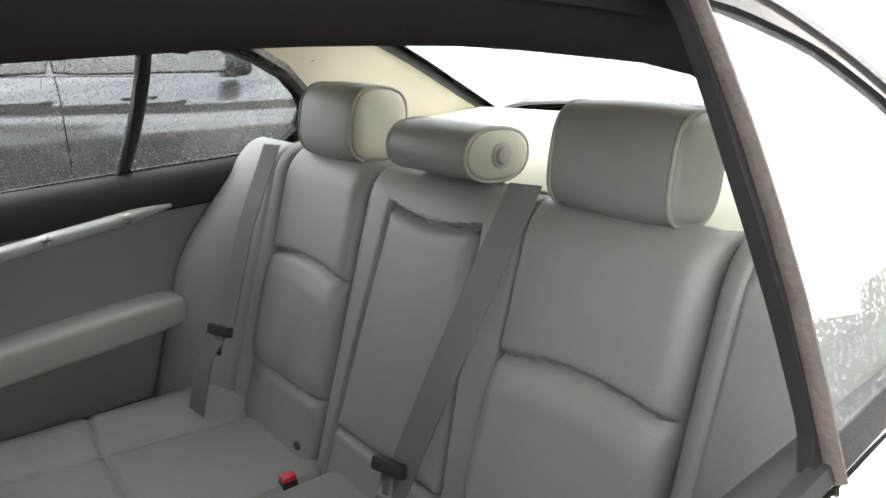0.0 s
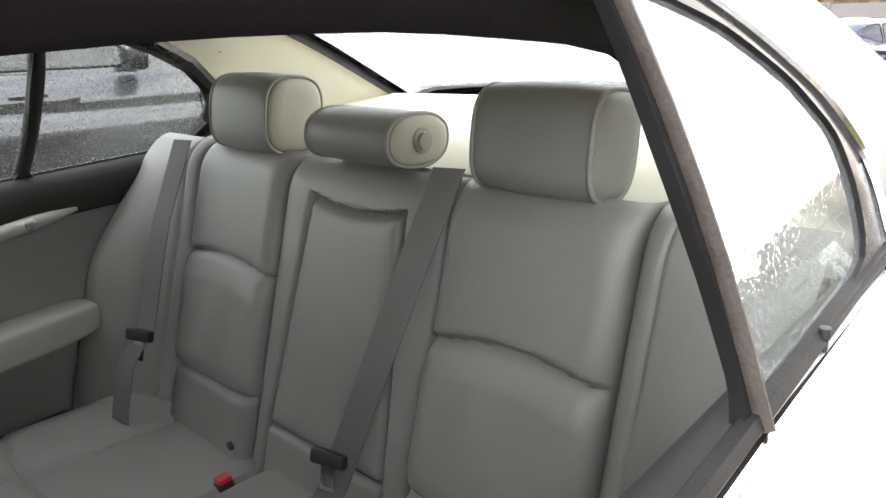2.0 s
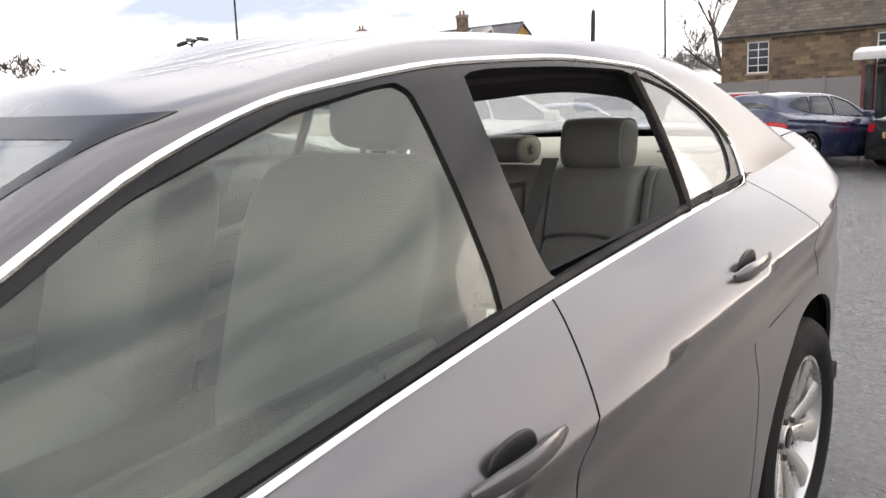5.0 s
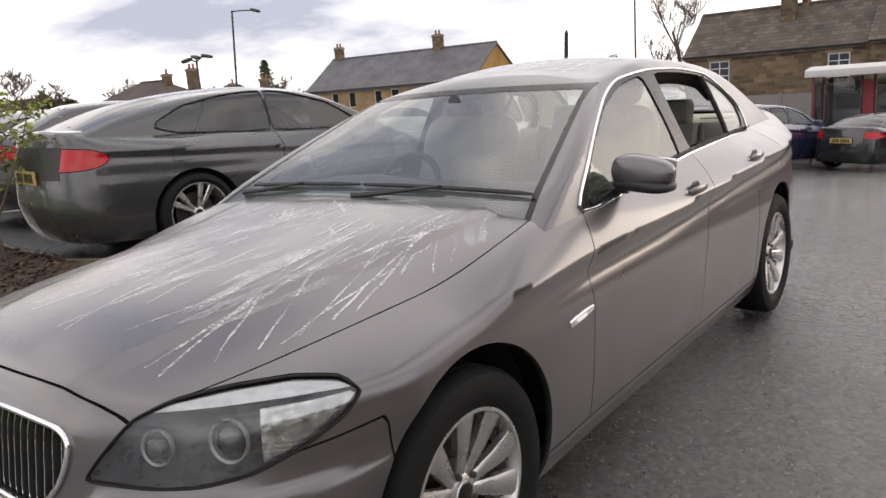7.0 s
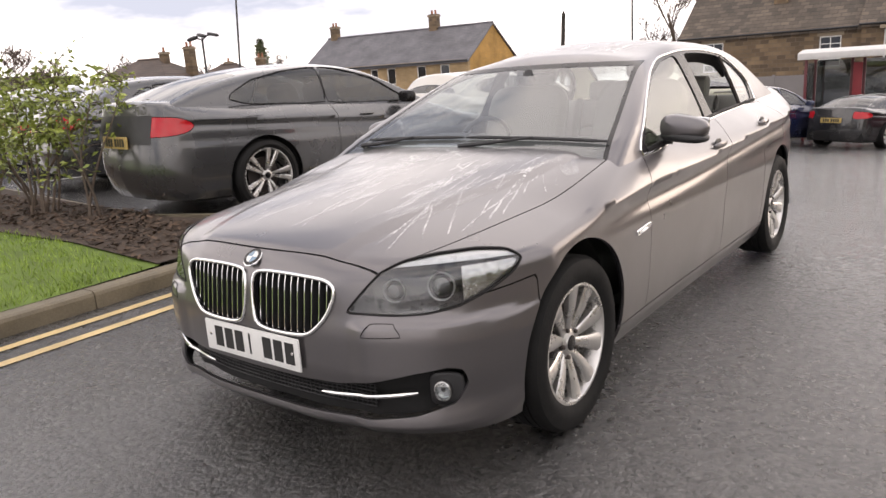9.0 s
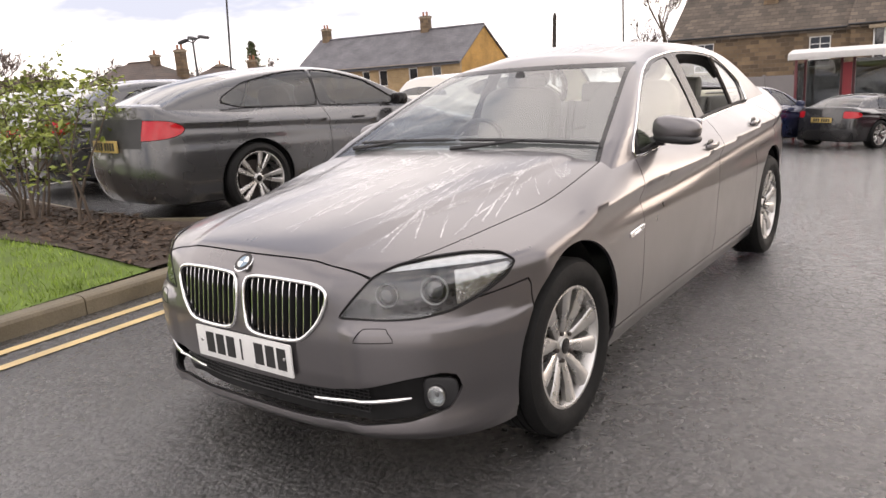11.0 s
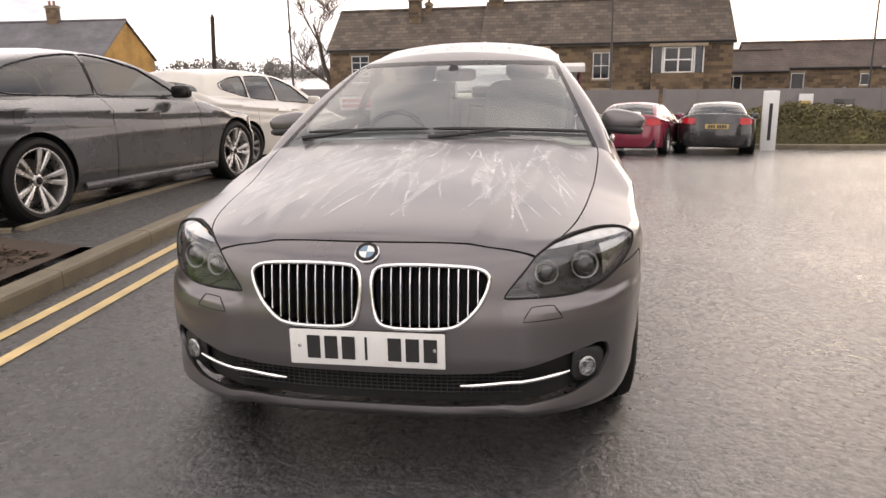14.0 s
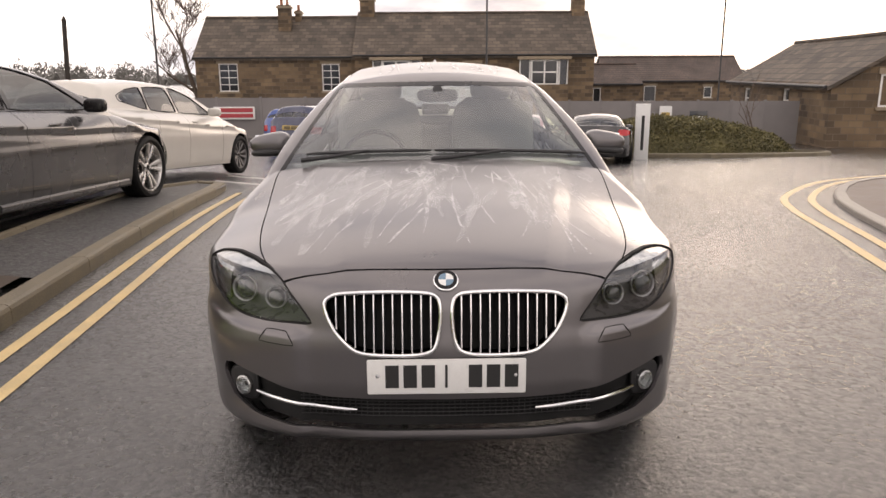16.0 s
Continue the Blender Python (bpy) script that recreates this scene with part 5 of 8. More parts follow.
    # headrests, their piped cheeks in a second material slot
    def headrest(x, y, z, w, d, h, tilt, e1, e2, slope=0.0, cheek=LIT_CHEEK):
        def warp(c):
            k = 1.0 + slope * c.z / h
            return Vector((c.x, c.y * k + 0.05 * c.z, c.z))
        bm = pillow_bm(w, d, h, 0.16, 0.62, 48, 40)
        # turn so that the flat cheeks face sideways
        bm.free()
        bm = bmesh.new()
        n, rows = 40, []
        sp = lambda c, e: math.copysign(abs(c) ** e, c)
        prof = [(-0.5, 0.0), (-0.5, 0.50), (-0.492, 0.78), (-0.475, 0.90), (-0.445, 0.965), (-0.40, 1.0), (-0.2, 1.035), (0.0, 1.04), (0.2, 1.035), (0.40, 1.0), (0.445, 0.965), (0.475, 0.90), (0.492, 0.78), (0.5, 0.50), (0.5, 0.0)]
        for px, pr in prof:
            row = []
            for j in range(n):
                q = 2 * math.pi * j / n
                c = Vector((px * w, d / 2 * pr * sp(math.cos(q), e1), h / 2 * pr * sp(math.sin(q), e2)))
                row.append(bm.verts.new(warp(c)))
            rows.append(row)
        for i in range(len(rows) - 1):
            for j in range(n):
                bm.faces.new((rows[i][j], rows[i][(j + 1) % n], rows[i + 1][(j + 1) % n], rows[i + 1][j]))
        bmesh.ops.remove_doubles(bm, verts=bm.verts, dist=1e-5)
        bmesh.ops.recalc_face_normals(bm, faces=bm.faces)
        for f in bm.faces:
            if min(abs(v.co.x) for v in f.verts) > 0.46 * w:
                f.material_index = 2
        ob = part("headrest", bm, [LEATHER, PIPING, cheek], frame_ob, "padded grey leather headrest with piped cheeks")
        for px in (-0.455, 0.455):
            pts = []
            for j in range(n):
                q = 2 * math.pi * j / n
                pts.append(warp(Vector((px * w, d / 2 * 0.965 * sp(math.cos(q), e1), h / 2 * 0.965 * sp(math.sin(q), e2)))))
            b2 = tube_bm(pts, 0.0036, 6, closed=True, up=(1, 0, 0))
            m2 = bpy.data.meshes.new("piping")
            for f in b2.faces:
                f.material_index = 1
                f.smooth = True
            b3 = bmesh.new()
            b3.from_mesh(ob.data)
            b2.to_mesh(m2)
            b3.from_mesh(m2)
            b3.to_mesh(ob.data)
            b2.free(), b3.free()
            bpy.data.meshes.remove(m2)
        ob.matrix_basis = pose(x, y, z, tilt)
        return ob
    for s in (1, -1):
        # the near cheek keeps plain leather as the shaded one
        headrest(s * (0.332 if s > 0 else 0.338), 2.935, 1.119, 0.205, 0.112 if s > 0 else 0.130, 0.146, -8, 0.75, 0.62, cheek=LEATHER if s > 0 else LIT_CHEEK)
        part("headrest_post", add_tube(tube_bm([(s * 0.30, 2.93, 1.0), (s * 0.30, 2.94, 1.1)], 0.007), [(s * 0.41, 2.93, 1.0), (s * 0.41, 2.94, 1.1)], 0.007), CHROME, frame_ob)
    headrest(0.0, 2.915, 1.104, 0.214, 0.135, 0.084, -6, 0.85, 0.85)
    part("headrest_button", lathe_bm([(0.020, 0.0), (0.020, 0.004), (0.014, 0.005), (0.013, 0.011), (0.0, 0.012)], 24, m=Matrix.Translation((0.105, 2.915, 1.104))), PIPING, frame_ob)

    # belts: flat webbing with tongues
    def belt(pts, w=0.046):
        bm = bmesh.new()
        rows = []
        for i, (x, y, z, a) in enumerate(pts):
            c, s_ = math.cos(a), math.sin(a)
            rows.append([bm.verts.new((x - w / 2 * c, y - w / 2 * s_, z)), bm.verts.new((x + w / 2 * c, y + w / 2 * s_, z)), bm.verts.new((x + w / 2 * c, y + w / 2 * s_ + 0.002, z)), bm.verts.new((x - w / 2 * c, y - w / 2 * s_ + 0.002, z))])
        for p, q in zip(rows, rows[1:]):
            for j in range(4):
                bm.faces.new((p[j], p[(j + 1) % 4], q[(j + 1) % 4], q[j]))
        return part("seat_belt", bm, BELT, car, "grey seat belt with a black-topped steel tongue")
    def tongue(parent, x, y, z, a):
        m = Matrix.Translation((x, y, z)) @ pose(0, 0, 0, -18, 0, math.degrees(a))
        part("tongue_grip", box_bm(-0.032, 0.032, -0.009, 0.009, -0.002, 0.022, bevel=0.006, m=m), BLACK, parent)
        bm = bmesh.new()
        for x0, x1, z0, z1 in ((-0.013, -0.006, -0.04, 0.0), (0.006, 0.013, -0.04, 0.0), (-0.006, 0.006, -0.04, -0.034), (-0.006, 0.006, -0.016, 0.0)):
            add_box(bm, x0, x1, -0.0015, 0.0015, z0, z1, m=m)
        part("tongue", bm, CHROME, parent)
    zz = np.linspace(1.07, 0.72, 8)
    b1 = belt([(-0.498 + 0.03 * (1.07 - z), seat_y(z) - 0.035 - 0.16 * min(1.07 - z, 0.16) - 0.03 * (1.07 - z), z, 0.30) for z in zz] + [(-0.486, 2.630, 0.66, 0.30), (-0.500, 2.605, 0.56, 0.30), (-0.510, 2.595, 0.50, 0.30)])
    tongue(b1, -0.482, seat_y(0.70) - 0.085, 0.70, 0.30)
    zz = np.linspace(1.085, 0.60, 10)
    b2 = belt([(0.215 - 0.135 * (1.085 - z) / 0.485 + 0.02 * math.sin((1.085 - z) * 6), seat_y(z) - 0.022 - 0.03 * math.sin((1.085 - z) * 6), z, 0.25) for z in zz] + [(0.072, 2.655, 0.56, 0.3), (0.066, 2.63, 0.53, 0.3)], 0.05)
    tongue(b2, 0.086, seat_y(0.64) - 0.045, 0.645, 0.25)
    part("belt_buckle", box_bm(-0.18, -0.155, 2.62, 2.65, 0.47, 0.53, bevel=0.006), BLACK, frame_ob)
    part("buckle_button", box_bm(-0.178, -0.157, 2.622, 2.648, 0.528, 0.538, bevel=0.003), mat_red_button, frame_ob, "red release button")
    part("seat_stud", lathe_bm([(0.009, 0), (0.008, -0.006), (0, -0.007)], 14, axis="y", m=Matrix.Translation((-0.20, seat_y(0.565) - 0.028, 0.565))), BLACK, frame_ob)

    # rear shelf, floor, dash
    bm = bmesh.new()
    rows = []
    for y, z in ((2.96, 1.0), (2.97, 1.045), (3.02, 1.058), (3.3, 1.066), (3.55, 1.075), (3.62, 1.06)):
        hw = 0.70 - 0.10 * (y - 2.96)
        rows.append([bm.verts.new((x * hw, y, z - 0.01 * x * x)) for x in np.linspace(-1, 1, 13)])
    for p, q in zip(rows, rows[1:]):
        for j in range(12):
            bm.faces.new((p[j], p[j + 1], q[j + 1], q[j]))
    shelf = part("parcel_shelf", bm, HEADLINER, car, "beige parcel shelf")
    for s in (1, -1):
        part("speaker_grille", box_bm(s * 0.48 - 0.09, s * 0.48 + 0.09, 3.20, 3.34, 1.056, 1.066, bevel=0.004), PIPING, shelf)
    part("high_brake_lamp", box_bm(-0.12, 0.12, 3.50, 3.55, 1.07, 1.10, bevel=0.01), BLACK, shelf)
    part("cabin_floor", box_bm(-0.74, 0.74, 0.65, 2.85, 0.26, 0.31), CARPET, car)
    part("tunnel", box_bm(-0.13, 0.13, 0.8, 2.6, 0.30, 0.52, bevel=0.05), CARPET, car)
    part("centre_console", box_bm(-0.12, 0.12, 0.95, 1.95, 0.45, 0.68, bevel=0.04), DOOR_DARK, car)
    bm = bmesh.new()
    rows = []
    for y, z in ((0.70, 0.93), (0.78, 0.965), (0.95, 0.985), (1.08, 0.97), (1.14, 0.90), (1.13, 0.72), (1.05, 0.50)):
        rows.append([bm.verts.new((x * 0.74, y + 0.05 * x * x, z + 0.02 * math.exp(-((x + 0.5) / 0.25) ** 2) - 0.02 * x**4)) for x in np.linspace(-1, 1, 25)])
    for p, q in zip(rows, rows[1:]):
        for j in range(24):
            bm.faces.new((p[j], p[j + 1], q[j + 1], q[j]))
    part("dashboard", bm, DOOR_DARK, car, "dark dashboard")
    wm = pose(-0.37, 1.30, 0.88, 66)
    bm = bmesh.new()
    add_tube(bm, [wm @ Vector((0.185 * math.cos(a), 0.185 * math.sin(a), 0)) for a in np.linspace(0, 2 * math.pi, 33)[:-1]], 0.016, 8, closed=True)
    st = part("steering_wheel", bm, BLACK, car, "black three-spoke steering wheel")
    part("airbag_pad", pillow_bm(0.16, 0.13, 0.06, 0.5, 0.6), BLACK, st).matrix_basis = wm
    for a in (0.0, math.pi, -math.pi / 2):
        part("spoke", tube_bm([wm @ Vector((0.06 * math.cos(a), 0.06 * math.sin(a), 0)), wm @ Vector((0.18 * math.cos(a), 0.18 * math.sin(a), 0))], 0.014, 8), BLACK, st)
    seat(car, -0.37, 1.52, 0.28)
    seat(car, 0.37, 1.58, 0.28)
    rv = part("rear_view_mirror", pillow_bm(0.235, 0.045, 0.07, 0.5, 0.4), BLACK, car, "black rear-view mirror")
    rv.matrix_basis = pose(0.0, 1.30, 1.275, 12)
    part("mirror_glass", box_bm(-0.105, 0.105, 0.020, 0.026, -0.026, 0.026, bevel=0.003), CHROME, rv)
    part("mirror_stalk", tube_bm([(0, -0.02, 0.0), (0, -0.07, 0.05)], [0.016, 0.03], 8), BLACK, rv)

    # door cards
    for s in (1, -1):
        for y0, y1, pull in ((0.80, 1.84, 1.3), (1.96, 2.78, 2.2)):
            bm = bmesh.new()
            rows = []
            for z, x in ((0.30, 0.735), (0.40, 0.715), (0.55, 0.722), (0.66, 0.705), (0.70, 0.69), (0.78, 0.712), (0.90, 0.715), (0.925, 0.712)):
                rows.append([bm.verts.new((s * x, y, z)) for y in np.linspace(y0, y1, 14)])
            for p, q in zip(rows, rows[1:]):
                for j in range(13):
                    bm.faces.new((p[j], p[j + 1], q[j + 1], q[j]))
            card = part("door_card", bm, DOOR_GREY, car, "grey leathered door lining with armrest")
            bm = bmesh.new()
            rows = []
            for k in range(7):
                q = k / 6
                rows.append([bm.verts.new((s * (0.700 - 0.018 * math.sin(math.pi * q) + 0.035 * q * q), y, 0.92 + 0.012 * (y - 1.9) + (0.085 + 0.006 * (y - 1.9)) * math.sin(q * math.pi / 2))) for y in np.linspace(y0, min(y1 + 0.35, 3.06) if y0 > 1.5 else y1, 14)])
            for p, q in zip(rows, rows[1:]):
                for j in range(13):
                    bm.faces.new((p[j], p[j + 1], q[j + 1], q[j]))
            part("door_top", bm, DOOR_DARK, card, "dark padded door top")
            ys = np.linspace(y0 + 0.02, min(y1 - 0.10, 2.68), 9)
            part("trim_strip", tube_bm([(s * (0.706 - 0.004 * math.sin(k)), y, 0.865 + 0.075 * ((y - y0) / (2.68 - 1.96))) for k, y in enumerate(ys)], [0.014] + [0.020] * 7 + [0.009], 8, flat=0.8), mat_satin, card, "satin silver trim strip")
            part("armrest", pillow_bm(0.10, (y1 - y0) * 0.82, 0.075, 0.35, 0.4), DOOR_GREY2, card, "padded armrest").matrix_basis = pose(s * 0.672, (y0 + y1) / 2 - 0.04, 0.70, 3)
            part("door_release", tube_bm([(s * 0.695, pull - 0.02, 0.80), (s * 0.68, pull + 0.03, 0.803), (s * 0.68, pull + 0.10, 0.808)], [0.006, 0.009, 0.007], 8), CHROME, card)
            part("door_pocket", box_bm(s * 0.72 - 0.02, s * 0.72 + 0.02, y0 + 0.08, y1 - 0.2, 0.34, 0.50, bevel=0.02), DOOR_DARK, card)
            part("lock_pin", lathe_bm([(0.004, 0), (0.004, 0.012), (0.006, 0.014), (0.005, 0.022), (0, 0.023)], 10, axis="z", m=Matrix.Translation((s * 0.735, y1 - 0.03, 1.005))), BLACK, card)
        ys = np.linspace(1.99, 2.60, 8)
        # small reading lamp in the rear pillar
        part("pillar_lamp", box_bm(-0.03, 0.03, -0.006, 0.006, -0.012, 0.012, bevel=0.005, m=pose(s * 0.585, 3.02, 1.245, 0, s * -24, s * 100)), PIPING, car)


def raised(z, y):
    """How much higher the waist, nose and cabin sit than the first drawing of the body, above the wheels."""
    return 0.028 * smooth01((z - 0.26) / 0.19) * (1 - 0.65 * smooth01((z - 1.08) / 0.27) * (1 - smooth01((y - 1.6) / 0.4)))


def raise_body(ob):
    for o in ob.children:
        if o.name.startswith("wheel"):
            continue
        if o.matrix_basis == Matrix():
            if o.data is not None:
                co = np.empty(len(o.data.vertices) * 3)
                o.data.vertices.foreach_get("co", co)
                co = co.reshape(-1, 3)
                co[:, 2] += raised(co[:, 2], co[:, 1])
                o.data.vertices.foreach_set("co", co.ravel())
                o.data.update()
            raise_body(o)
        else:
            at = o.matrix_basis.copy()
            at.translation.z += float(raised(at.translation.z, at.translation.y))
            o.matrix_basis = at


mat_red_button = mat("red_plastic", (0.5, 0.02, 0.02), 0.4, 0, 0.1)
mat_satin = mat("satin_silver", (0.55, 0.55, 0.54), 0.35, 0.8, 0.06, 20, 300)
DOOR_GREY2 = mat("pale_armrest", (0.30, 0.29, 0.27), 0.55, 0, 0.08, 8, 400, 0.2)
build_inside(saloon)
raise_body(saloon)

# ---- other parked cars ----
DARK_ALLOY = mat("dark_alloy", (0.16, 0.155, 0.15), 0.35, 0.8, 0.1, 14, 160, 0.05)
KINDS = {
    "coupe": dict(base=2.81, wide=0.98, tall=0.995, front=0.94, back=0.96, deck=1.0, roof=(0.9, 1.256, 1.3, 1.345, 1.7, 1.404, 2.1, 1.419, 2.6, 1.389, 3.0, 1.335, 3.4, 1.25, 3.8, 1.152), screen=(0.68, 1.95, 0.62), tail=(4.02, 2.45, 0.25),
                  panes=([0.95, 0.985, 1.35, 1.235, 1.75, 1.335, 2.02, 1.355, 2.06, 1.005, 1.5, 0.985], [2.10, 1.005, 2.07, 1.355, 2.5, 1.325, 2.90, 1.245, 3.16, 1.125, 3.20, 1.07, 3.0, 1.02]), wheel=(0.342, 0.262), spokes=5),
    "hatch": dict(base=2.69, wide=0.95, tall=0.985, front=0.91, back=0.80, deck=1.0, roof=(0.9, 1.27, 1.3, 1.36, 1.7, 1.425, 2.1, 1.445, 2.6, 1.44, 3.2, 1.405, 3.9, 1.35), screen=(0.66, 1.9, 0.62), tail=(4.02, 0.85, 0.2),
                  panes=([0.95, 0.985, 1.35, 1.235, 1.72, 1.335, 1.90, 1.345, 1.90, 1.0, 1.4, 0.985], [1.98, 1.005, 2.0, 1.345, 2.6, 1.325, 2.66, 1.02], [2.73, 1.025, 2.70, 1.32, 3.05, 1.28, 3.32, 1.19, 3.30, 1.12]), wheel=(0.32, 0.235), spokes=5),
    "roadster": dict(base=2.5, wide=0.97, tall=0.90, front=1.0, back=0.80, deck=0.97, roof=(1.1, 1.25, 1.5, 1.35, 1.9, 1.395, 2.3, 1.40, 2.7, 1.37, 3.1, 1.29, 3.4, 1.18), screen=(0.95, 1.75, 0.62), tail=(3.70, 1.75, 0.2),
                     panes=([1.22, 0.985, 1.5, 1.205, 1.85, 1.325, 2.3, 1.335, 2.68, 1.27, 2.80, 1.02, 1.8, 0.995],), wheel=(0.325, 0.24), spokes=5),
    "saloon": dict(base=2.81, wide=0.97, tall=0.98, front=0.94, back=0.95, deck=1.0, roof=(0.9, 1.30, 1.25, 1.375, 1.5, 1.412, 1.8, 1.444, 2.1, 1.458, 2.4, 1.455, 2.7, 1.438, 3.0, 1.40, 3.3, 1.33), screen=(0.645, 1.89, 0.62), tail=(3.84, 2.05, 0.25),
                   panes=([0.85, 0.965, 1.347, 1.25, 1.62, 1.33, 1.855, 1.345, 1.83, 0.99, 1.3, 0.965], [1.985, 0.997, 2.005, 1.346, 2.35, 1.346, 2.66, 1.32, 2.60, 1.011], [2.65, 1.016, 2.70, 1.30, 2.85, 1.26, 2.98, 1.165, 2.95, 1.05]), wheel=(0.33, 0.23), spokes=5),
}


def parked_car(kind, paint, place, label, name, fine=1.0, plate=True, glass_mat=None, alloy=None):
    k = KINDS[kind]
    body = body_shape(k["base"], k["wide"], k["tall"], k["front"], k["back"], k["deck"])
    cabin = cabin_shape(body, spl(*k["roof"]), k["screen"], k["tail"])
    L, W = k["base"], k["wide"]
    car = thing(name, label, "car", place, "parked cars")
    nf, nr, rows, step = int(34 * fine), int(30 * fine), int(52 * fine), 0.075 / fine
    m = star(body, np.arange(0.35, L + 0.25, step), 0.35, L + 0.25, nf, nr, 0.48, radians(-28), radians(90), rows)
    _, m = split(m, m[0][:, 2] - 0.19)
    wy = lambda p: body.warp(p)
    ty, tz = k["tail"][0], 1.0
    def hole(p):
        x, y, z = wy(p)
        end = k["tail"][0] - 0.09 * k["tail"][1] - 0.06
        return -np.minimum(np.minimum(y - 0.70, z - body.zb(y) - 0.0), end - 0.2 * x * x - y)
    _, m = take(m, hole)
    R = k["wheel"][0]
    for ya in (0.0, L):
        _, m = take(m, lambda p: np.maximum(np.hypot(p[:, 1] - ya, p[:, 2] - R) - R - 0.04, 0.45 - p[:, 0]))
    tailp = ring2([3.66, 0.845, 3.70, 0.90, 3.85, 0.94, 4.3, 0.945, 4.3, 0.79, 4.05, 0.765, 3.78, 0.785], 5, 0.5)
    if kind == "hatch":
        tailp = tailp - np.array([0.0, 0.10])
    def tl(p):
        x, y, z = wy(p)
        return np.maximum(sdf(tailp, y, z), 0.50 - x)
    tail, m = take(m, tl, 0.006)
    ang = lambda p: np.arctan2(wy(p)[0], 0.35 - wy(p)[1]) * 1.12
    headp = ring2([0.46, 0.62, 0.55, 0.72, 0.75, 0.755, 0.97, 0.745, 0.99, 0.72, 0.85, 0.64, 0.68, 0.60], 3, 0.3)
    head, m = take(m, lambda p: np.maximum(sdf(headp, ang(p), wy(p)[2]), p[:, 1] - 0.05), 0.006)
    door_y = ((0.70, 2.06) if kind in ("coupe",) else (0.70, 1.86, 2.72) if kind != "roadster" else (0.85, 2.35))
    shade = []
    rest = m
    for dy in door_y:
        piece, rest = take(rest, lambda p: wy(p)[1] - dy, 0.008)
        shade.append(piece)
    names = ["front_body", "front_door", "rear_door"] if len(door_y) == 3 else ["front_body", "front_door"]
    for nm, piece in zip(names, shade):
        shell(nm, both(piece), [paint, DARK, paint], car, thick=0.012)
    shell("rear_body", both(rest), [paint, DARK, paint], car, thick=0.012)
    for sd in (0, 1):
        side = mirror if sd else (lambda q: q)
        shell("tail_lamp", side(tail), RED_LENS, car, "red tail lamp", 0.01)
        shell("headlamp", side(head), mat_facet, car, "clear headlamp", 0.01)
    cab = star(cabin, np.arange(1.6 * L / 2.968, 2.5 * L / 2.968, step), 1.6 * L / 2.968, 2.5 * L / 2.968, nf, nr, 0.93 * k["tall"], radians(-5), radians(90), int(44 * fine))
    def low(p):
        x, y, z = wy(p)
        return np.where(np.abs(y - 2.1) > 1.15, body(p) + 0.004, z - body.zb(y) + 0.004)
    _, cab = take(cab, low)
    for i, pane in enumerate(k["panes"]):
        poly = ring2(pane, 3, 0.15)
        g, cab = take(cab, lambda p: np.maximum(sdf(poly, wy(p)[1], wy(p)[2]), 0.40 - p[:, 0]))
        for sd in (0, 1):
            shell("side_window", (mirror if sd else (lambda q: q))(shift(g, -0.004)), glass_mat or TINT_GLASS, car)
        pts = surf_x(cabin, poly[:, 0] * L / 2.968 if True else 0, poly[:, 1] * k["tall"])
        for sx in (1, -1):
            part("window_trim", tube_bm([(sx * x, y, z) for x, y, z in pts], 0.008, 5, closed=True, up=(1, 0, 0)), GLOSS_BLACK, car)
    lean = 0.46
    def ws(p):
        x, y, z = wy(p)
        return np.maximum(np.maximum(x - (0.70 - 0.47 * (z - 0.98)), y - 1.9), z - (k["roof"][3] - 0.03))
    sc, cab = take(cab, ws)
    shell("windscreen", both(sc), glass_mat or TINT_GLASS, car)
    def rs(p):
        x, y, z = wy(p)
        return np.maximum(np.maximum(x - (0.60 - 0.42 * (z - 1.05)), k["tail"][0] - k["tail"][1] * 0.42 - y + 0.18 * (k["tail"][1] < 1)), z - 1.36)
    rc, cab = take(cab, rs)
    shell("rear_screen", both(rc), glass_mat or TINT_GLASS, car)
    shell("roof", both(cab), [paint, HEADLINER, SEAL], car, thick=0.02)
    part("underbody", box_bm(-0.72 * W, 0.72 * W, -0.5, L + 0.75, 0.16, 0.42, bevel=0.05), DARK, car)
    part("cabin_lining", box_bm(-0.66 * W, 0.66 * W, 0.75, L + 0.3, 0.40, 0.90 * k["tall"], bevel=0.05), DOOR_DARK, car)
    for x, y in ((-0.36, 1.55), (0.36, 1.55)):
        part("seat_back", pillow_bm(0.46, 0.18, 0.62, 0.45, 0.45), DOOR_DARK, car).matrix_basis = pose(x * W, y * L / 2.968 + 0.25, 0.92 * k["tall"], -18)
    for sx in (1, -1):
        ym = 1.08 if kind != "roadster" else 1.3
        mr = part("door_mirror", pillow_bm(0.20, 0.12, 0.13, 0.55, 0.55), paint if kind != "coupe" else GLOSS_BLACK, car)
        mr.matrix_basis = pose(sx * 0.96 * W, ym * L / 2.968, 1.02 * k["tall"])
        ys = np.linspace(1.55, 1.75, 5) * L / 2.968
        xs = surf_x(body, ys, np.full(5, 0.865 * k["tall"]))[:, 0]
        part("door_handle", tube_bm([(sx * (x + 0.014), y, 0.865 * k["tall"]) for x, y in zip(xs, ys)], [0.006, 0.013, 0.013, 0.013, 0.006], 6), paint, car)
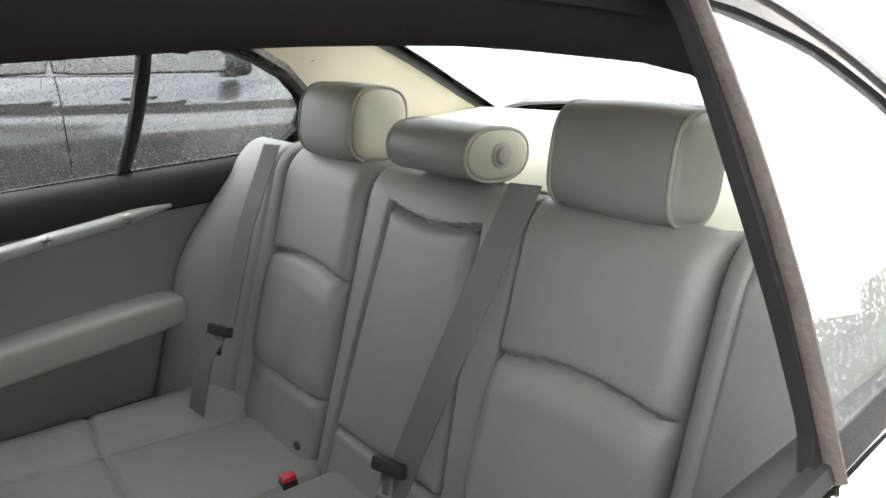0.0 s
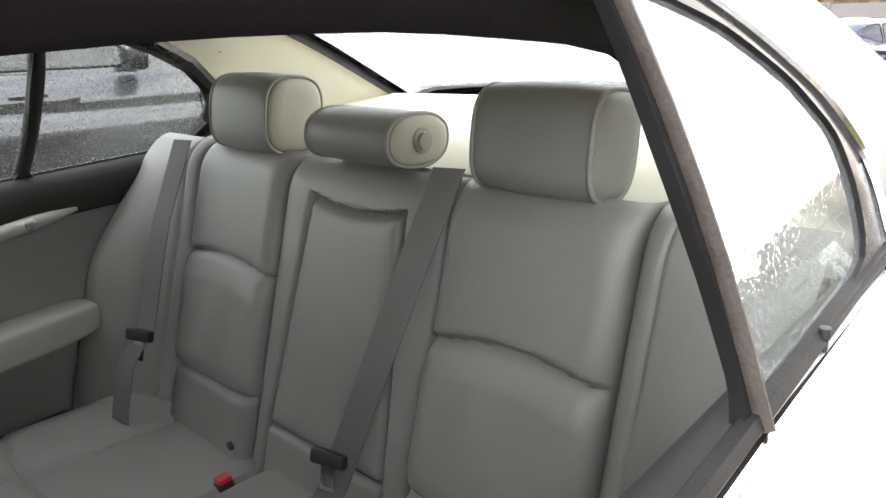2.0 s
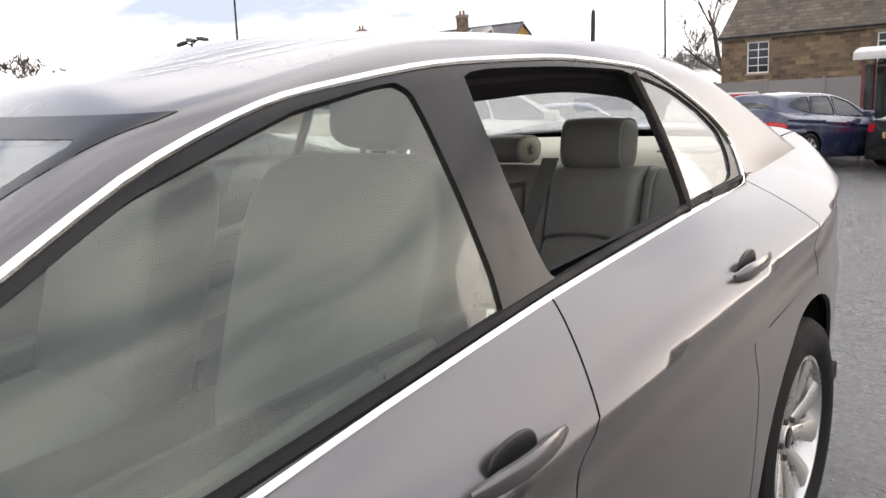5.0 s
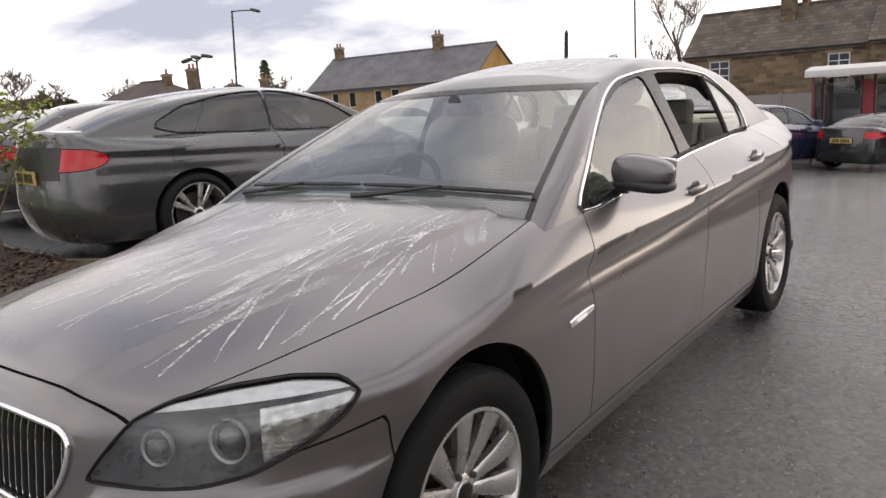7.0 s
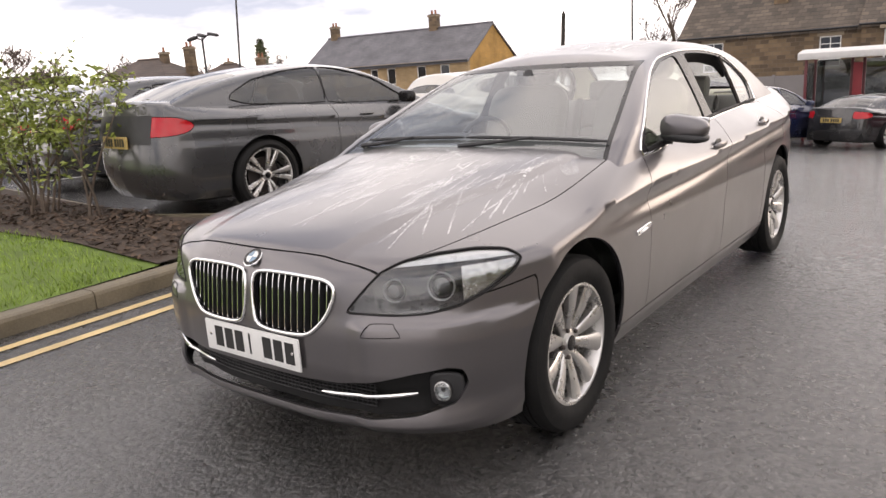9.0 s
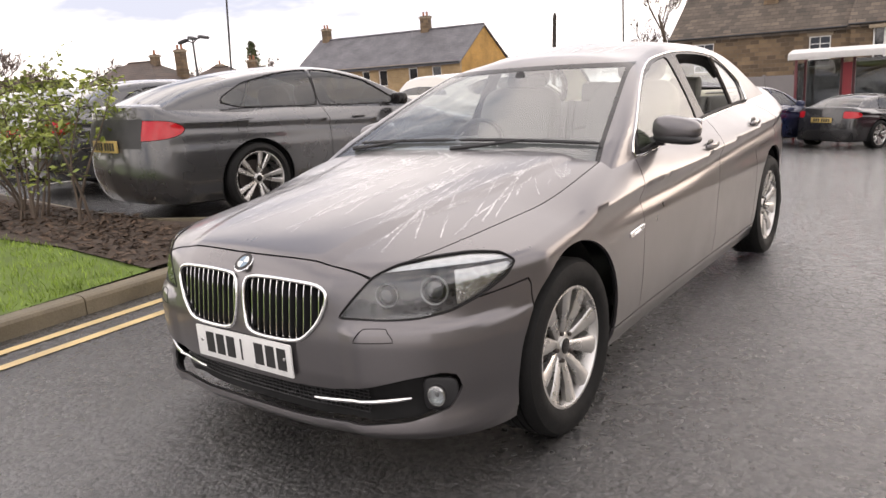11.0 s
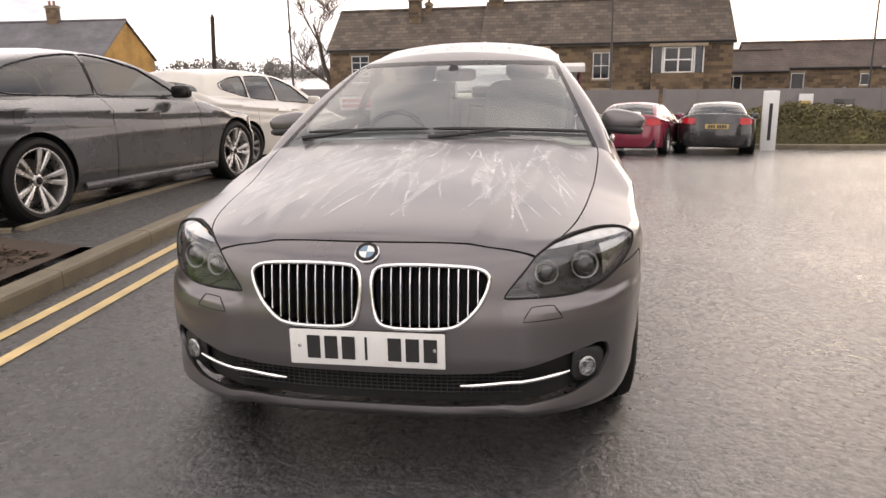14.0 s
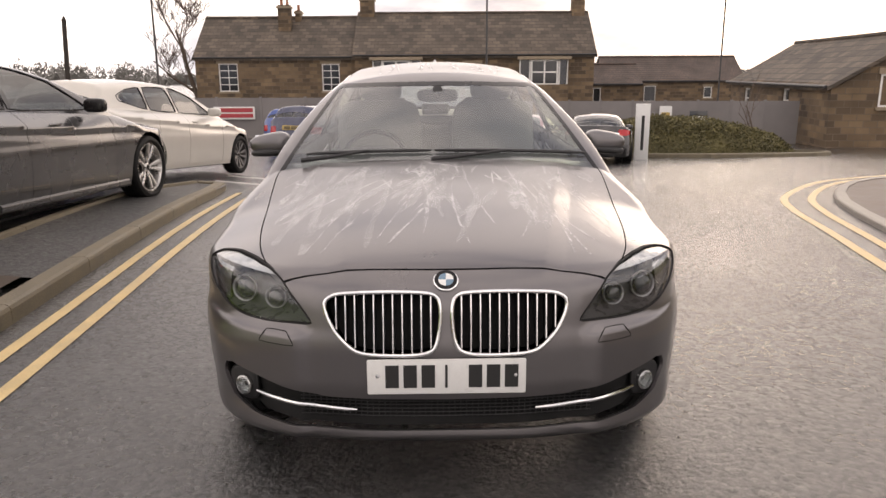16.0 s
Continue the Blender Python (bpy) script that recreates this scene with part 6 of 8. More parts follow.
        if kind == "coupe":
            fl = ring2([2.98, 0.80, 2.98, 0.91, 3.16, 0.905, 3.16, 0.80], 3, 0.12)
            pts = surf_x(body, fl[:, 0] * L / 2.968, fl[:, 1] * k["tall"])
            if sx < 0:
                part("fuel_flap", tube_bm([(sx * (x - 0.001), y, z) for x, y, z in pts], 0.003, 4, closed=True), SEAL, car)
            ys = np.linspace(0.45, 2.35, 12)
            xs = surf_x(body, ys, np.full(12, 0.235))[:, 0]
            part("side_skirt", tube_bm([(sx * (x + 0.01), y, 0.235) for x, y in zip(xs, ys)], 0.035, 8, flat=0.7), paint, car)
        for ya in (0.0, L):
            bm = bmesh.new()
            rr = R + 0.052
            rows_ = [[bm.verts.new((sx * xx, ya + rr * math.cos(q), R + rr * math.sin(q))) for q in np.linspace(-0.4, math.pi + 0.4, 17)] for xx in (0.45 * W, 0.865 * W)]
            for j in range(16):
                bm.faces.new((rows_[0][j], rows_[0][j + 1], rows_[1][j + 1], rows_[1][j]))
            part("arch_liner", bm, DARK, car)
    end = march(body, np.array([[0, L, 0.72 * k["tall"]]]), np.array([[0, 1.0, 0]]))[0]
    if plate:
        zp = 0.72 * k["tall"] if kind != "hatch" else 0.80
        pl = part("number_plate", box_bm(-0.26, 0.26, end[1] - 0.004, end[1] + 0.012, zp - 0.055, zp + 0.055, bevel=0.004), PLATE_YELLOW, car, "yellow rear number plate with dark bars")
        for i in range(7):
            x = -0.19 + 0.056 * i + (0.03 if i > 3 else 0)
            part("bar", box_bm(x - 0.02, x + 0.02, end[1] + 0.011, end[1] + 0.014, zp - 0.036, zp + 0.036), INK, pl)
    for x in (-0.55, 0.55):
        part("exhaust", tube_bm([(x * W, L + 0.5, 0.27), (x * W, end[1] - 0.14, 0.27)], 0.035, 12), CHROME, car)
    part("diffuser", box_bm(-0.60 * W, 0.60 * W, end[1] - 0.32, end[1] - 0.17, 0.20, 0.34, bevel=0.03), BLACK, car)
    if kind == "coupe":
        # black sheet between the tail lamps: the body paint's shade put into colour
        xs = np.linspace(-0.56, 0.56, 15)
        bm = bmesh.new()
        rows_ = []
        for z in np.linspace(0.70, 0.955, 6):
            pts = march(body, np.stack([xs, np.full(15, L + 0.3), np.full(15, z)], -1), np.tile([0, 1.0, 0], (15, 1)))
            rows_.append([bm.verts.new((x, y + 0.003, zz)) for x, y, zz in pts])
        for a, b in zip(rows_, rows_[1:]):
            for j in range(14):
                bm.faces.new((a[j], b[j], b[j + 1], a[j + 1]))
        part("boot_panel", bm, BLACK, car, "shade painted black on the boot round the plate")
    w0 = wheel(R, 0.235, k["wheel"][1], k["spokes"], True, alloy, spread=0.30 if kind == "coupe" else 0.42, fat=0.72 if kind == "coupe" else 0.9)
    for i, (x, y) in enumerate(((0.80 * W, 0.0), (-0.80 * W, 0.0), (0.80 * W, L), (-0.80 * W, L))):
        place_wheel(w0 if i == 0 else copy_thing(w0, Matrix()), car, x, y, R)
    return car


def parking_pose(x, y, heading, base=2.8, at="front"):
    """Where a car stands: its front axle (or tail) over (x, y), nose turned clockwise from +y by heading degrees, tilted with the ground."""
    h = radians(heading)
    hx, hy = math.sin(h), math.cos(h)
    if at == "tail":
        x, y = x + hx * (base + 0.95), y + hy * (base + 0.95)
    z0, z1 = ground_z(x, y), ground_z(x - hx * base, y - hy * base)
    tilt = math.degrees(math.atan2(z1 - z0, base))
    return pose(x, y, z0 + 0.003) @ pose(0, 0, 0, 0, 0, 180 - heading) @ pose(0, 0, 0, tilt)


GREY_PAINT = car_paint("dark_grey_metallic_paint", (0.078, 0.078, 0.080), 0.6, 0.28, 0.0, 0.0)
WHITE_CAR = car_paint("white_paint", (0.58, 0.55, 0.49), 0.0, 0.35, 0.0, 0.08)
BLUE_CAR = car_paint("blue_metallic_paint", (0.035, 0.075, 0.26), 0.4, 0.3, 0.0, 0.1)
NAVY_CAR = car_paint("navy_paint", (0.016, 0.023, 0.066), 0.3, 0.3, 0.0, 0.1)
BLACK_CAR = car_paint("black_paint", (0.012, 0.012, 0.013), 0.1, 0.25, 0.0, 0.08)
RED_CAR = car_paint("red_paint", (0.21, 0.010, 0.035), 0.1, 0.3, 0.0, 0.05)
SILVER_CAR = car_paint("silver_paint", (0.42, 0.43, 0.44), 0.6, 0.33, 0.0, 0.1)
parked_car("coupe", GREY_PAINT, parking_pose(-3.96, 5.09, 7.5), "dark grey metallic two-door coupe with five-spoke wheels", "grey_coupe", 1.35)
parked_car("hatch", WHITE_CAR, parking_pose(-4.10, 9.66, 11.0, 2.69), "white five-door hatchback beside the kerb", "white_hatchback", 1.1, alloy=DARK_ALLOY)
parked_car("hatch", BLUE_CAR, parking_pose(-4.55, 19.0, 24, 2.69, "tail"), "blue metallic hatchback with red tail lamps", "blue_hatchback", 1.0)
parked_car("hatch", NAVY_CAR, parking_pose(-3.5, 15.2, 20, 2.69, "tail"), "navy blue hatchback beside the black roadster", "navy_hatchback", 1.0)
parked_car("hatch", NAVY_CAR, parking_pose(-9.2, 22.5, 62, 2.69), "dark navy hatchback before the fence", "dark_hatchback", 0.8)
parked_car("roadster", BLACK_CAR, parking_pose(-1.15, 16.6, 26, 2.5, "tail"), "black two-seat roadster with yellow rear plate", "black_roadster", 0.9)
parked_car("roadster", RED_CAR, parking_pose(1.95, 14.6, 16, 2.5, "tail"), "red two-seat coupe with yellow rear plate", "red_coupe", 0.9)
parked_car("roadster", BLACK_CAR, parking_pose(4.1, 15.0, 10, 2.5, "tail"), "black convertible with its hood up", "black_convertible", 0.9)
parked_car("saloon", GREY_PAINT, parking_pose(-7.2, 5.9, 10), "dark grey saloon parked beside the coupe", "dark_saloon", 1.0)
parked_car("hatch", SILVER_CAR, parking_pose(-10.0, 6.3, 10, 2.69), "silver hatchback in the row of parked cars", "silver_hatchback", 0.8)
parked_car("saloon", NAVY_CAR, parking_pose(-12.8, 6.8, 10), "dark blue saloon in the row of parked cars", "blue_saloon", 0.7)
parked_car("hatch", WHITE_CAR, parking_pose(-16.6, 9.5, 8, 2.69), "white hatchback far along the row", "far_white_hatchback", 0.7)

# ---- kerbs, lines, beds ----
def smooth_line(pts, n=8):
    p = [Vector((x, y, 0)) for x, y in pts]
    out = []
    for i in range(len(p) - 1):
        a, b, c, d = p[max(i - 1, 0)], p[i], p[i + 1], p[min(i + 2, len(p) - 1)]
        for j in range(n):
            s = j / n
            out.append(b * (1 + 2 * s) * (1 - s) ** 2 + (c - a) * 0.5 * s * (1 - s) ** 2 + c * s * s * (3 - 2 * s) + (d - b) * 0.5 * s * s * (s - 1))
    return out + [p[-1]]


def ribbon(name, pts, w, material, lift, label, category):
    line = smooth_line(pts)
    bm = bmesh.new()
    rows = []
    for i, p in enumerate(line):
        t = (line[min(i + 1, len(line) - 1)] - line[max(i - 1, 0)]).normalized()
        u = Vector((t.y, -t.x, 0)) * w / 2
        j = 0.006 * noise.noise(p * 3.0)
        rows.append([bm.verts.new((p + u * k * (1 + 4 * j)).to_tuple()[:2] + (ground_z(p.x, p.y) + lift,)) for k in (-1, 0, 1)])
    for a, b in zip(rows, rows[1:]):
        for j in range(2):
            bm.faces.new((a[j], a[j + 1], b[j + 1], b[j]))
    return tagged(part(name, bm, material), label, category, kind="structure")


LEFT_KERB = [(-2.20, -14.0), (-2.26, -6.0), (-2.29, -2.5), (-2.33, -0.74), (-2.38, 0.7), (-2.47, 2.5), (-2.62, 5.0), (-2.74, 6.6), (-2.92, 6.95), (-3.14, 6.8)]
ISLAND_IN = [(-3.22, 6.7), (-3.42, 5.0), (-3.38, 3.2), (-3.40, 1.60), (-3.75, 1.30), (-4.9, 1.36), (-7.1, 1.62), (-14.0, 2.5), (-24.0, 3.8)]
RIGHT_KERB = [(3.25, -12.0), (3.30, -4.0), (3.45, -0.5), (3.70, 1.6), (4.05, 3.3), (4.42, 4.6), (5.0, 5.95), (6.2, 7.8), (7.4, 8.9), (9.5, 10.0), (14.0, 11.0), (24.0, 12.0)]
ribbon("yellow_line", [(x + 0.18, y) for x, y in LEFT_KERB[:8]], 0.075, YELLOW, 0.004, "worn double yellow line by the kerb", "road marking")
ribbon("yellow_line", [(x + 0.40, y) for x, y in LEFT_KERB[:8]], 0.075, YELLOW, 0.004, "worn double yellow line by the kerb", "road marking")
off = lambda pts, d: [(x - d * (0.95 if y < 6.5 else 0.55), y + d * (0.1 if y < 4 else 0.5 if y < 6.5 else 0.83)) for x, y in pts]
ribbon("yellow_line", off(RIGHT_KERB, 0.22), 0.09, YELLOW, 0.004, "worn double yellow line round the corner", "road marking")
ribbon("yellow_line", off(RIGHT_KERB, 0.50), 0.09, YELLOW, 0.004, "worn double yellow line round the corner", "road marking")
for x, y, x2, y2 in ((-3.95, 2.2, -3.55, 7.0), (-6.55, 2.4, -6.0, 7.4), (-9.2, 2.7, -8.6, 7.7), (-3.3, 8.1, -2.3, 8.0), (-3.4, 9.2, -2.4, 9.1)):
    ribbon("bay_line", [(x, y), (x2, y2)], 0.08, WHITE_PAINT, 0.004, "worn white parking bay line", "road marking")


def filled(name, pts, lift, material, label, category, kind="structure", cut=10):
    bm = bmesh.new()
    f = bm.faces.new([bm.verts.new((p.x, p.y, 0)) for p in pts])
    bmesh.ops.triangulate(bm, faces=[f])
    bmesh.ops.subdivide_edges(bm, edges=[e for e in bm.edges if e.calc_length() > 1.2], cuts=2, use_grid_fill=False)
    bmesh.ops.triangulate(bm, faces=bm.faces)
    for v in bm.verts:
        v.co.z = ground_z(v.co.x, v.co.y) + lift
    bmesh.ops.recalc_face_normals(bm, faces=bm.faces)
    for f in bm.faces:
        if f.normal.z < 0:
            f.normal_flip()
    return tagged(part(name, bm, material, smooth=False), label, category, kind=kind)


V2 = lambda x, y: Vector((x, y, 0))
kl, ki, kr = smooth_line(LEFT_KERB), smooth_line(ISLAND_IN), smooth_line(RIGHT_KERB)
path_edge = [p for p in kl if p.y > 1.45]
filled("pavement", path_edge + [p for p in ki if p.y > 1.6 and p.x > -3.6] + [V2(-3.42, 1.42)], 0.085, ASPHALT_DARK, "narrow raised asphalt island between kerbs", "pavement")
GRASS_SOIL = mat("grass_ground", (0.10, 0.155, 0.02), 0.8, 0, 0.4, 6, 120, 0.8, 80)
SOIL = mat("bark_mulch", (0.055, 0.038, 0.026), 0.85, 0, 0.5, 14, 110, 1.0, 70)
filled("lawn", [V2(-2.42, -14), V2(-2.48, -2.5), V2(-2.52, -0.5), V2(-2.58, 0.42), V2(-3.6, 0.34), V2(-4.7, 0.25), V2(-9.0, 0.2), V2(-20, 0.6), V2(-20, -14)], 0.10, GRASS_SOIL, "short damp green lawn", "lawn")
filled("flower_bed", [V2(-2.58, 0.40), V2(-2.62, 1.45), V2(-3.42, 1.42), V2(-3.75, 1.24), V2(-4.9, 1.28), V2(-7.1, 1.54), V2(-14, 2.4), V2(-20, 3.2), V2(-20, 0.38), V2(-9.0, 0.18), V2(-4.7, 0.23), V2(-3.6, 0.32)], 0.115, SOIL, "dark bark-mulched planting bed", "bed")
PAVE = mat("brick_paving", (0.16, 0.13, 0.11), 0.6, 0, 0.3, 4, 60, 0.5, 50)
filled("pavement_corner", kr + [V2(24, -12)], 0.045, PAVE, "grey-brown paved corner behind a kerb", "pavement")


def kerb_row(line, name, label, side, h=0.115, w=0.13, length=0.9, material=None):
    """Kerb stones laid one by one along a line, their faces on it."""
    root = tagged(new(name), label, "kerb", kind="structure")
    acc, start, run = 0.0, 0, []
    for i in range(1, len(line)):
        acc += (line[i] - line[i - 1]).length
        run.append(line[i - 1])
        if acc >= length or i == len(line) - 1:
            a, b = run[0], line[i]
            t = (b - a).normalized()
            u = Vector((t.y, -t.x, 0)) * side
            bm = bmesh.new()
            za, zb = ground_z(a.x, a.y), ground_z(b.x, b.y)
            e = t * 0.004
            sec = ((0.0, -0.05), (0.0, h - 0.03), (0.008, h - 0.010), (0.03, h), (w, h), (w, -0.05))
            ra = [bm.verts.new((a + e + u * d).to_tuple()[:2] + (za + z,)) for d, z in sec]
            rb = [bm.verts.new((b - e + u * d).to_tuple()[:2] + (zb + z,)) for d, z in sec]
            for j in range(6):
                bm.faces.new((ra[j], ra[(j + 1) % 6], rb[(j + 1) % 6], rb[j]))
            bm.faces.new(ra[::-1])
            bm.faces.new(rb)
            bmesh.ops.recalc_face_normals(bm, faces=bm.faces)
            part("kerb_stone", bm, material or KERB, root, smooth=False)
            acc, run = 0.0, []
    return root


kerb_row([p for p in kl if p.y > -9], "kerb_left", "weathered mossy kerb stones along the road", -1)
kerb_row([p for p in ki if p.x > -15], "kerb_island", "weathered kerb stones round the planting bed", 1 if False else -1, 0.11, 0.10)
PALE_KERB = mat("pale_kerb_stone", (0.36, 0.33, 0.29), 0.6, 0, 0.2, 5, 90, 0.4, 60, per_object=0.08)
kerb_row([p for p in kr if -3 < p.y < 11.2], "kerb_corner", "pale concrete kerb stones round a corner", 1, 0.065, 0.13, 0.9, PALE_KERB)

# ---- buildings ----
def masonry(name, c1, c2, mortar, bw=0.45, bh=0.22, rough=0.85, roof=False, bump=0.8):
    m = bpy.data.materials.new(name)
    m.use_nodes = True
    n, l = m.node_tree.nodes, m.node_tree.links
    b = n["Principled BSDF"]
    co, sp, ad, cb = (n.new(k) for k in ("ShaderNodeTexCoord", "ShaderNodeSeparateXYZ", "ShaderNodeMath", "ShaderNodeCombineXYZ"))
    l.new(co.outputs["Object"], sp.inputs[0])
    l.new(sp.outputs["X"], ad.inputs[0])
    if roof:
        ad.inputs[1].default_value = 0.0
    else:
        l.new(sp.outputs["Y"], ad.inputs[1])
    l.new(ad.outputs[0], cb.inputs["X"])
    l.new(sp.outputs["Z"], cb.inputs["Y"])
    br = n.new("ShaderNodeTexBrick")
    br.inputs["Color1"].default_value, br.inputs["Color2"].default_value, br.inputs["Mortar"].default_value = (*c1, 1), (*c2, 1), (*mortar, 1)
    br.inputs["Scale"].default_value = 1.0
    br.inputs["Brick Width"].default_value, br.inputs["Row Height"].default_value = bw, bh
    br.inputs["Mortar Size"].default_value = 0.015
    ns = n.new("ShaderNodeTexNoise")
    ns.inputs["Scale"].default_value, ns.inputs["Detail"].default_value = 0.7, 8.0
    l.new(co.outputs["Object"], ns.inputs["Vector"])
    wob = n.new("ShaderNodeMix")
    wob.data_type = "VECTOR"
    wob.inputs["Factor"].default_value = 0.03
    l.new(cb.outputs[0], wob.inputs["A"])
    l.new(ns.outputs["Color"], wob.inputs["B"])
    l.new(wob.outputs["Result"], br.inputs["Vector"])
    mx = n.new("ShaderNodeMix")
    mx.data_type, mx.blend_type = "RGBA", "MULTIPLY"
    mx.inputs["Factor"].default_value = 0.75
    rp = n.new("ShaderNodeValToRGB")
    rp.color_ramp.elements[0].position, rp.color_ramp.elements[0].color = 0.3, (0.55, 0.53, 0.5, 1)
    rp.color_ramp.elements[1].position, rp.color_ramp.elements[1].color = 0.7, (1.2, 1.15, 1.1, 1)
    l.new(ns.outputs["Fac"], rp.inputs[0])
    l.new(br.outputs["Color"], mx.inputs["A"])
    l.new(rp.outputs[0], mx.inputs["B"])
    l.new(mx.outputs["Result"], b.inputs["Base Color"])
    b.inputs["Roughness"].default_value = rough
    bp = n.new("ShaderNodeBump")
    bp.inputs["Strength"].default_value, bp.inputs["Distance"].default_value = bump, 0.02
    l.new(br.outputs["Fac"], bp.inputs["Height"])
    bp.invert = True
    l.new(bp.outputs[0], b.inputs["Normal"])
    return m


OLD_STONE = masonry("old_gritstone", (0.22, 0.155, 0.092), (0.085, 0.062, 0.042), (0.16, 0.125, 0.09), 0.5, 0.24)
BUFF_STONE = masonry("new_buff_stone", (0.42, 0.30, 0.16), (0.34, 0.24, 0.13), (0.36, 0.28, 0.17), 0.4, 0.15)
OCHRE = masonry("ochre_gable_stone", (0.52, 0.30, 0.075), (0.45, 0.26, 0.07), (0.45, 0.28, 0.10), 0.4, 0.15)
STONE_SLATE = masonry("stone_slate", (0.145, 0.115, 0.088), (0.07, 0.058, 0.046), (0.05, 0.042, 0.035), 0.5, 0.22, 0.75, True)
GREY_SLATE = masonry("grey_slate", (0.15, 0.15, 0.165), (0.12, 0.12, 0.135), (0.08, 0.08, 0.09), 0.3, 0.16, 0.55, True)
RED_TILE = masonry("brown_tile", (0.12, 0.085, 0.07), (0.09, 0.07, 0.06), (0.05, 0.04, 0.035), 0.25, 0.16, 0.7, True)
FRAME_WHITE = mat("white_window_paint", (0.72, 0.71, 0.68), 0.45, 0, 0.08, 6, 80)
STONE_TRIM = mat("dressed_stone", (0.27, 0.215, 0.15), 0.8, 0, 0.2, 4, 60, 0.3)
DARK_PANE = mat("dark_window_glass", (0.02, 0.022, 0.025), 0.05, 0, 0.3, 3, 20, coat=0.3)


def wall_bm(x0, x1, z0, z1, y0, y1, holes):
    """A wall slab with openings that go through it."""
    bm = bmesh.new()
    xs = sorted({x0, x1, *[h[0] for h in holes], *[h[1] for h in holes]})
    zs = sorted({z0, z1, *[h[2] for h in holes], *[h[3] for h in holes]})
    for a, b in zip(xs, xs[1:]):
        for c, d in zip(zs, zs[1:]):
            mx, mz = (a + b) / 2, (c + d) / 2
            if not any(h[0] < mx < h[1] and h[2] < mz < h[3] for h in holes):
                add_box(bm, a, b, y0, y1, c, d)
    bmesh.ops.remove_doubles(bm, verts=bm.verts, dist=1e-4)
    return bm


def add_window(parent, x0, x1, z0, z1, y, bars=2, rows=2, frame_mat=None, sill=True):
    """A sash window in an opening, its frame set back 8 cm."""
    fm = frame_mat or FRAME_WHITE
    w = part("window", box_bm(x0, x1, y + 0.13, y + 0.15, z0, z1), DARK_PANE, parent, "white-framed sash window")
    t = 0.07
    for a in ((x0, x1, z0, z0 + t), (x0, x1, z1 - t, z1), (x0, x0 + t, z0 + t, z1 - t), (x1 - t, x1, z0 + t, z1 - t)):
        part("frame", box_bm(a[0], a[1], y + 0.06, y + 0.14, a[2], a[3]), fm, w, smooth=False)
    for i in range(1, bars):
        x = x0 + (x1 - x0) * i / bars
        part("glazing_bar", box_bm(x - 0.022, x + 0.022, y + 0.09, y + 0.135, z0 + t, z1 - t), fm, w, smooth=False)
    for i in range(1, rows):
        z = z0 + (z1 - z0) * i / rows
        part("glazing_bar", box_bm(x0 + t, x1 - t, y + 0.085, y + 0.137, z - 0.025, z + 0.025), fm, w, smooth=False)
    if sill:
        part("sill", box_bm(x0 - 0.08, x1 + 0.08, y - 0.05, y + 0.08, z0 - 0.12, z0 - 0.004), STONE_TRIM, w, smooth=False)
        part("lintel", box_bm(x0 - 0.12, x1 + 0.12, y - 0.012, y + 0.10, z1 + 0.004, z1 + 0.22), STONE_TRIM, w, smooth=False)
    return w


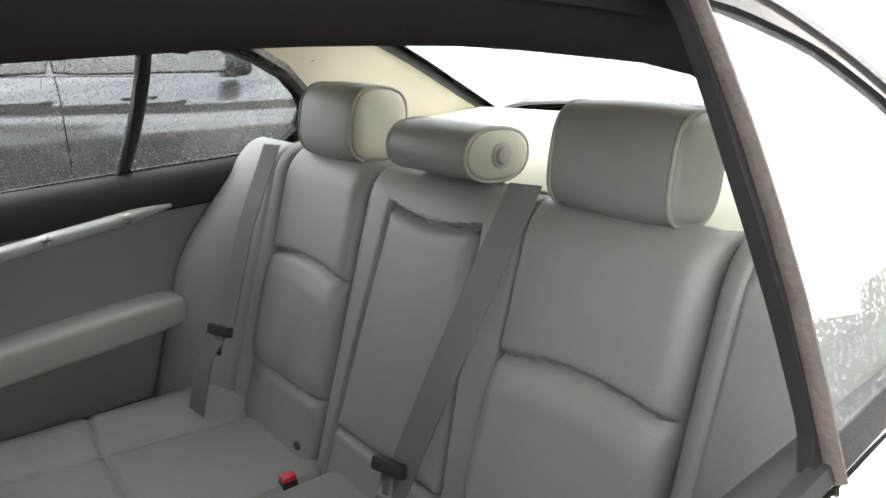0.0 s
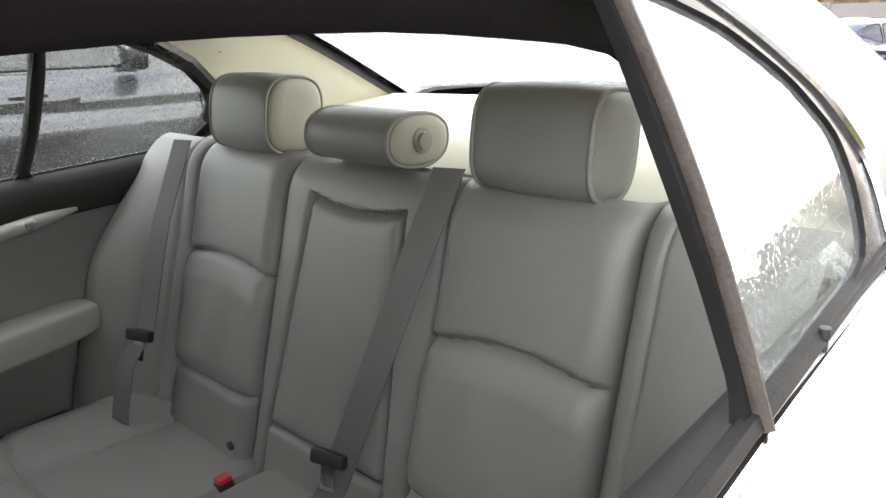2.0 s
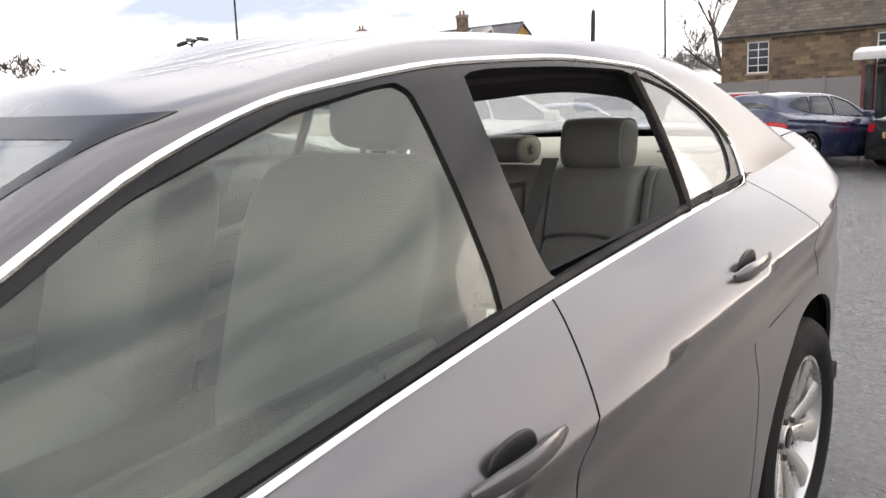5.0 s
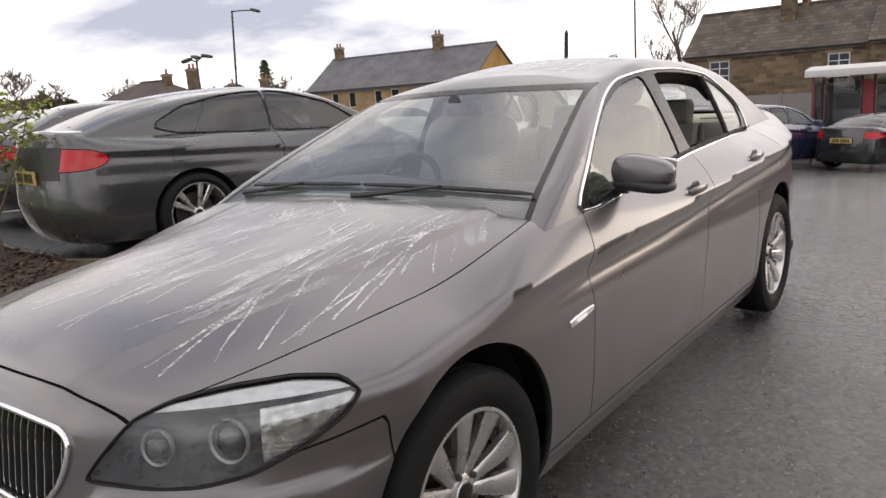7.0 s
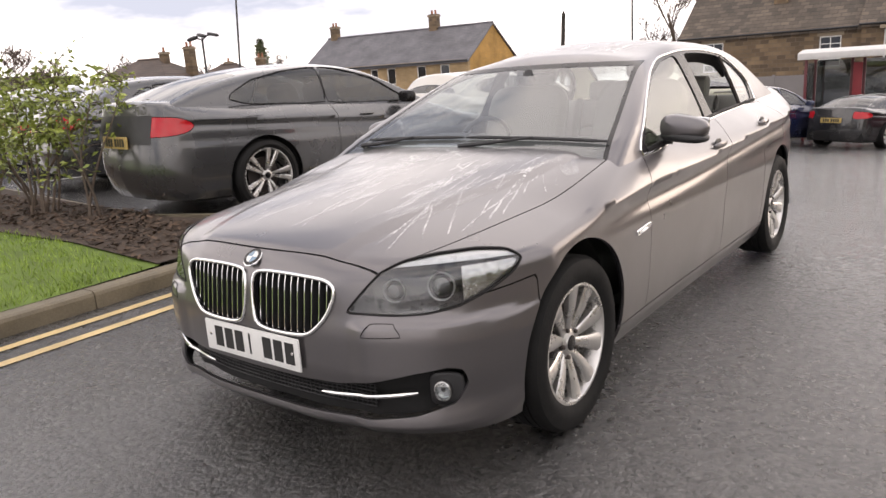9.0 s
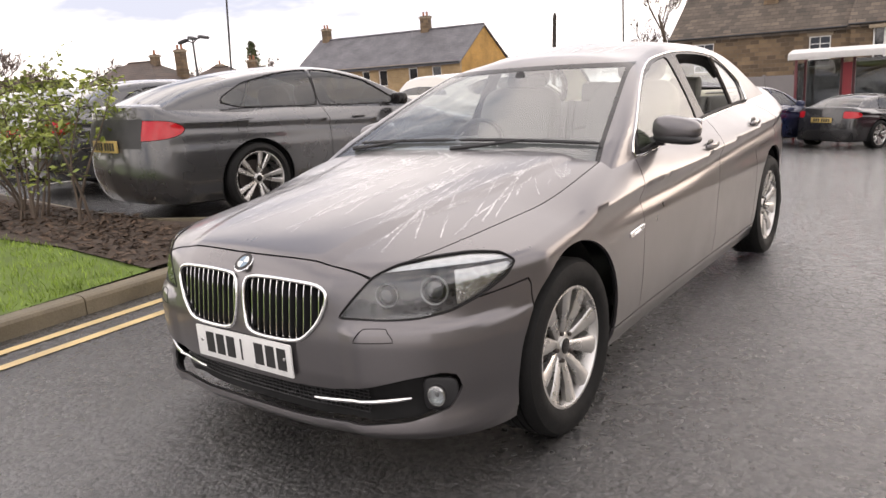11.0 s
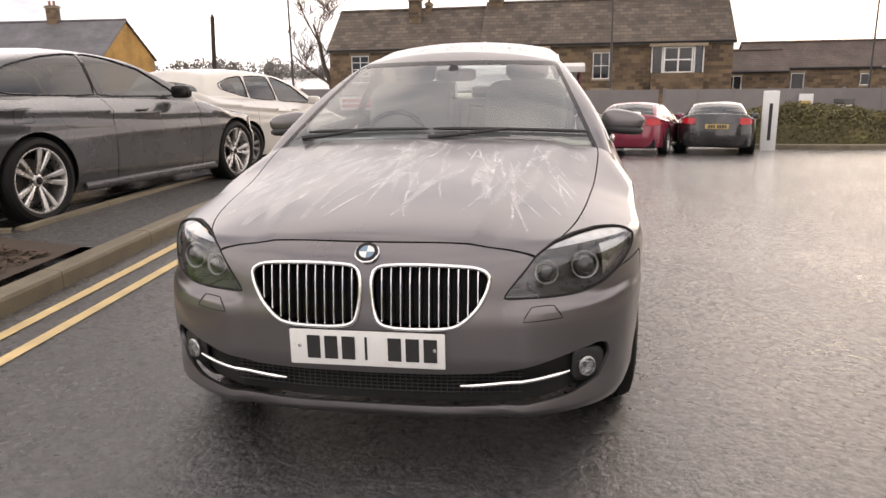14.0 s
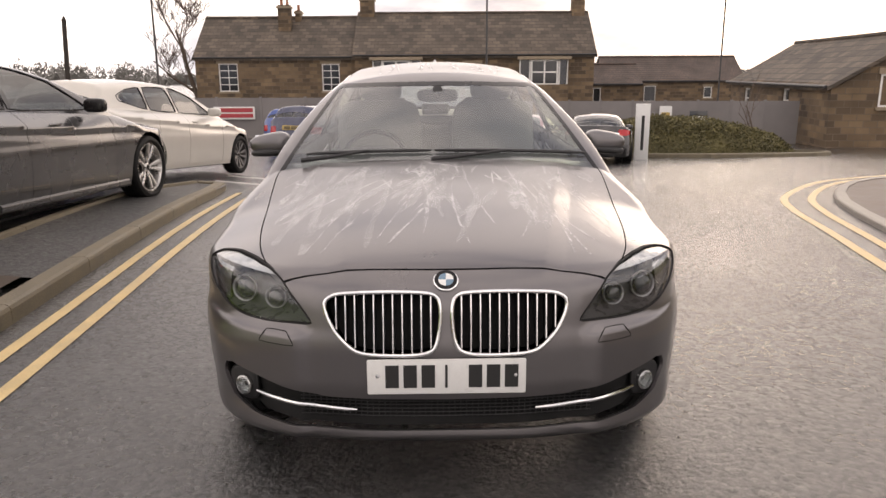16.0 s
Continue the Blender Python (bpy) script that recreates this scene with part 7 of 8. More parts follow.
def gable_house(name, label, place, w, d, eave, ridge, wall_mat, roof_mat, windows, gable_mat=None, chimneys=(), over=0.25, hip=0.0, pots=True):
    """A house with its front at y = 0, ridge along x; windows: (x0, x1, z0, z1, bars, rows)."""
    h = thing(name, label, "house", SWING @ place)
    front = part("wall", wall_bm(0, w, -1.0, eave, 0, 0.35, [v[:4] for v in windows]), wall_mat, h, smooth=False)
    part("wall", wall_bm(0, w, -1.0, eave, d - 0.35, d, []), wall_mat, h, smooth=False)
    for x0 in (0.003, w - 0.353):
        bm = bmesh.new()
        sec = [(0.352, -1.0), (d - 0.352, -1.0), (d - 0.352, eave - 0.02)] + ([(d / 2, ridge - 0.12)] if not hip else []) + [(0.352, eave - 0.02)]
        a = [bm.verts.new((x0, y, z)) for y, z in sec]
        b = [bm.verts.new((x0 + 0.35, y, z)) for y, z in sec]
        bm.faces.new(a)
        bm.faces.new(b[::-1])
        for j in range(len(sec)):
            bm.faces.new((a[j], b[j], b[(j + 1) % len(sec)], a[(j + 1) % len(sec)]))
        bmesh.ops.recalc_face_normals(bm, faces=bm.faces)
        part("gable_wall", bm, gable_mat or wall_mat, h, smooth=False)
    for s in (0, 1):
        bm = bmesh.new()
        y0, y1 = (-over, d / 2) if s == 0 else (d + over, d / 2)
        ez = eave - over * (ridge - eave) / (d / 2)
        n = 14
        rows = []
        for i in range(n + 1):
            f = i / n
            y, z = y0 + (y1 - y0) * f, ez + (ridge - ez) * f
            a, b = -0.15 + hip * f, w + 0.15 - hip * f
            sag = -0.05 * math.sin(math.pi * f)
            rows.append([(a + (b - a) * k / 16, y, z + sag * 0.4 - 0.03 * math.sin(math.pi * k / 16) + 0.015 * noise.noise(Vector((k * 0.9, f * 5, s * 3 + w)))) for k in range(17)])
        top = [[bm.verts.new(c) for c in r] for r in rows]
        low = [[bm.verts.new((c[0], c[1], c[2] - 0.14)) for c in r] for r in rows]
        for i in range(n):
            for k in range(16):
                bm.faces.new((top[i][k], top[i][k + 1], top[i + 1][k + 1], top[i + 1][k]))
                bm.faces.new((low[i][k], low[i + 1][k], low[i + 1][k + 1], low[i][k + 1]))
            bm.faces.new((top[i][0], top[i + 1][0], low[i + 1][0], low[i][0]))
            bm.faces.new((top[i][16], low[i][16], low[i + 1][16], top[i + 1][16]))
        for k in range(16):
            bm.faces.new((top[0][k], low[0][k], low[0][k + 1], top[0][k + 1]))
        bmesh.ops.recalc_face_normals(bm, faces=bm.faces)
        rf = part("roof", bm, roof_mat, h, smooth=False)
    if hip:
        for x0, x1 in ((-0.15, hip - 0.15), (w + 0.15, w + 0.15 - hip)):
            bm = bmesh.new()
            ez = eave - over * (ridge - eave) / (d / 2)
            bm.faces.new([bm.verts.new(c) for c in ((x0, -over, ez), (x0, d + over, ez), (x1, d / 2, ridge))])
            part("hip", bm, roof_mat, h, smooth=False)
    part("ridge_tile", tube_bm([(-0.12 + hip, d / 2, ridge + 0.0), (w + 0.12 - hip, d / 2, ridge + 0.0)], 0.10, 8), roof_mat, h)
    part("gutter", tube_bm([(-0.1, -over - 0.06, eave - 0.12), (w + 0.1, -over - 0.06, eave - 0.12)], 0.06, 8), BLACK, h)
    for v in windows:
        add_window(h, *v[:4], 0.0, *v[4:6])
    for cx, cy, cw, ct in chimneys:
        c = part("chimney", box_bm(cx - cw / 2, cx + cw / 2, cy - 0.35, cy + 0.35, min(eave, ridge - 1.0), ct, bevel=0.02), OLD_STONE, h)
        part("chimney_cap", box_bm(cx - cw / 2 - 0.07, cx + cw / 2 + 0.07, cy - 0.42, cy + 0.42, ct - 0.22, ct - 0.08), STONE_TRIM, c, smooth=False)
        if pots:
            for q in ((-0.2, 0.2) if cw > 0.7 else (0.0,)):
                part("chimney_pot", lathe_bm([(0.12, 0.0), (0.10, 0.15), (0.095, 0.36), (0.13, 0.40), (0.09, 0.41)], 12, axis="z", m=Matrix.Translation((cx + q, cy, ct - 0.02))), mat_pot, c)
    part("room_dark", box_bm(0.4, w - 0.4, 0.6, 0.7, -0.9, eave - 0.1), DARK, h, smooth=False)
    return h


mat_pot = mat("terracotta", (0.32, 0.14, 0.08), 0.8, 0, 0.25, 8, 60)
GZ = ground_z(0, 50)
# turns the street behind by a small angle to fit the camera's view
SWING = Matrix.Translation((0, -3, 0)) @ pose(0, 0, 0, 0, 0, -1.45) @ Matrix.Translation((0, 3, 0))
# stone cottages across the road
c1 = gable_house("stone_cottage", "long old gritstone cottage under a stone-slate roof", pose(-17.1, 48, GZ - 0.36), 10.85, 7.0, 4.45, 7.15, OLD_STONE, STONE_SLATE,
                 [(1.55, 2.85, 2.1, 3.95, 2, 4), (8.55, 9.75, 2.1, 3.9, 2, 4), (1.6, 2.8, 0.2, 1.5, 2, 2)], chimneys=((5.7, 2.6, 0.85, 7.9), (6.5, 3.5, 0.4, 7.6)), over=0.2)
c2 = gable_house("stone_cottage", "old gritstone house with bay windows and end chimneys", pose(-6.25, 47.6, GZ - 0.42), 16.0, 7.6, 4.6, 7.45, OLD_STONE, STONE_SLATE,
                 [(7.3, 8.4, 2.2, 3.9, 2, 2), (7.3, 8.5, 0.0, 1.4, 2, 2)], chimneys=((0.55, 3.8, 1.0, 8.5), (15.4, 3.8, 0.9, 8.6)), over=0.2)
for bx in (1.2, 11.0):
    b = part("bay", wall_bm(bx, bx + 3.2, 0.0, 2.55, -0.75, -0.5, []), OLD_STONE, c2, "stone bay with white sashes", smooth=False)
    part("bay_top", box_bm(bx - 0.15, bx + 3.35, -0.9, 0.0, 4.15, 4.35, bevel=0.03), STONE_TRIM, b, smooth=False)
    for x0, x1, a in ((bx + 0.75, bx + 2.45, 0),):
        win = part("bay_pane", box_bm(x0, x1, -0.66, -0.62, 2.55, 4.15), DARK_PANE, b, smooth=False)
        for q in np.linspace(x0, x1, 3):
            part("sash_bar", box_bm(q - 0.05, q + 0.05, -0.74, -0.665, 2.55, 4.15), FRAME_WHITE, b, smooth=False)
        for z in (2.58, 3.35, 4.1):
            part("sash_bar", box_bm(x0 + 0.06, x1 - 0.06, -0.72, -0.667, z - 0.045, z + 0.045), FRAME_WHITE, b, smooth=False)
    for s in (0, 1):
        ax, bx2 = (bx + 0.02, bx + 0.70) if s == 0 else (bx + 3.18, bx + 2.50)
        m = Matrix.Translation((ax, -0.12, 0)) @ pose(0, 0, 0, 0, 0, math.degrees(math.atan2(-0.52, bx2 - ax)))
        ln = math.hypot(0.52, bx2 - ax)
        part("bay_side_pane", box_bm(0, ln, 0.0, 0.04, 2.55, 4.15, m=m), DARK_PANE, b, smooth=False)
        for q in (0.05, ln - 0.05):
            part("sash_bar", box_bm(q - 0.05, q + 0.05, -0.05 if s == 0 else 0.045, -0.003 if s == 0 else 0.09, 2.55, 4.15, m=m), FRAME_WHITE, b, smooth=False)
# low outbuildings and the barn
gable_house("stone_outbuilding", "low stone outbuilding with small rooflights", pose(13.2, 60, GZ - 0.45), 11.5, 6, 2.7, 4.6, OLD_STONE, RED_TILE, [(3.2, 4.2, 0.9, 2.2, 1, 1), (8.2, 8.9, 1.2, 2.1, 1, 1)], over=0.15)
gable_house("stone_outbuilding", "low stone outbuilding beside the cottages", pose(10.6, 58, GZ - 0.45), 5.0, 5, 2.5, 4.0, OLD_STONE, RED_TILE, [(0.6, 1.8, 0.8, 2.1, 2, 1)], over=0.15)
gable_house("stone_barn", "long gritstone barn under a sagging stone-slate roof", pose(15.55, 38.4, ground_z(0, 30) - 0.1, 0, 0, -95.5), 13.4, 6.4, 2.6, 4.5, OLD_STONE, STONE_SLATE, [(2.5, 3.4, 1.2, 2.2, 1, 2), (8.2, 9.0, 1.3, 2.3, 1, 2)], over=0.2)
barn_win = thing("barn_window", "white-framed window in the barn gable", "window", SWING @ pose(15.95, 24.82, -1.9, 0, 0, -5.5))
add_window(barn_win, 0.0, 1.0, 1.95, 3.15, 0.0, 2, 2)
# new terrace with an ochre gable
terrace = gable_house("stone_terrace", "new buff-stone terrace with grey slate roof and ochre gable", pose(-58.1, 50.4, -1.9, 0, 0, 6), 20.0, 9.6, 4.3, 7.5, BUFF_STONE, GREY_SLATE,
                      [(8.9, 9.8, 2.4, 3.9, 1, 1), (10.9, 11.9, 2.4, 3.9, 1, 1), (14.4, 15.4, 2.4, 3.9, 1, 1), (17.0, 18.0, 2.4, 3.9, 1, 1), (3.4, 4.3, 2.4, 3.9, 1, 1), (5.6, 6.5, 2.4, 3.9, 1, 1)], OCHRE, ((0.9, 4.8, 0.8, 8.7), (13.6, 4.8, 0.9, 8.8)))
for x, y, w, d, r, eave, ridge, hip, stacks in ((-62.4, 28.0, 10.5, 8.5, 20, 3.6, 5.95, 4.2, ((0.66, 0.5, 0.55, 6.5), (0.85, 0.6, 0.75, 6.8))), (-64.6, 39.0, 8.8, 8.0, 25, 3.2, 5.4, 3.6, ((0.86, 0.6, 0.8, 5.9), (0.45, 0.6, 0.6, 5.7))),
                                              (-82.4, 26.2, 9.4, 8.0, 15, 3.1, 5.5, 1.0, ((0.75, 0.5, 0.7, 5.9),))):
    gable_house("hipped_bungalow", "pebble-dashed bungalow with hipped brown tile roof and tall chimneys", pose(x, y, -1.9, 0, 0, r), w, d, eave, ridge, BUFF_STONE, RED_TILE, [(1.2, 2.6, eave - 1.6, eave - 0.5, 2, 1), (w - 3.0, w - 1.4, eave - 1.6, eave - 0.5, 2, 1)], chimneys=[(w * a, d * b, c, t) for a, b, c, t in stacks], hip=hip, over=0.4)

# ---- fence along the cottages ----
FENCE = mat("grey_painted_fence", (0.20, 0.185, 0.18), 0.7, 0, 0.12, 2, 60, 0.2, per_object=0.06)
def fence(x0, y0, x1, y1, h, n):
    root = thing("boarded_fence", "tall grey painted boarded fence", "fence", SWING)
    a, b = Vector((x0, y0, 0)), Vector((x1, y1, 0))
    ang = math.degrees(math.atan2(y1 - y0, x1 - x0))
    ln = (b - a).length / n
    for i in range(n):
        p = a + (b - a) * (i / n)
        m = pose(p.x, p.y, ground_z(p.x, p.y), 0, 0, ang)
        part("panel", box_bm(0.05, ln - 0.005, 0.0, 0.04, 0.02, h, m=m), FENCE, root, smooth=False)
        part("post", box_bm(-0.05, 0.045, -0.02, 0.08, -0.2, h + 0.05, m=m), FENCE, root, smooth=False)
    return root
fence(-24, 30.5, 3.6, 29.0, 1.75, 14)
fence(3.8, 28.9, 14.2, 27.3, 1.75, 8)
SIGN_RED = mat("red_sign", (0.42, 0.05, 0.06), 0.5, 0, 0.1)
sg = thing("notice_board", "red and white notice board on the fence", "sign", SWING @ pose(-9.4, 29.6, ground_z(0, 29.6) + 1.25))
part("board", box_bm(-0.9, 0.9, -0.03, 0.03, -0.25, 0.3, bevel=0.01), PLATE_WHITE, sg)
for z0, z1 in ((0.06, 0.24), (-0.17, 0.0)):
    part("bar", box_bm(-0.82, 0.82, -0.045, -0.03, z0, z1), SIGN_RED, sg, smooth=False)
for x, z, w, h, m in ((9.0, 0.9, 0.5, 0.65, PLATE_WHITE), (10.3, 0.85, 0.7, 0.5, DARK_PANE)):
    s = thing("small_sign", "small notice fixed to the fence", "sign", SWING @ pose(x, 28.0 - 0.16 * (x - 9), ground_z(0, 28) + z, 0, 0, -9))
    part("board", box_bm(-w / 2, w / 2, -0.03, 0.0, 0, h, bevel=0.008), m, s)
    part("bar", box_bm(-w / 2 + 0.08, w / 2 - 0.08, -0.036, -0.03, h * 0.25, h * 0.6), PLATE_YELLOW if m is PLATE_WHITE else FRAME_WHITE, s, smooth=False)
tt = thing("totem_sign", "white upright totem sign with dark lettering bars", "sign", pose(5.88, 17.5, ground_z(0, 17.5) - 0.08, 0, 0, -6))
part("panel", box_bm(-0.19, 0.19, -0.06, 0.06, 0.06, 1.62, bevel=0.01), PLATE_WHITE, tt)
part("bar", box_bm(-0.035, 0.045, -0.068, -0.06, 0.35, 1.30), INK, tt, smooth=False)
part("foot", box_bm(-0.24, 0.24, -0.12, 0.12, 0.0, 0.06, bevel=0.01), BLACK, tt)

# ---- bus shelter ----
sh = thing("bus_shelter", "glazed bus shelter with a pale curved roof and dark red posts", "shelter", SWING @ pose(-3.0, 20.2, ground_z(0, 20.2) - 0.1, 0, 0, 2))
MAROON = mat("maroon_steel", (0.12, 0.02, 0.025), 0.4, 0, 0.1)
ROOF_PALE = mat("pale_shelter_roof", (0.55, 0.54, 0.52), 0.5, 0, 0.1)
bm = bmesh.new()
rows = []
for k in range(7):
    q = -0.9 + 1.8 * k / 6
    rows.append([bm.verts.new((x, 0.7 + q, 2.42 + 0.14 * math.cos(q * 1.4) + dz)) for dz in (0.0, 0.07) for x in (-0.15, 3.6)])
for a, b in zip(rows, rows[1:]):
    bm.faces.new((a[0], a[1], b[1], b[0]))
    bm.faces.new((a[2], b[2], b[3], a[3]))
    bm.faces.new((a[0], b[0], b[2], a[2]))
    bm.faces.new((a[1], a[3], b[3], b[1]))
bm.faces.new((rows[0][0], rows[0][2], rows[0][3], rows[0][1]))
bm.faces.new((rows[-1][0], rows[-1][1], rows[-1][3], rows[-1][2]))
bmesh.ops.recalc_face_normals(bm, faces=bm.faces)
part("roof", bm, ROOF_PALE, sh)
part("fascia", box_bm(-0.15, 3.6, -0.24, -0.18, 2.36, 2.52, bevel=0.01), ROOF_PALE, sh)
for x in (0.0, 0.95, 1.25, 2.2, 3.42):
    part("post", box_bm(x, x + 0.07, 1.25, 1.32, 0, 2.5, bevel=0.008), MAROON, sh)
for x in (0.0, 3.42):
    part("post", box_bm(x, x + 0.07, -0.05, 0.02, 0, 2.45, bevel=0.008), MAROON, sh)
    part("side_pane", box_bm(x + 0.03, x + 0.04, 0.04, 1.23, 0.35, 2.25), TINT_GLASS, sh, smooth=False)
for x0, x1 in ((0.08, 0.94), (1.33, 2.19), (2.28, 3.41)):
    part("back_pane", box_bm(x0, x1, 1.28, 1.29, 0.35, 2.3), TINT_GLASS, sh, smooth=False)
part("poster_panel", box_bm(1.02, 1.25, 1.2, 1.24, 0.4, 2.2, bevel=0.01), SIGN_RED, sh)
part("bench", box_bm(0.4, 3.0, 0.85, 1.15, 0.46, 0.5, bevel=0.01), MAROON, sh)
part("rail", tube_bm([(0.05, 1.2, 0.9), (3.4, 1.2, 0.9)], 0.025, 8), ROOF_PALE, sh)

# ---- lamps and poles ----
POLE = mat("galvanised_steel", (0.05, 0.048, 0.048), 0.5, 0.4, 0.15, 3, 60)
WOOD_POLE = mat("tarred_pole", (0.035, 0.028, 0.022), 0.8, 0, 0.3, 3, 60, 0.4)
def lamp_post(x, y, h, heads, label, name="street_lamp", r=0.06, lean=0.0):
    lp = thing(name, label, "street lamp", SWING @ pose(x, y, ground_z(x, y), 0, lean))
    part("pole", tube_bm([(0, 0, 0), (0, 0, 1.2), (0, 0, 1.25), (0, 0, h)], [r * 1.5, r * 1.5, r, r * 0.75], 10), POLE, lp)
    for dx, dy, dz, arm in heads:
        if arm:
            part("arm", tube_bm([(0, 0, h - 0.05), (dx * 0.5, dy * 0.5, h + dz * 0.8), (dx, dy, h + dz)], r * 0.5, 8), POLE, lp)
        hd = pillow_bm(0.55, 0.26, 0.14, 0.5, 0.6)
        bmesh.ops.transform(hd, verts=hd.verts, matrix=Matrix.Translation((dx * 1.15, dy * 1.15, h + dz)) @ pose(0, 0, 0, 0, 12, math.degrees(math.atan2(dy, dx))))
        hob = part("lamp_head", hd, POLE, lp)
    return lp
lamp_post(-30.4, 21.7, 7.2, [(1.2, 0.3, 0.0, True)], "tall grey street lamp on a curved arm", lean=6.0)
lamp_post(-27.0, 17.6, 4.3, [(-0.45, -0.12, 0.05, True), (0.0, 0.0, 0.15, True), (0.5, 0.15, 0.15, True)], "pole with three floodlights", "floodlight_pole")
lamp_post(-14.6, 34.8, 7.4, [(-1.0, 0, 0.0, True), (0.05, 0.1, 0.15, True), (1.0, 0.2, 0.1, True)], "pole with three floodlights", "floodlight_pole")
lamp_post(1.7, 31.0, 8.5, [(0.9, -0.5, 0.1, True)], "tall thin street lamp before the cottages", r=0.05)
lamp_post(12.2, 31.0, 8.0, [(0.2, 0.0, 0.0, False)], "tall thin pole by the fence", "flag_pole", 0.04)
tp = thing("telegraph_pole", "dark tarred wooden telegraph pole", "pole", SWING @ pose(-23.3, 42.7, GZ, 0, 3))
part("pole", tube_bm([(0, 0, -0.5), (0, 0, 6.1)], [0.17, 0.13], 10), WOOD_POLE, tp)
part("cap", tube_bm([(0, 0, 6.1), (0, 0, 6.35)], [0.15, 0.02], 8), WOOD_POLE, tp)

# ---- plants ----
BARK = mat("bark", (0.10, 0.075, 0.055), 0.9, 0, 0.35, 6, 60, 0.6)
TWIG = mat("grey_twig", (0.12, 0.09, 0.075), 0.9, 0, 0.2, 4, 40)
LEAF = mat("evergreen_leaf", (0.07, 0.13, 0.028), 0.42, 0, 0.35, 3, 40, color2=(0.26, 0.29, 0.05), per_island=0.35)
HEDGE = mat("hedge_leaf", (0.075, 0.07, 0.026), 0.7, 0, 0.4, 2, 40, color2=(0.15, 0.13, 0.055), per_island=0.4)
CONIFER = mat("conifer_needles", (0.085, 0.10, 0.04), 0.7, 0, 0.3, 2, 40, per_island=0.3)
BLADE = mat("grass_blade", (0.13, 0.23, 0.02), 0.5, 0, 0.3, 3, 40, color2=(0.22, 0.30, 0.04), per_island=0.35)


def leaves(name, spots, size, material, parent, rng, droop=0.3, length=2.2):
    """Many small folded leaves at the spots, as one mesh."""
    verts, faces = [], []
    for p in spots:
        d = Vector((rng.gauss(0, 1), rng.gauss(0, 1), rng.gauss(0.2, 0.7))).normalized()
        u = d.cross(Vector((rng.gauss(0, 1), rng.gauss(0, 1), rng.gauss(0, 1)))).normalized()
        s = size * rng.uniform(0.6, 1.3)
        tip = p + d * s * length - Vector((0, 0, droop * s))
        mid = p + d * s * length * 0.5 + u.cross(d) * s * 0.18
        i = len(verts)
        verts += [p, mid + u * s * 0.5, tip, mid - u * s * 0.5]
        faces += [(i, i + 1, i + 2), (i, i + 2, i + 3)]
    me = bpy.data.meshes.new(name)
    me.from_pydata([tuple(v) for v in verts], [], faces)
    me.materials.append(material)
    ob = new(name, me)
    ob.parent = parent
    ob["kind"] = "stuff"
    return ob


def shrub(x, y, h, spread, n, stems, seed, label, lift=0.11, bare=0.35):
    rng = random.Random(seed)
    s = thing("shrub", label, "shrub", pose(x, y, ground_z(x, y) + lift), "shrubs in the bed")
    spots = []
    for k in range(stems):
        a = rng.uniform(0, 6.28)
        base = Vector((rng.gauss(0, 0.07), rng.gauss(0, 0.07), -0.03))
        pts = [base]
        d = Vector((math.cos(a) * 0.3, math.sin(a) * 0.3, 1.0))
        hh = h * rng.uniform(0.7, 1.0)
        for i in range(6):
            d = (d + Vector((rng.gauss(0, 0.12), rng.gauss(0, 0.12), 0))).normalized()
            pts.append(pts[-1] + d * hh / 6)
        part("stem", tube_bm(pts, [0.014, 0.013, 0.011, 0.009, 0.007, 0.005, 0.003], 5), BARK, s)
        for i in range(2, 7):
            for _ in range(3):
                b = rng.uniform(0, 6.28)
                e = pts[i] + Vector((math.cos(b), math.sin(b), rng.uniform(-0.1, 0.5))) * spread * rng.uniform(0.3, 1.0)
                if pts[i].z < h * bare and rng.random() < 0.7:
                    continue
                part("twig", tube_bm([pts[i], (pts[i] + e) / 2 + Vector((0, 0, 0.02)), e], [0.005, 0.004, 0.002], 4), BARK, s)
                c = rng.randint(n // 2, n)
                spots += [pts[i].lerp(e, rng.uniform(0.35, 1.05)) + Vector((rng.gauss(0, 0.05), rng.gauss(0, 0.05), rng.gauss(0, 0.05))) for _ in range(c)]
    leaves("leaves", spots, 0.032, LEAF, s, rng)
    return s


shrub(-5.2, 0.80, 1.55, 0.42, 26, 6, 1, "leafy evergreen shrub with yellow-green tips", bare=0.4)
shrub(-5.9, 1.05, 1.45, 0.40, 24, 5, 2, "leafy evergreen shrub with yellow-green tips")
shrub(-4.45, 0.95, 1.50, 0.28, 14, 3, 3, "thin upright evergreen shrub with bare stems", bare=0.6)
shrub(-7.0, 1.1, 1.5, 0.45, 24, 6, 4, "leafy evergreen shrub with yellow-green tips")
shrub(-8.4, 1.3, 1.4, 0.45, 22, 6, 5, "leafy evergreen shrub with yellow-green tips")


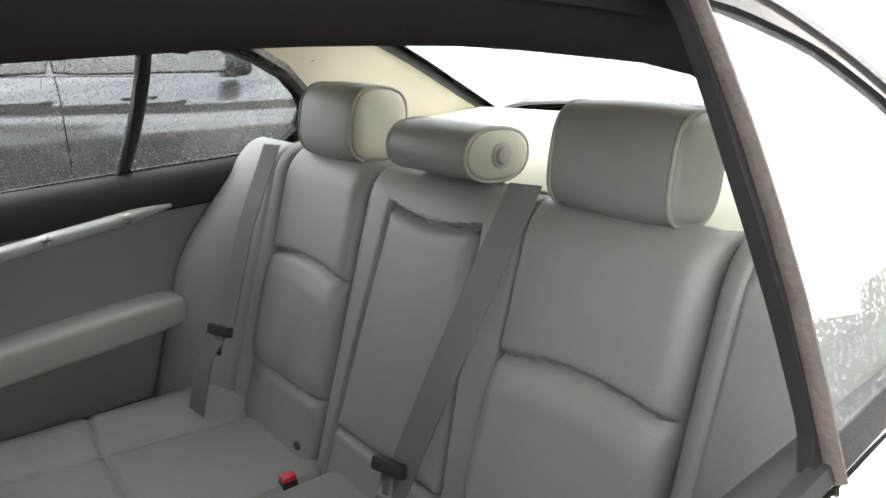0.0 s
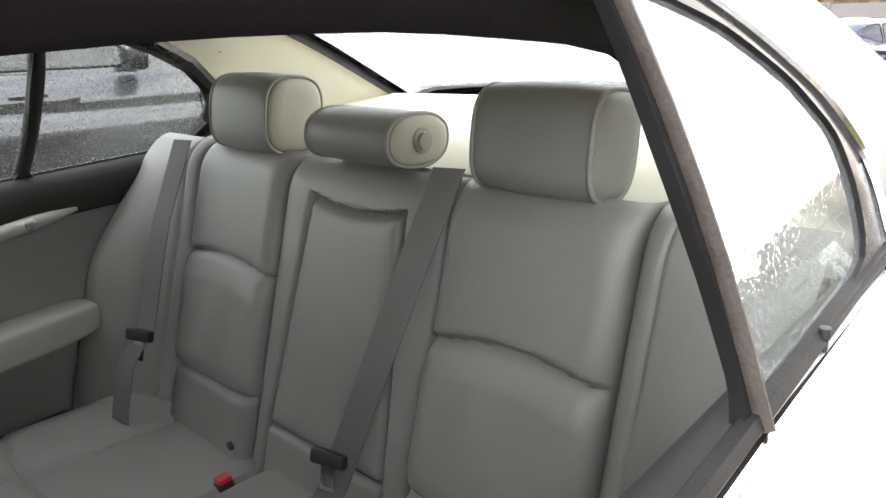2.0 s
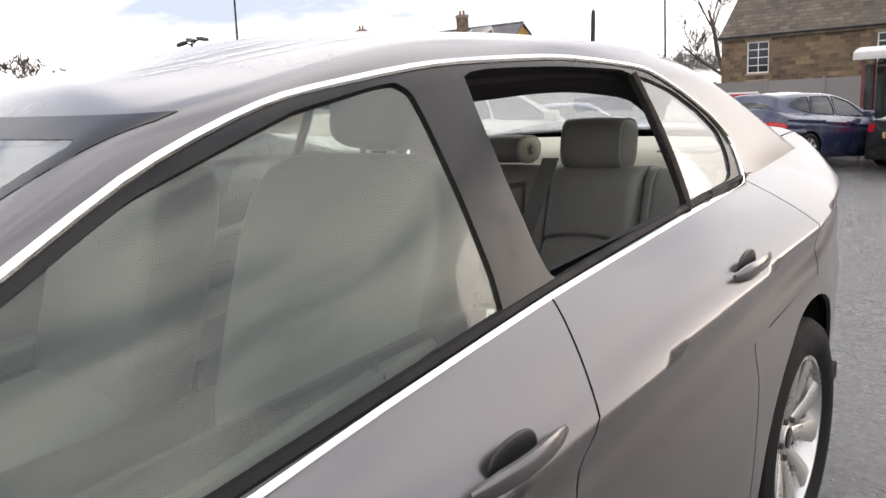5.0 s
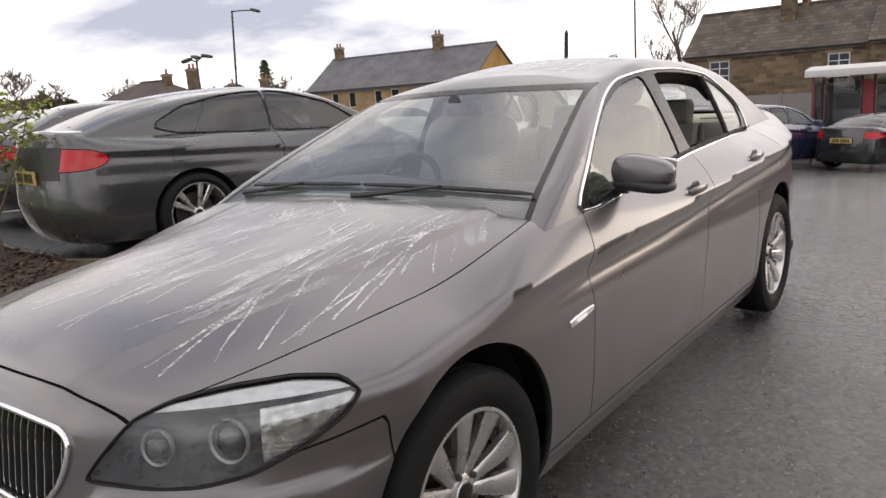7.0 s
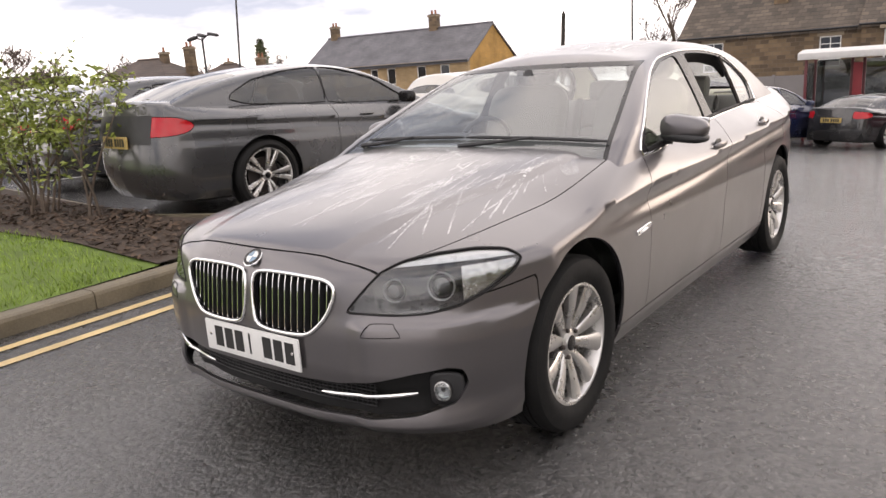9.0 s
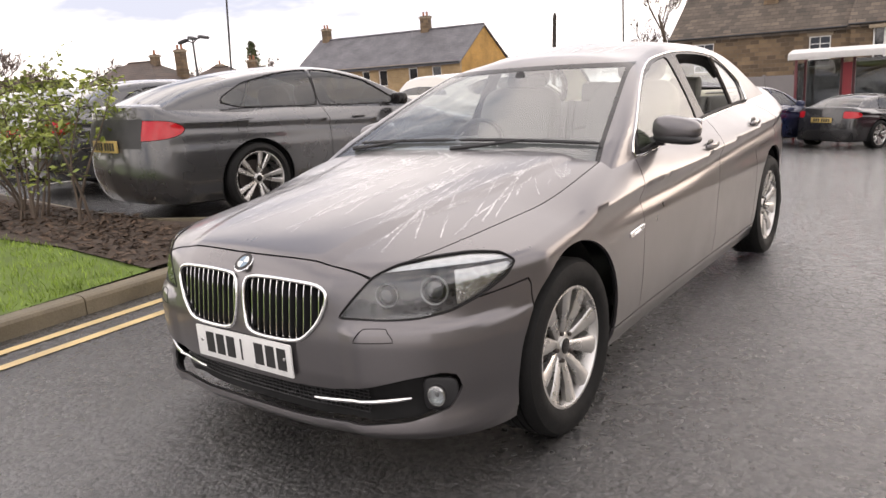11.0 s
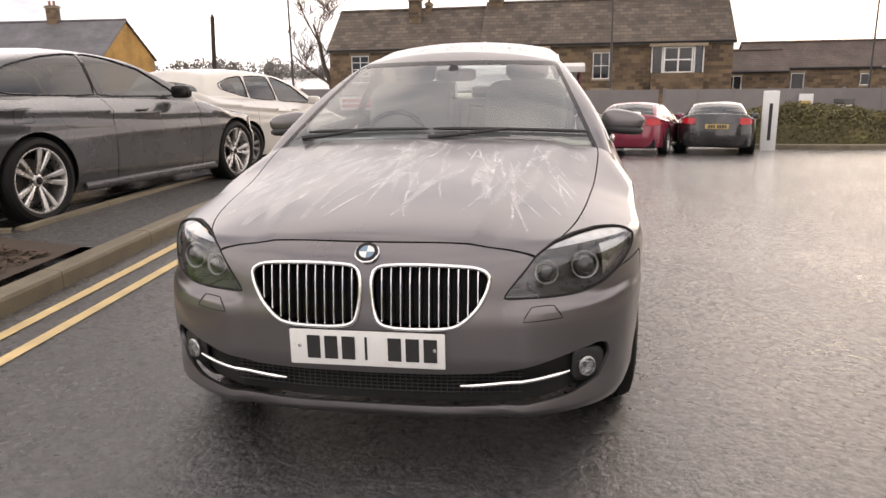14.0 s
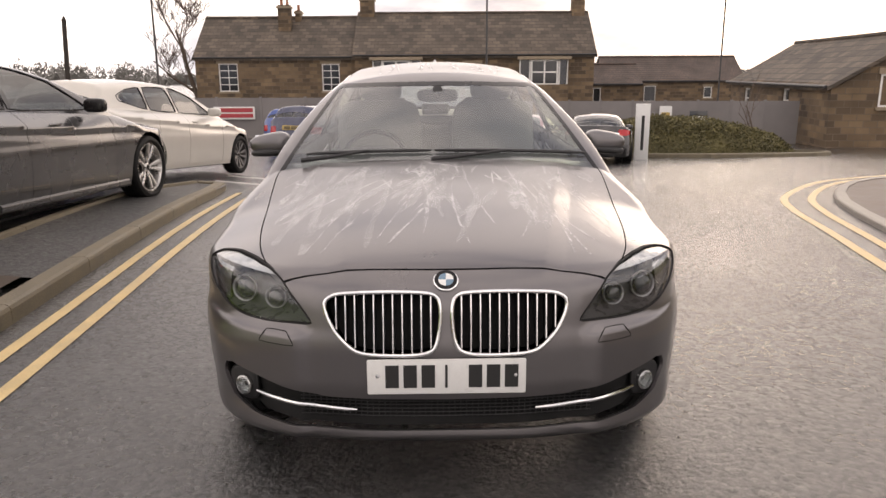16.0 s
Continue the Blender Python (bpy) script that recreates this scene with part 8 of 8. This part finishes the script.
def bare_tree(x, y, h, seed, label, levels=4, r=0.16, lift=0.0, spread=0.55, name="bare_tree", least=0.0):
    rng = random.Random(seed)
    t = thing(name, label, "tree", SWING @ pose(x, y, ground_z(x, y) + lift))
    trunk, twigs = bmesh.new(), bmesh.new()
    def grow(p, d, ln, rad, lv):
        pts, rs = [p], [rad]
        n = 4
        for i in range(n):
            d = (d + Vector((rng.gauss(0, 0.16), rng.gauss(0, 0.16), rng.gauss(0.05, 0.08)))).normalized()
            pts.append(pts[-1] + d * ln / n)
            rs.append(rad * (1 - 0.55 * (i + 1) / n))
        rs = [max(q, least) for q in rs]
        add_tube(trunk if lv >= levels - 1 else twigs, pts, rs, 7 if lv >= levels - 1 else 3, caps=False)
        if lv == 0:
            return
        for k in range(rng.randint(3, 5)):
            i = rng.randint(1, n)
            b = rng.uniform(0, 6.28)
            side = Vector((math.cos(b), math.sin(b), 0))
            grow(pts[i], (d * (1 - spread) + side * spread + Vector((0, 0, 0.25))).normalized(), ln * rng.uniform(0.5, 0.72), rs[i] * 0.6, lv - 1)
    grow(Vector((0, 0, -0.2)), Vector((0, 0, 1)), h * 0.42, r, levels)
    part("trunk", trunk, BARK, t)
    tw = part("crown", twigs, TWIG, t)
    tw["kind"] = "stuff"
    return t


bare_tree(-18.6, 53.0, 15.0, 11, "bare winter tree beside the cottages", 5, 0.2, least=0.018)
bare_tree(9.9, 20.6, 4.4, 13, "thin bare sapling growing from the hedge", 3, 0.04, spread=0.35, name="sapling")
for i, (x, y, h, lv) in enumerate(((-50.0, 18.5, 8.5, 5), (-54.5, 21.8, 6.0, 5), (-82, 44, 9.0, 5), (-77, 52.4, 7.0, 5), (-73, 57.8, 7.8, 5), (-75.5, 62.6, 7.0, 5), (-49, 72, 7, 4), (-58, 13, 9, 4))):
    bare_tree(x, y, h, 20 + i, "distant bare winter tree", lv, 0.16, spread=0.62, least=0.022)
for i, (x, y, h, w) in enumerate(((-44.6, 17.9, 3.3, 1.7), (-43.8, 19.6, 3.4, 2.2), (-53.4, 22.5, 3.6, 1.2), (-66.5, 52, 7.5, 2.0))):
    rng = random.Random(50 + i)
    t = thing("conifer", "dark evergreen conifer among the houses", "tree", SWING @ pose(x, y, ground_z(x, y)))
    part("trunk", tube_bm([(0, 0, -0.1), (0, 0, h * 0.9)], [0.2, 0.05], 7), BARK, t)
    leaves("crown", [Vector((rng.gauss(0, 0.42) * w * (1 - (z := rng.uniform(0.1, 1.0))) ** 0.6, rng.gauss(0, 0.42) * w * (1 - z) ** 0.6, z * h)) for _ in range(2600)], 0.16, CONIFER, t, rng)
# clipped mound of shrubs on a kerbed island
rng = random.Random(77)
hd = thing("hedge_mound", "rounded brown-green shrub mound on a kerbed island", "hedge", pose(8.55, 20.6, ground_z(0, 20.6)))
spots = []
for _ in range(15000):
    a, q = rng.uniform(0, 6.28), rng.random() ** 0.5
    ex, ey = 3.1 * q * math.cos(a), 1.5 * q * math.sin(a)
    top = (1.15 - 0.12 * ex) * math.sqrt(max(0, 1 - q**3)) * (1 + 0.15 * noise.noise(Vector((ex * 1.4, ey * 1.4, 3))))
    z = top * (1 - 0.35 * rng.random() ** 2)
    spots.append(Vector((ex, ey, z)))
leaves("foliage", spots, 0.05, HEDGE, hd, rng)
core = pillow_bm(5.6, 2.6, 1.7, 0.7, 0.9)
part("core", core, HEDGE, hd)
# hedge added out of view: darkens the door reflections and the cabin
rng = random.Random(78)
hr = thing("clipped_hedge", "out-of-view green hedge added to darken the door reflections", "hedge", pose(9.4, 0.0, 0.045))
part("core", box_bm(-0.30, 0.30, -9.0, 7.2, -0.1, 1.75, bevel=0.1), HEDGE, hr, smooth=False)
leaves("foliage", [Vector((rng.choice((-0.34, 0.34, rng.uniform(-0.3, 0.3))) + rng.gauss(0, 0.06), rng.uniform(-9.1, 7.3), rng.uniform(0.0, 1.85))) for _ in range(9000)], 0.06, LEAF, hr, rng)
def oval(a, b, n=40):
    return [Vector((8.85 + a * math.cos(2 * math.pi * i / n), 20.5 + b * math.sin(2 * math.pi * i / n), 0)) for i in range(n + 1)]
kerb_row(oval(4.0, 2.1), "kerb_oval", "dark kerb stones round the shrub island", -1, 0.12, 0.12, 0.8)
# lawn blades and bark chips
rng = random.Random(5)
verts, faces = [], []
for _ in range(16000):
    x, y = -2.55 - rng.random() ** 1.3 * 6.0, -3.2 + rng.random() * 3.5
    if x > -2.55 - 0.06 * max(0, y):
        continue
    a, h = rng.uniform(0, 6.28), rng.uniform(0.025, 0.06)
    dx, dy, i = math.cos(a) * 0.004, math.sin(a) * 0.004, len(verts)
    g = ground_z(x, y)
    verts += [(x - dx, y - dy, g + 0.098), (x + dx, y + dy, g + 0.098), (x + rng.gauss(0, 0.018), y + rng.gauss(0, 0.018), g + 0.10 + h)]
    faces.append((i, i + 1, i + 2))
me = bpy.data.meshes.new("grass")
me.from_pydata(verts, [], faces)
me.materials.append(BLADE)
tagged(new("grass", me), "short damp green grass blades", "grass", kind="stuff")
CHIP = mat("bark_chip", (0.075, 0.048, 0.03), 0.85, 0, 0.4, 10, 60, per_island=0.5)
bm = bmesh.new()
for _ in range(2600):
    x = -2.68 - rng.random() * 5.5
    y = 0.36 + rng.random() * (0.85 if x > -4 else 0.95)
    m = pose(x, y, ground_z(x, y) + 0.12 + rng.uniform(0, 0.012), rng.uniform(-25, 25), rng.uniform(-25, 25), rng.uniform(0, 360))
    s = rng.uniform(0.5, 1.3)
    c = [bm.verts.new(m @ Vector(q)) for q in ((-0.03 * s, -0.011 * s, 0), (0.03 * s, -0.008 * s, 0.004), (0.028 * s, 0.012 * s, 0.002), (-0.026 * s, 0.010 * s, 0.006))]
    bm.faces.new(c)
tagged(part("bark_chips", bm, CHIP, smooth=False), "loose dark bark chips over the bed", "mulch", kind="stuff")
# hills of far woodland along the skyline
# lightened colour: the haze of distance is painted into it
FAR_WOOD = mat("hazed_woodland", (0.12, 0.112, 0.10), 0.95, 0, 0.4, 0.1, 1.0, color2=(0.17, 0.165, 0.15))
rng = random.Random(9)
verts, faces = [], []
for k in range(900):
    a = radians(rng.uniform(-80, 62))
    d = rng.uniform(185, 260)
    x, y = math.sin(a) * d, math.cos(a) * d
    h = 2.6 + 1.6 * noise.noise(Vector((a * 3, 0, 0))) + rng.uniform(-0.8, 1.0) + (1.9 if -0.62 < a < -0.35 else 0)
    h *= rng.choice((0.75, 0.9, 1.0, 1.0, 1.2))
    w = rng.uniform(1.4, 2.8)
    # a dense low mass, then ragged sprays of twigs over it
    for j in range(70):
        q, u = rng.uniform(0, 6.28), rng.random()
        f = 1 - (u - 0.45) ** 2 * 2.2
        c = Vector((x + w * f * math.cos(q) * rng.random() ** 0.5, y + w * f * math.sin(q), -2.5 + (h + 0.5) * u))
        up = Vector((rng.gauss(0, 0.5), rng.gauss(0, 0.5), 1.0)) * rng.uniform(0.4, 0.9)
        sd = Vector((math.cos(a), -math.sin(a), 0)) * rng.uniform(0.12, 0.5) * (1.3 - u)
        i = len(verts)
        verts += [tuple(c - sd), tuple(c + sd), tuple(c + up)]
        faces.append((i, i + 1, i + 2))
me = bpy.data.meshes.new("far_woods")
me.from_pydata(verts, [], faces)
me.materials.append(FAR_WOOD)
tagged(new("far_woods", me), "distant bare brown woodland on the skyline", "woodland", kind="stuff")
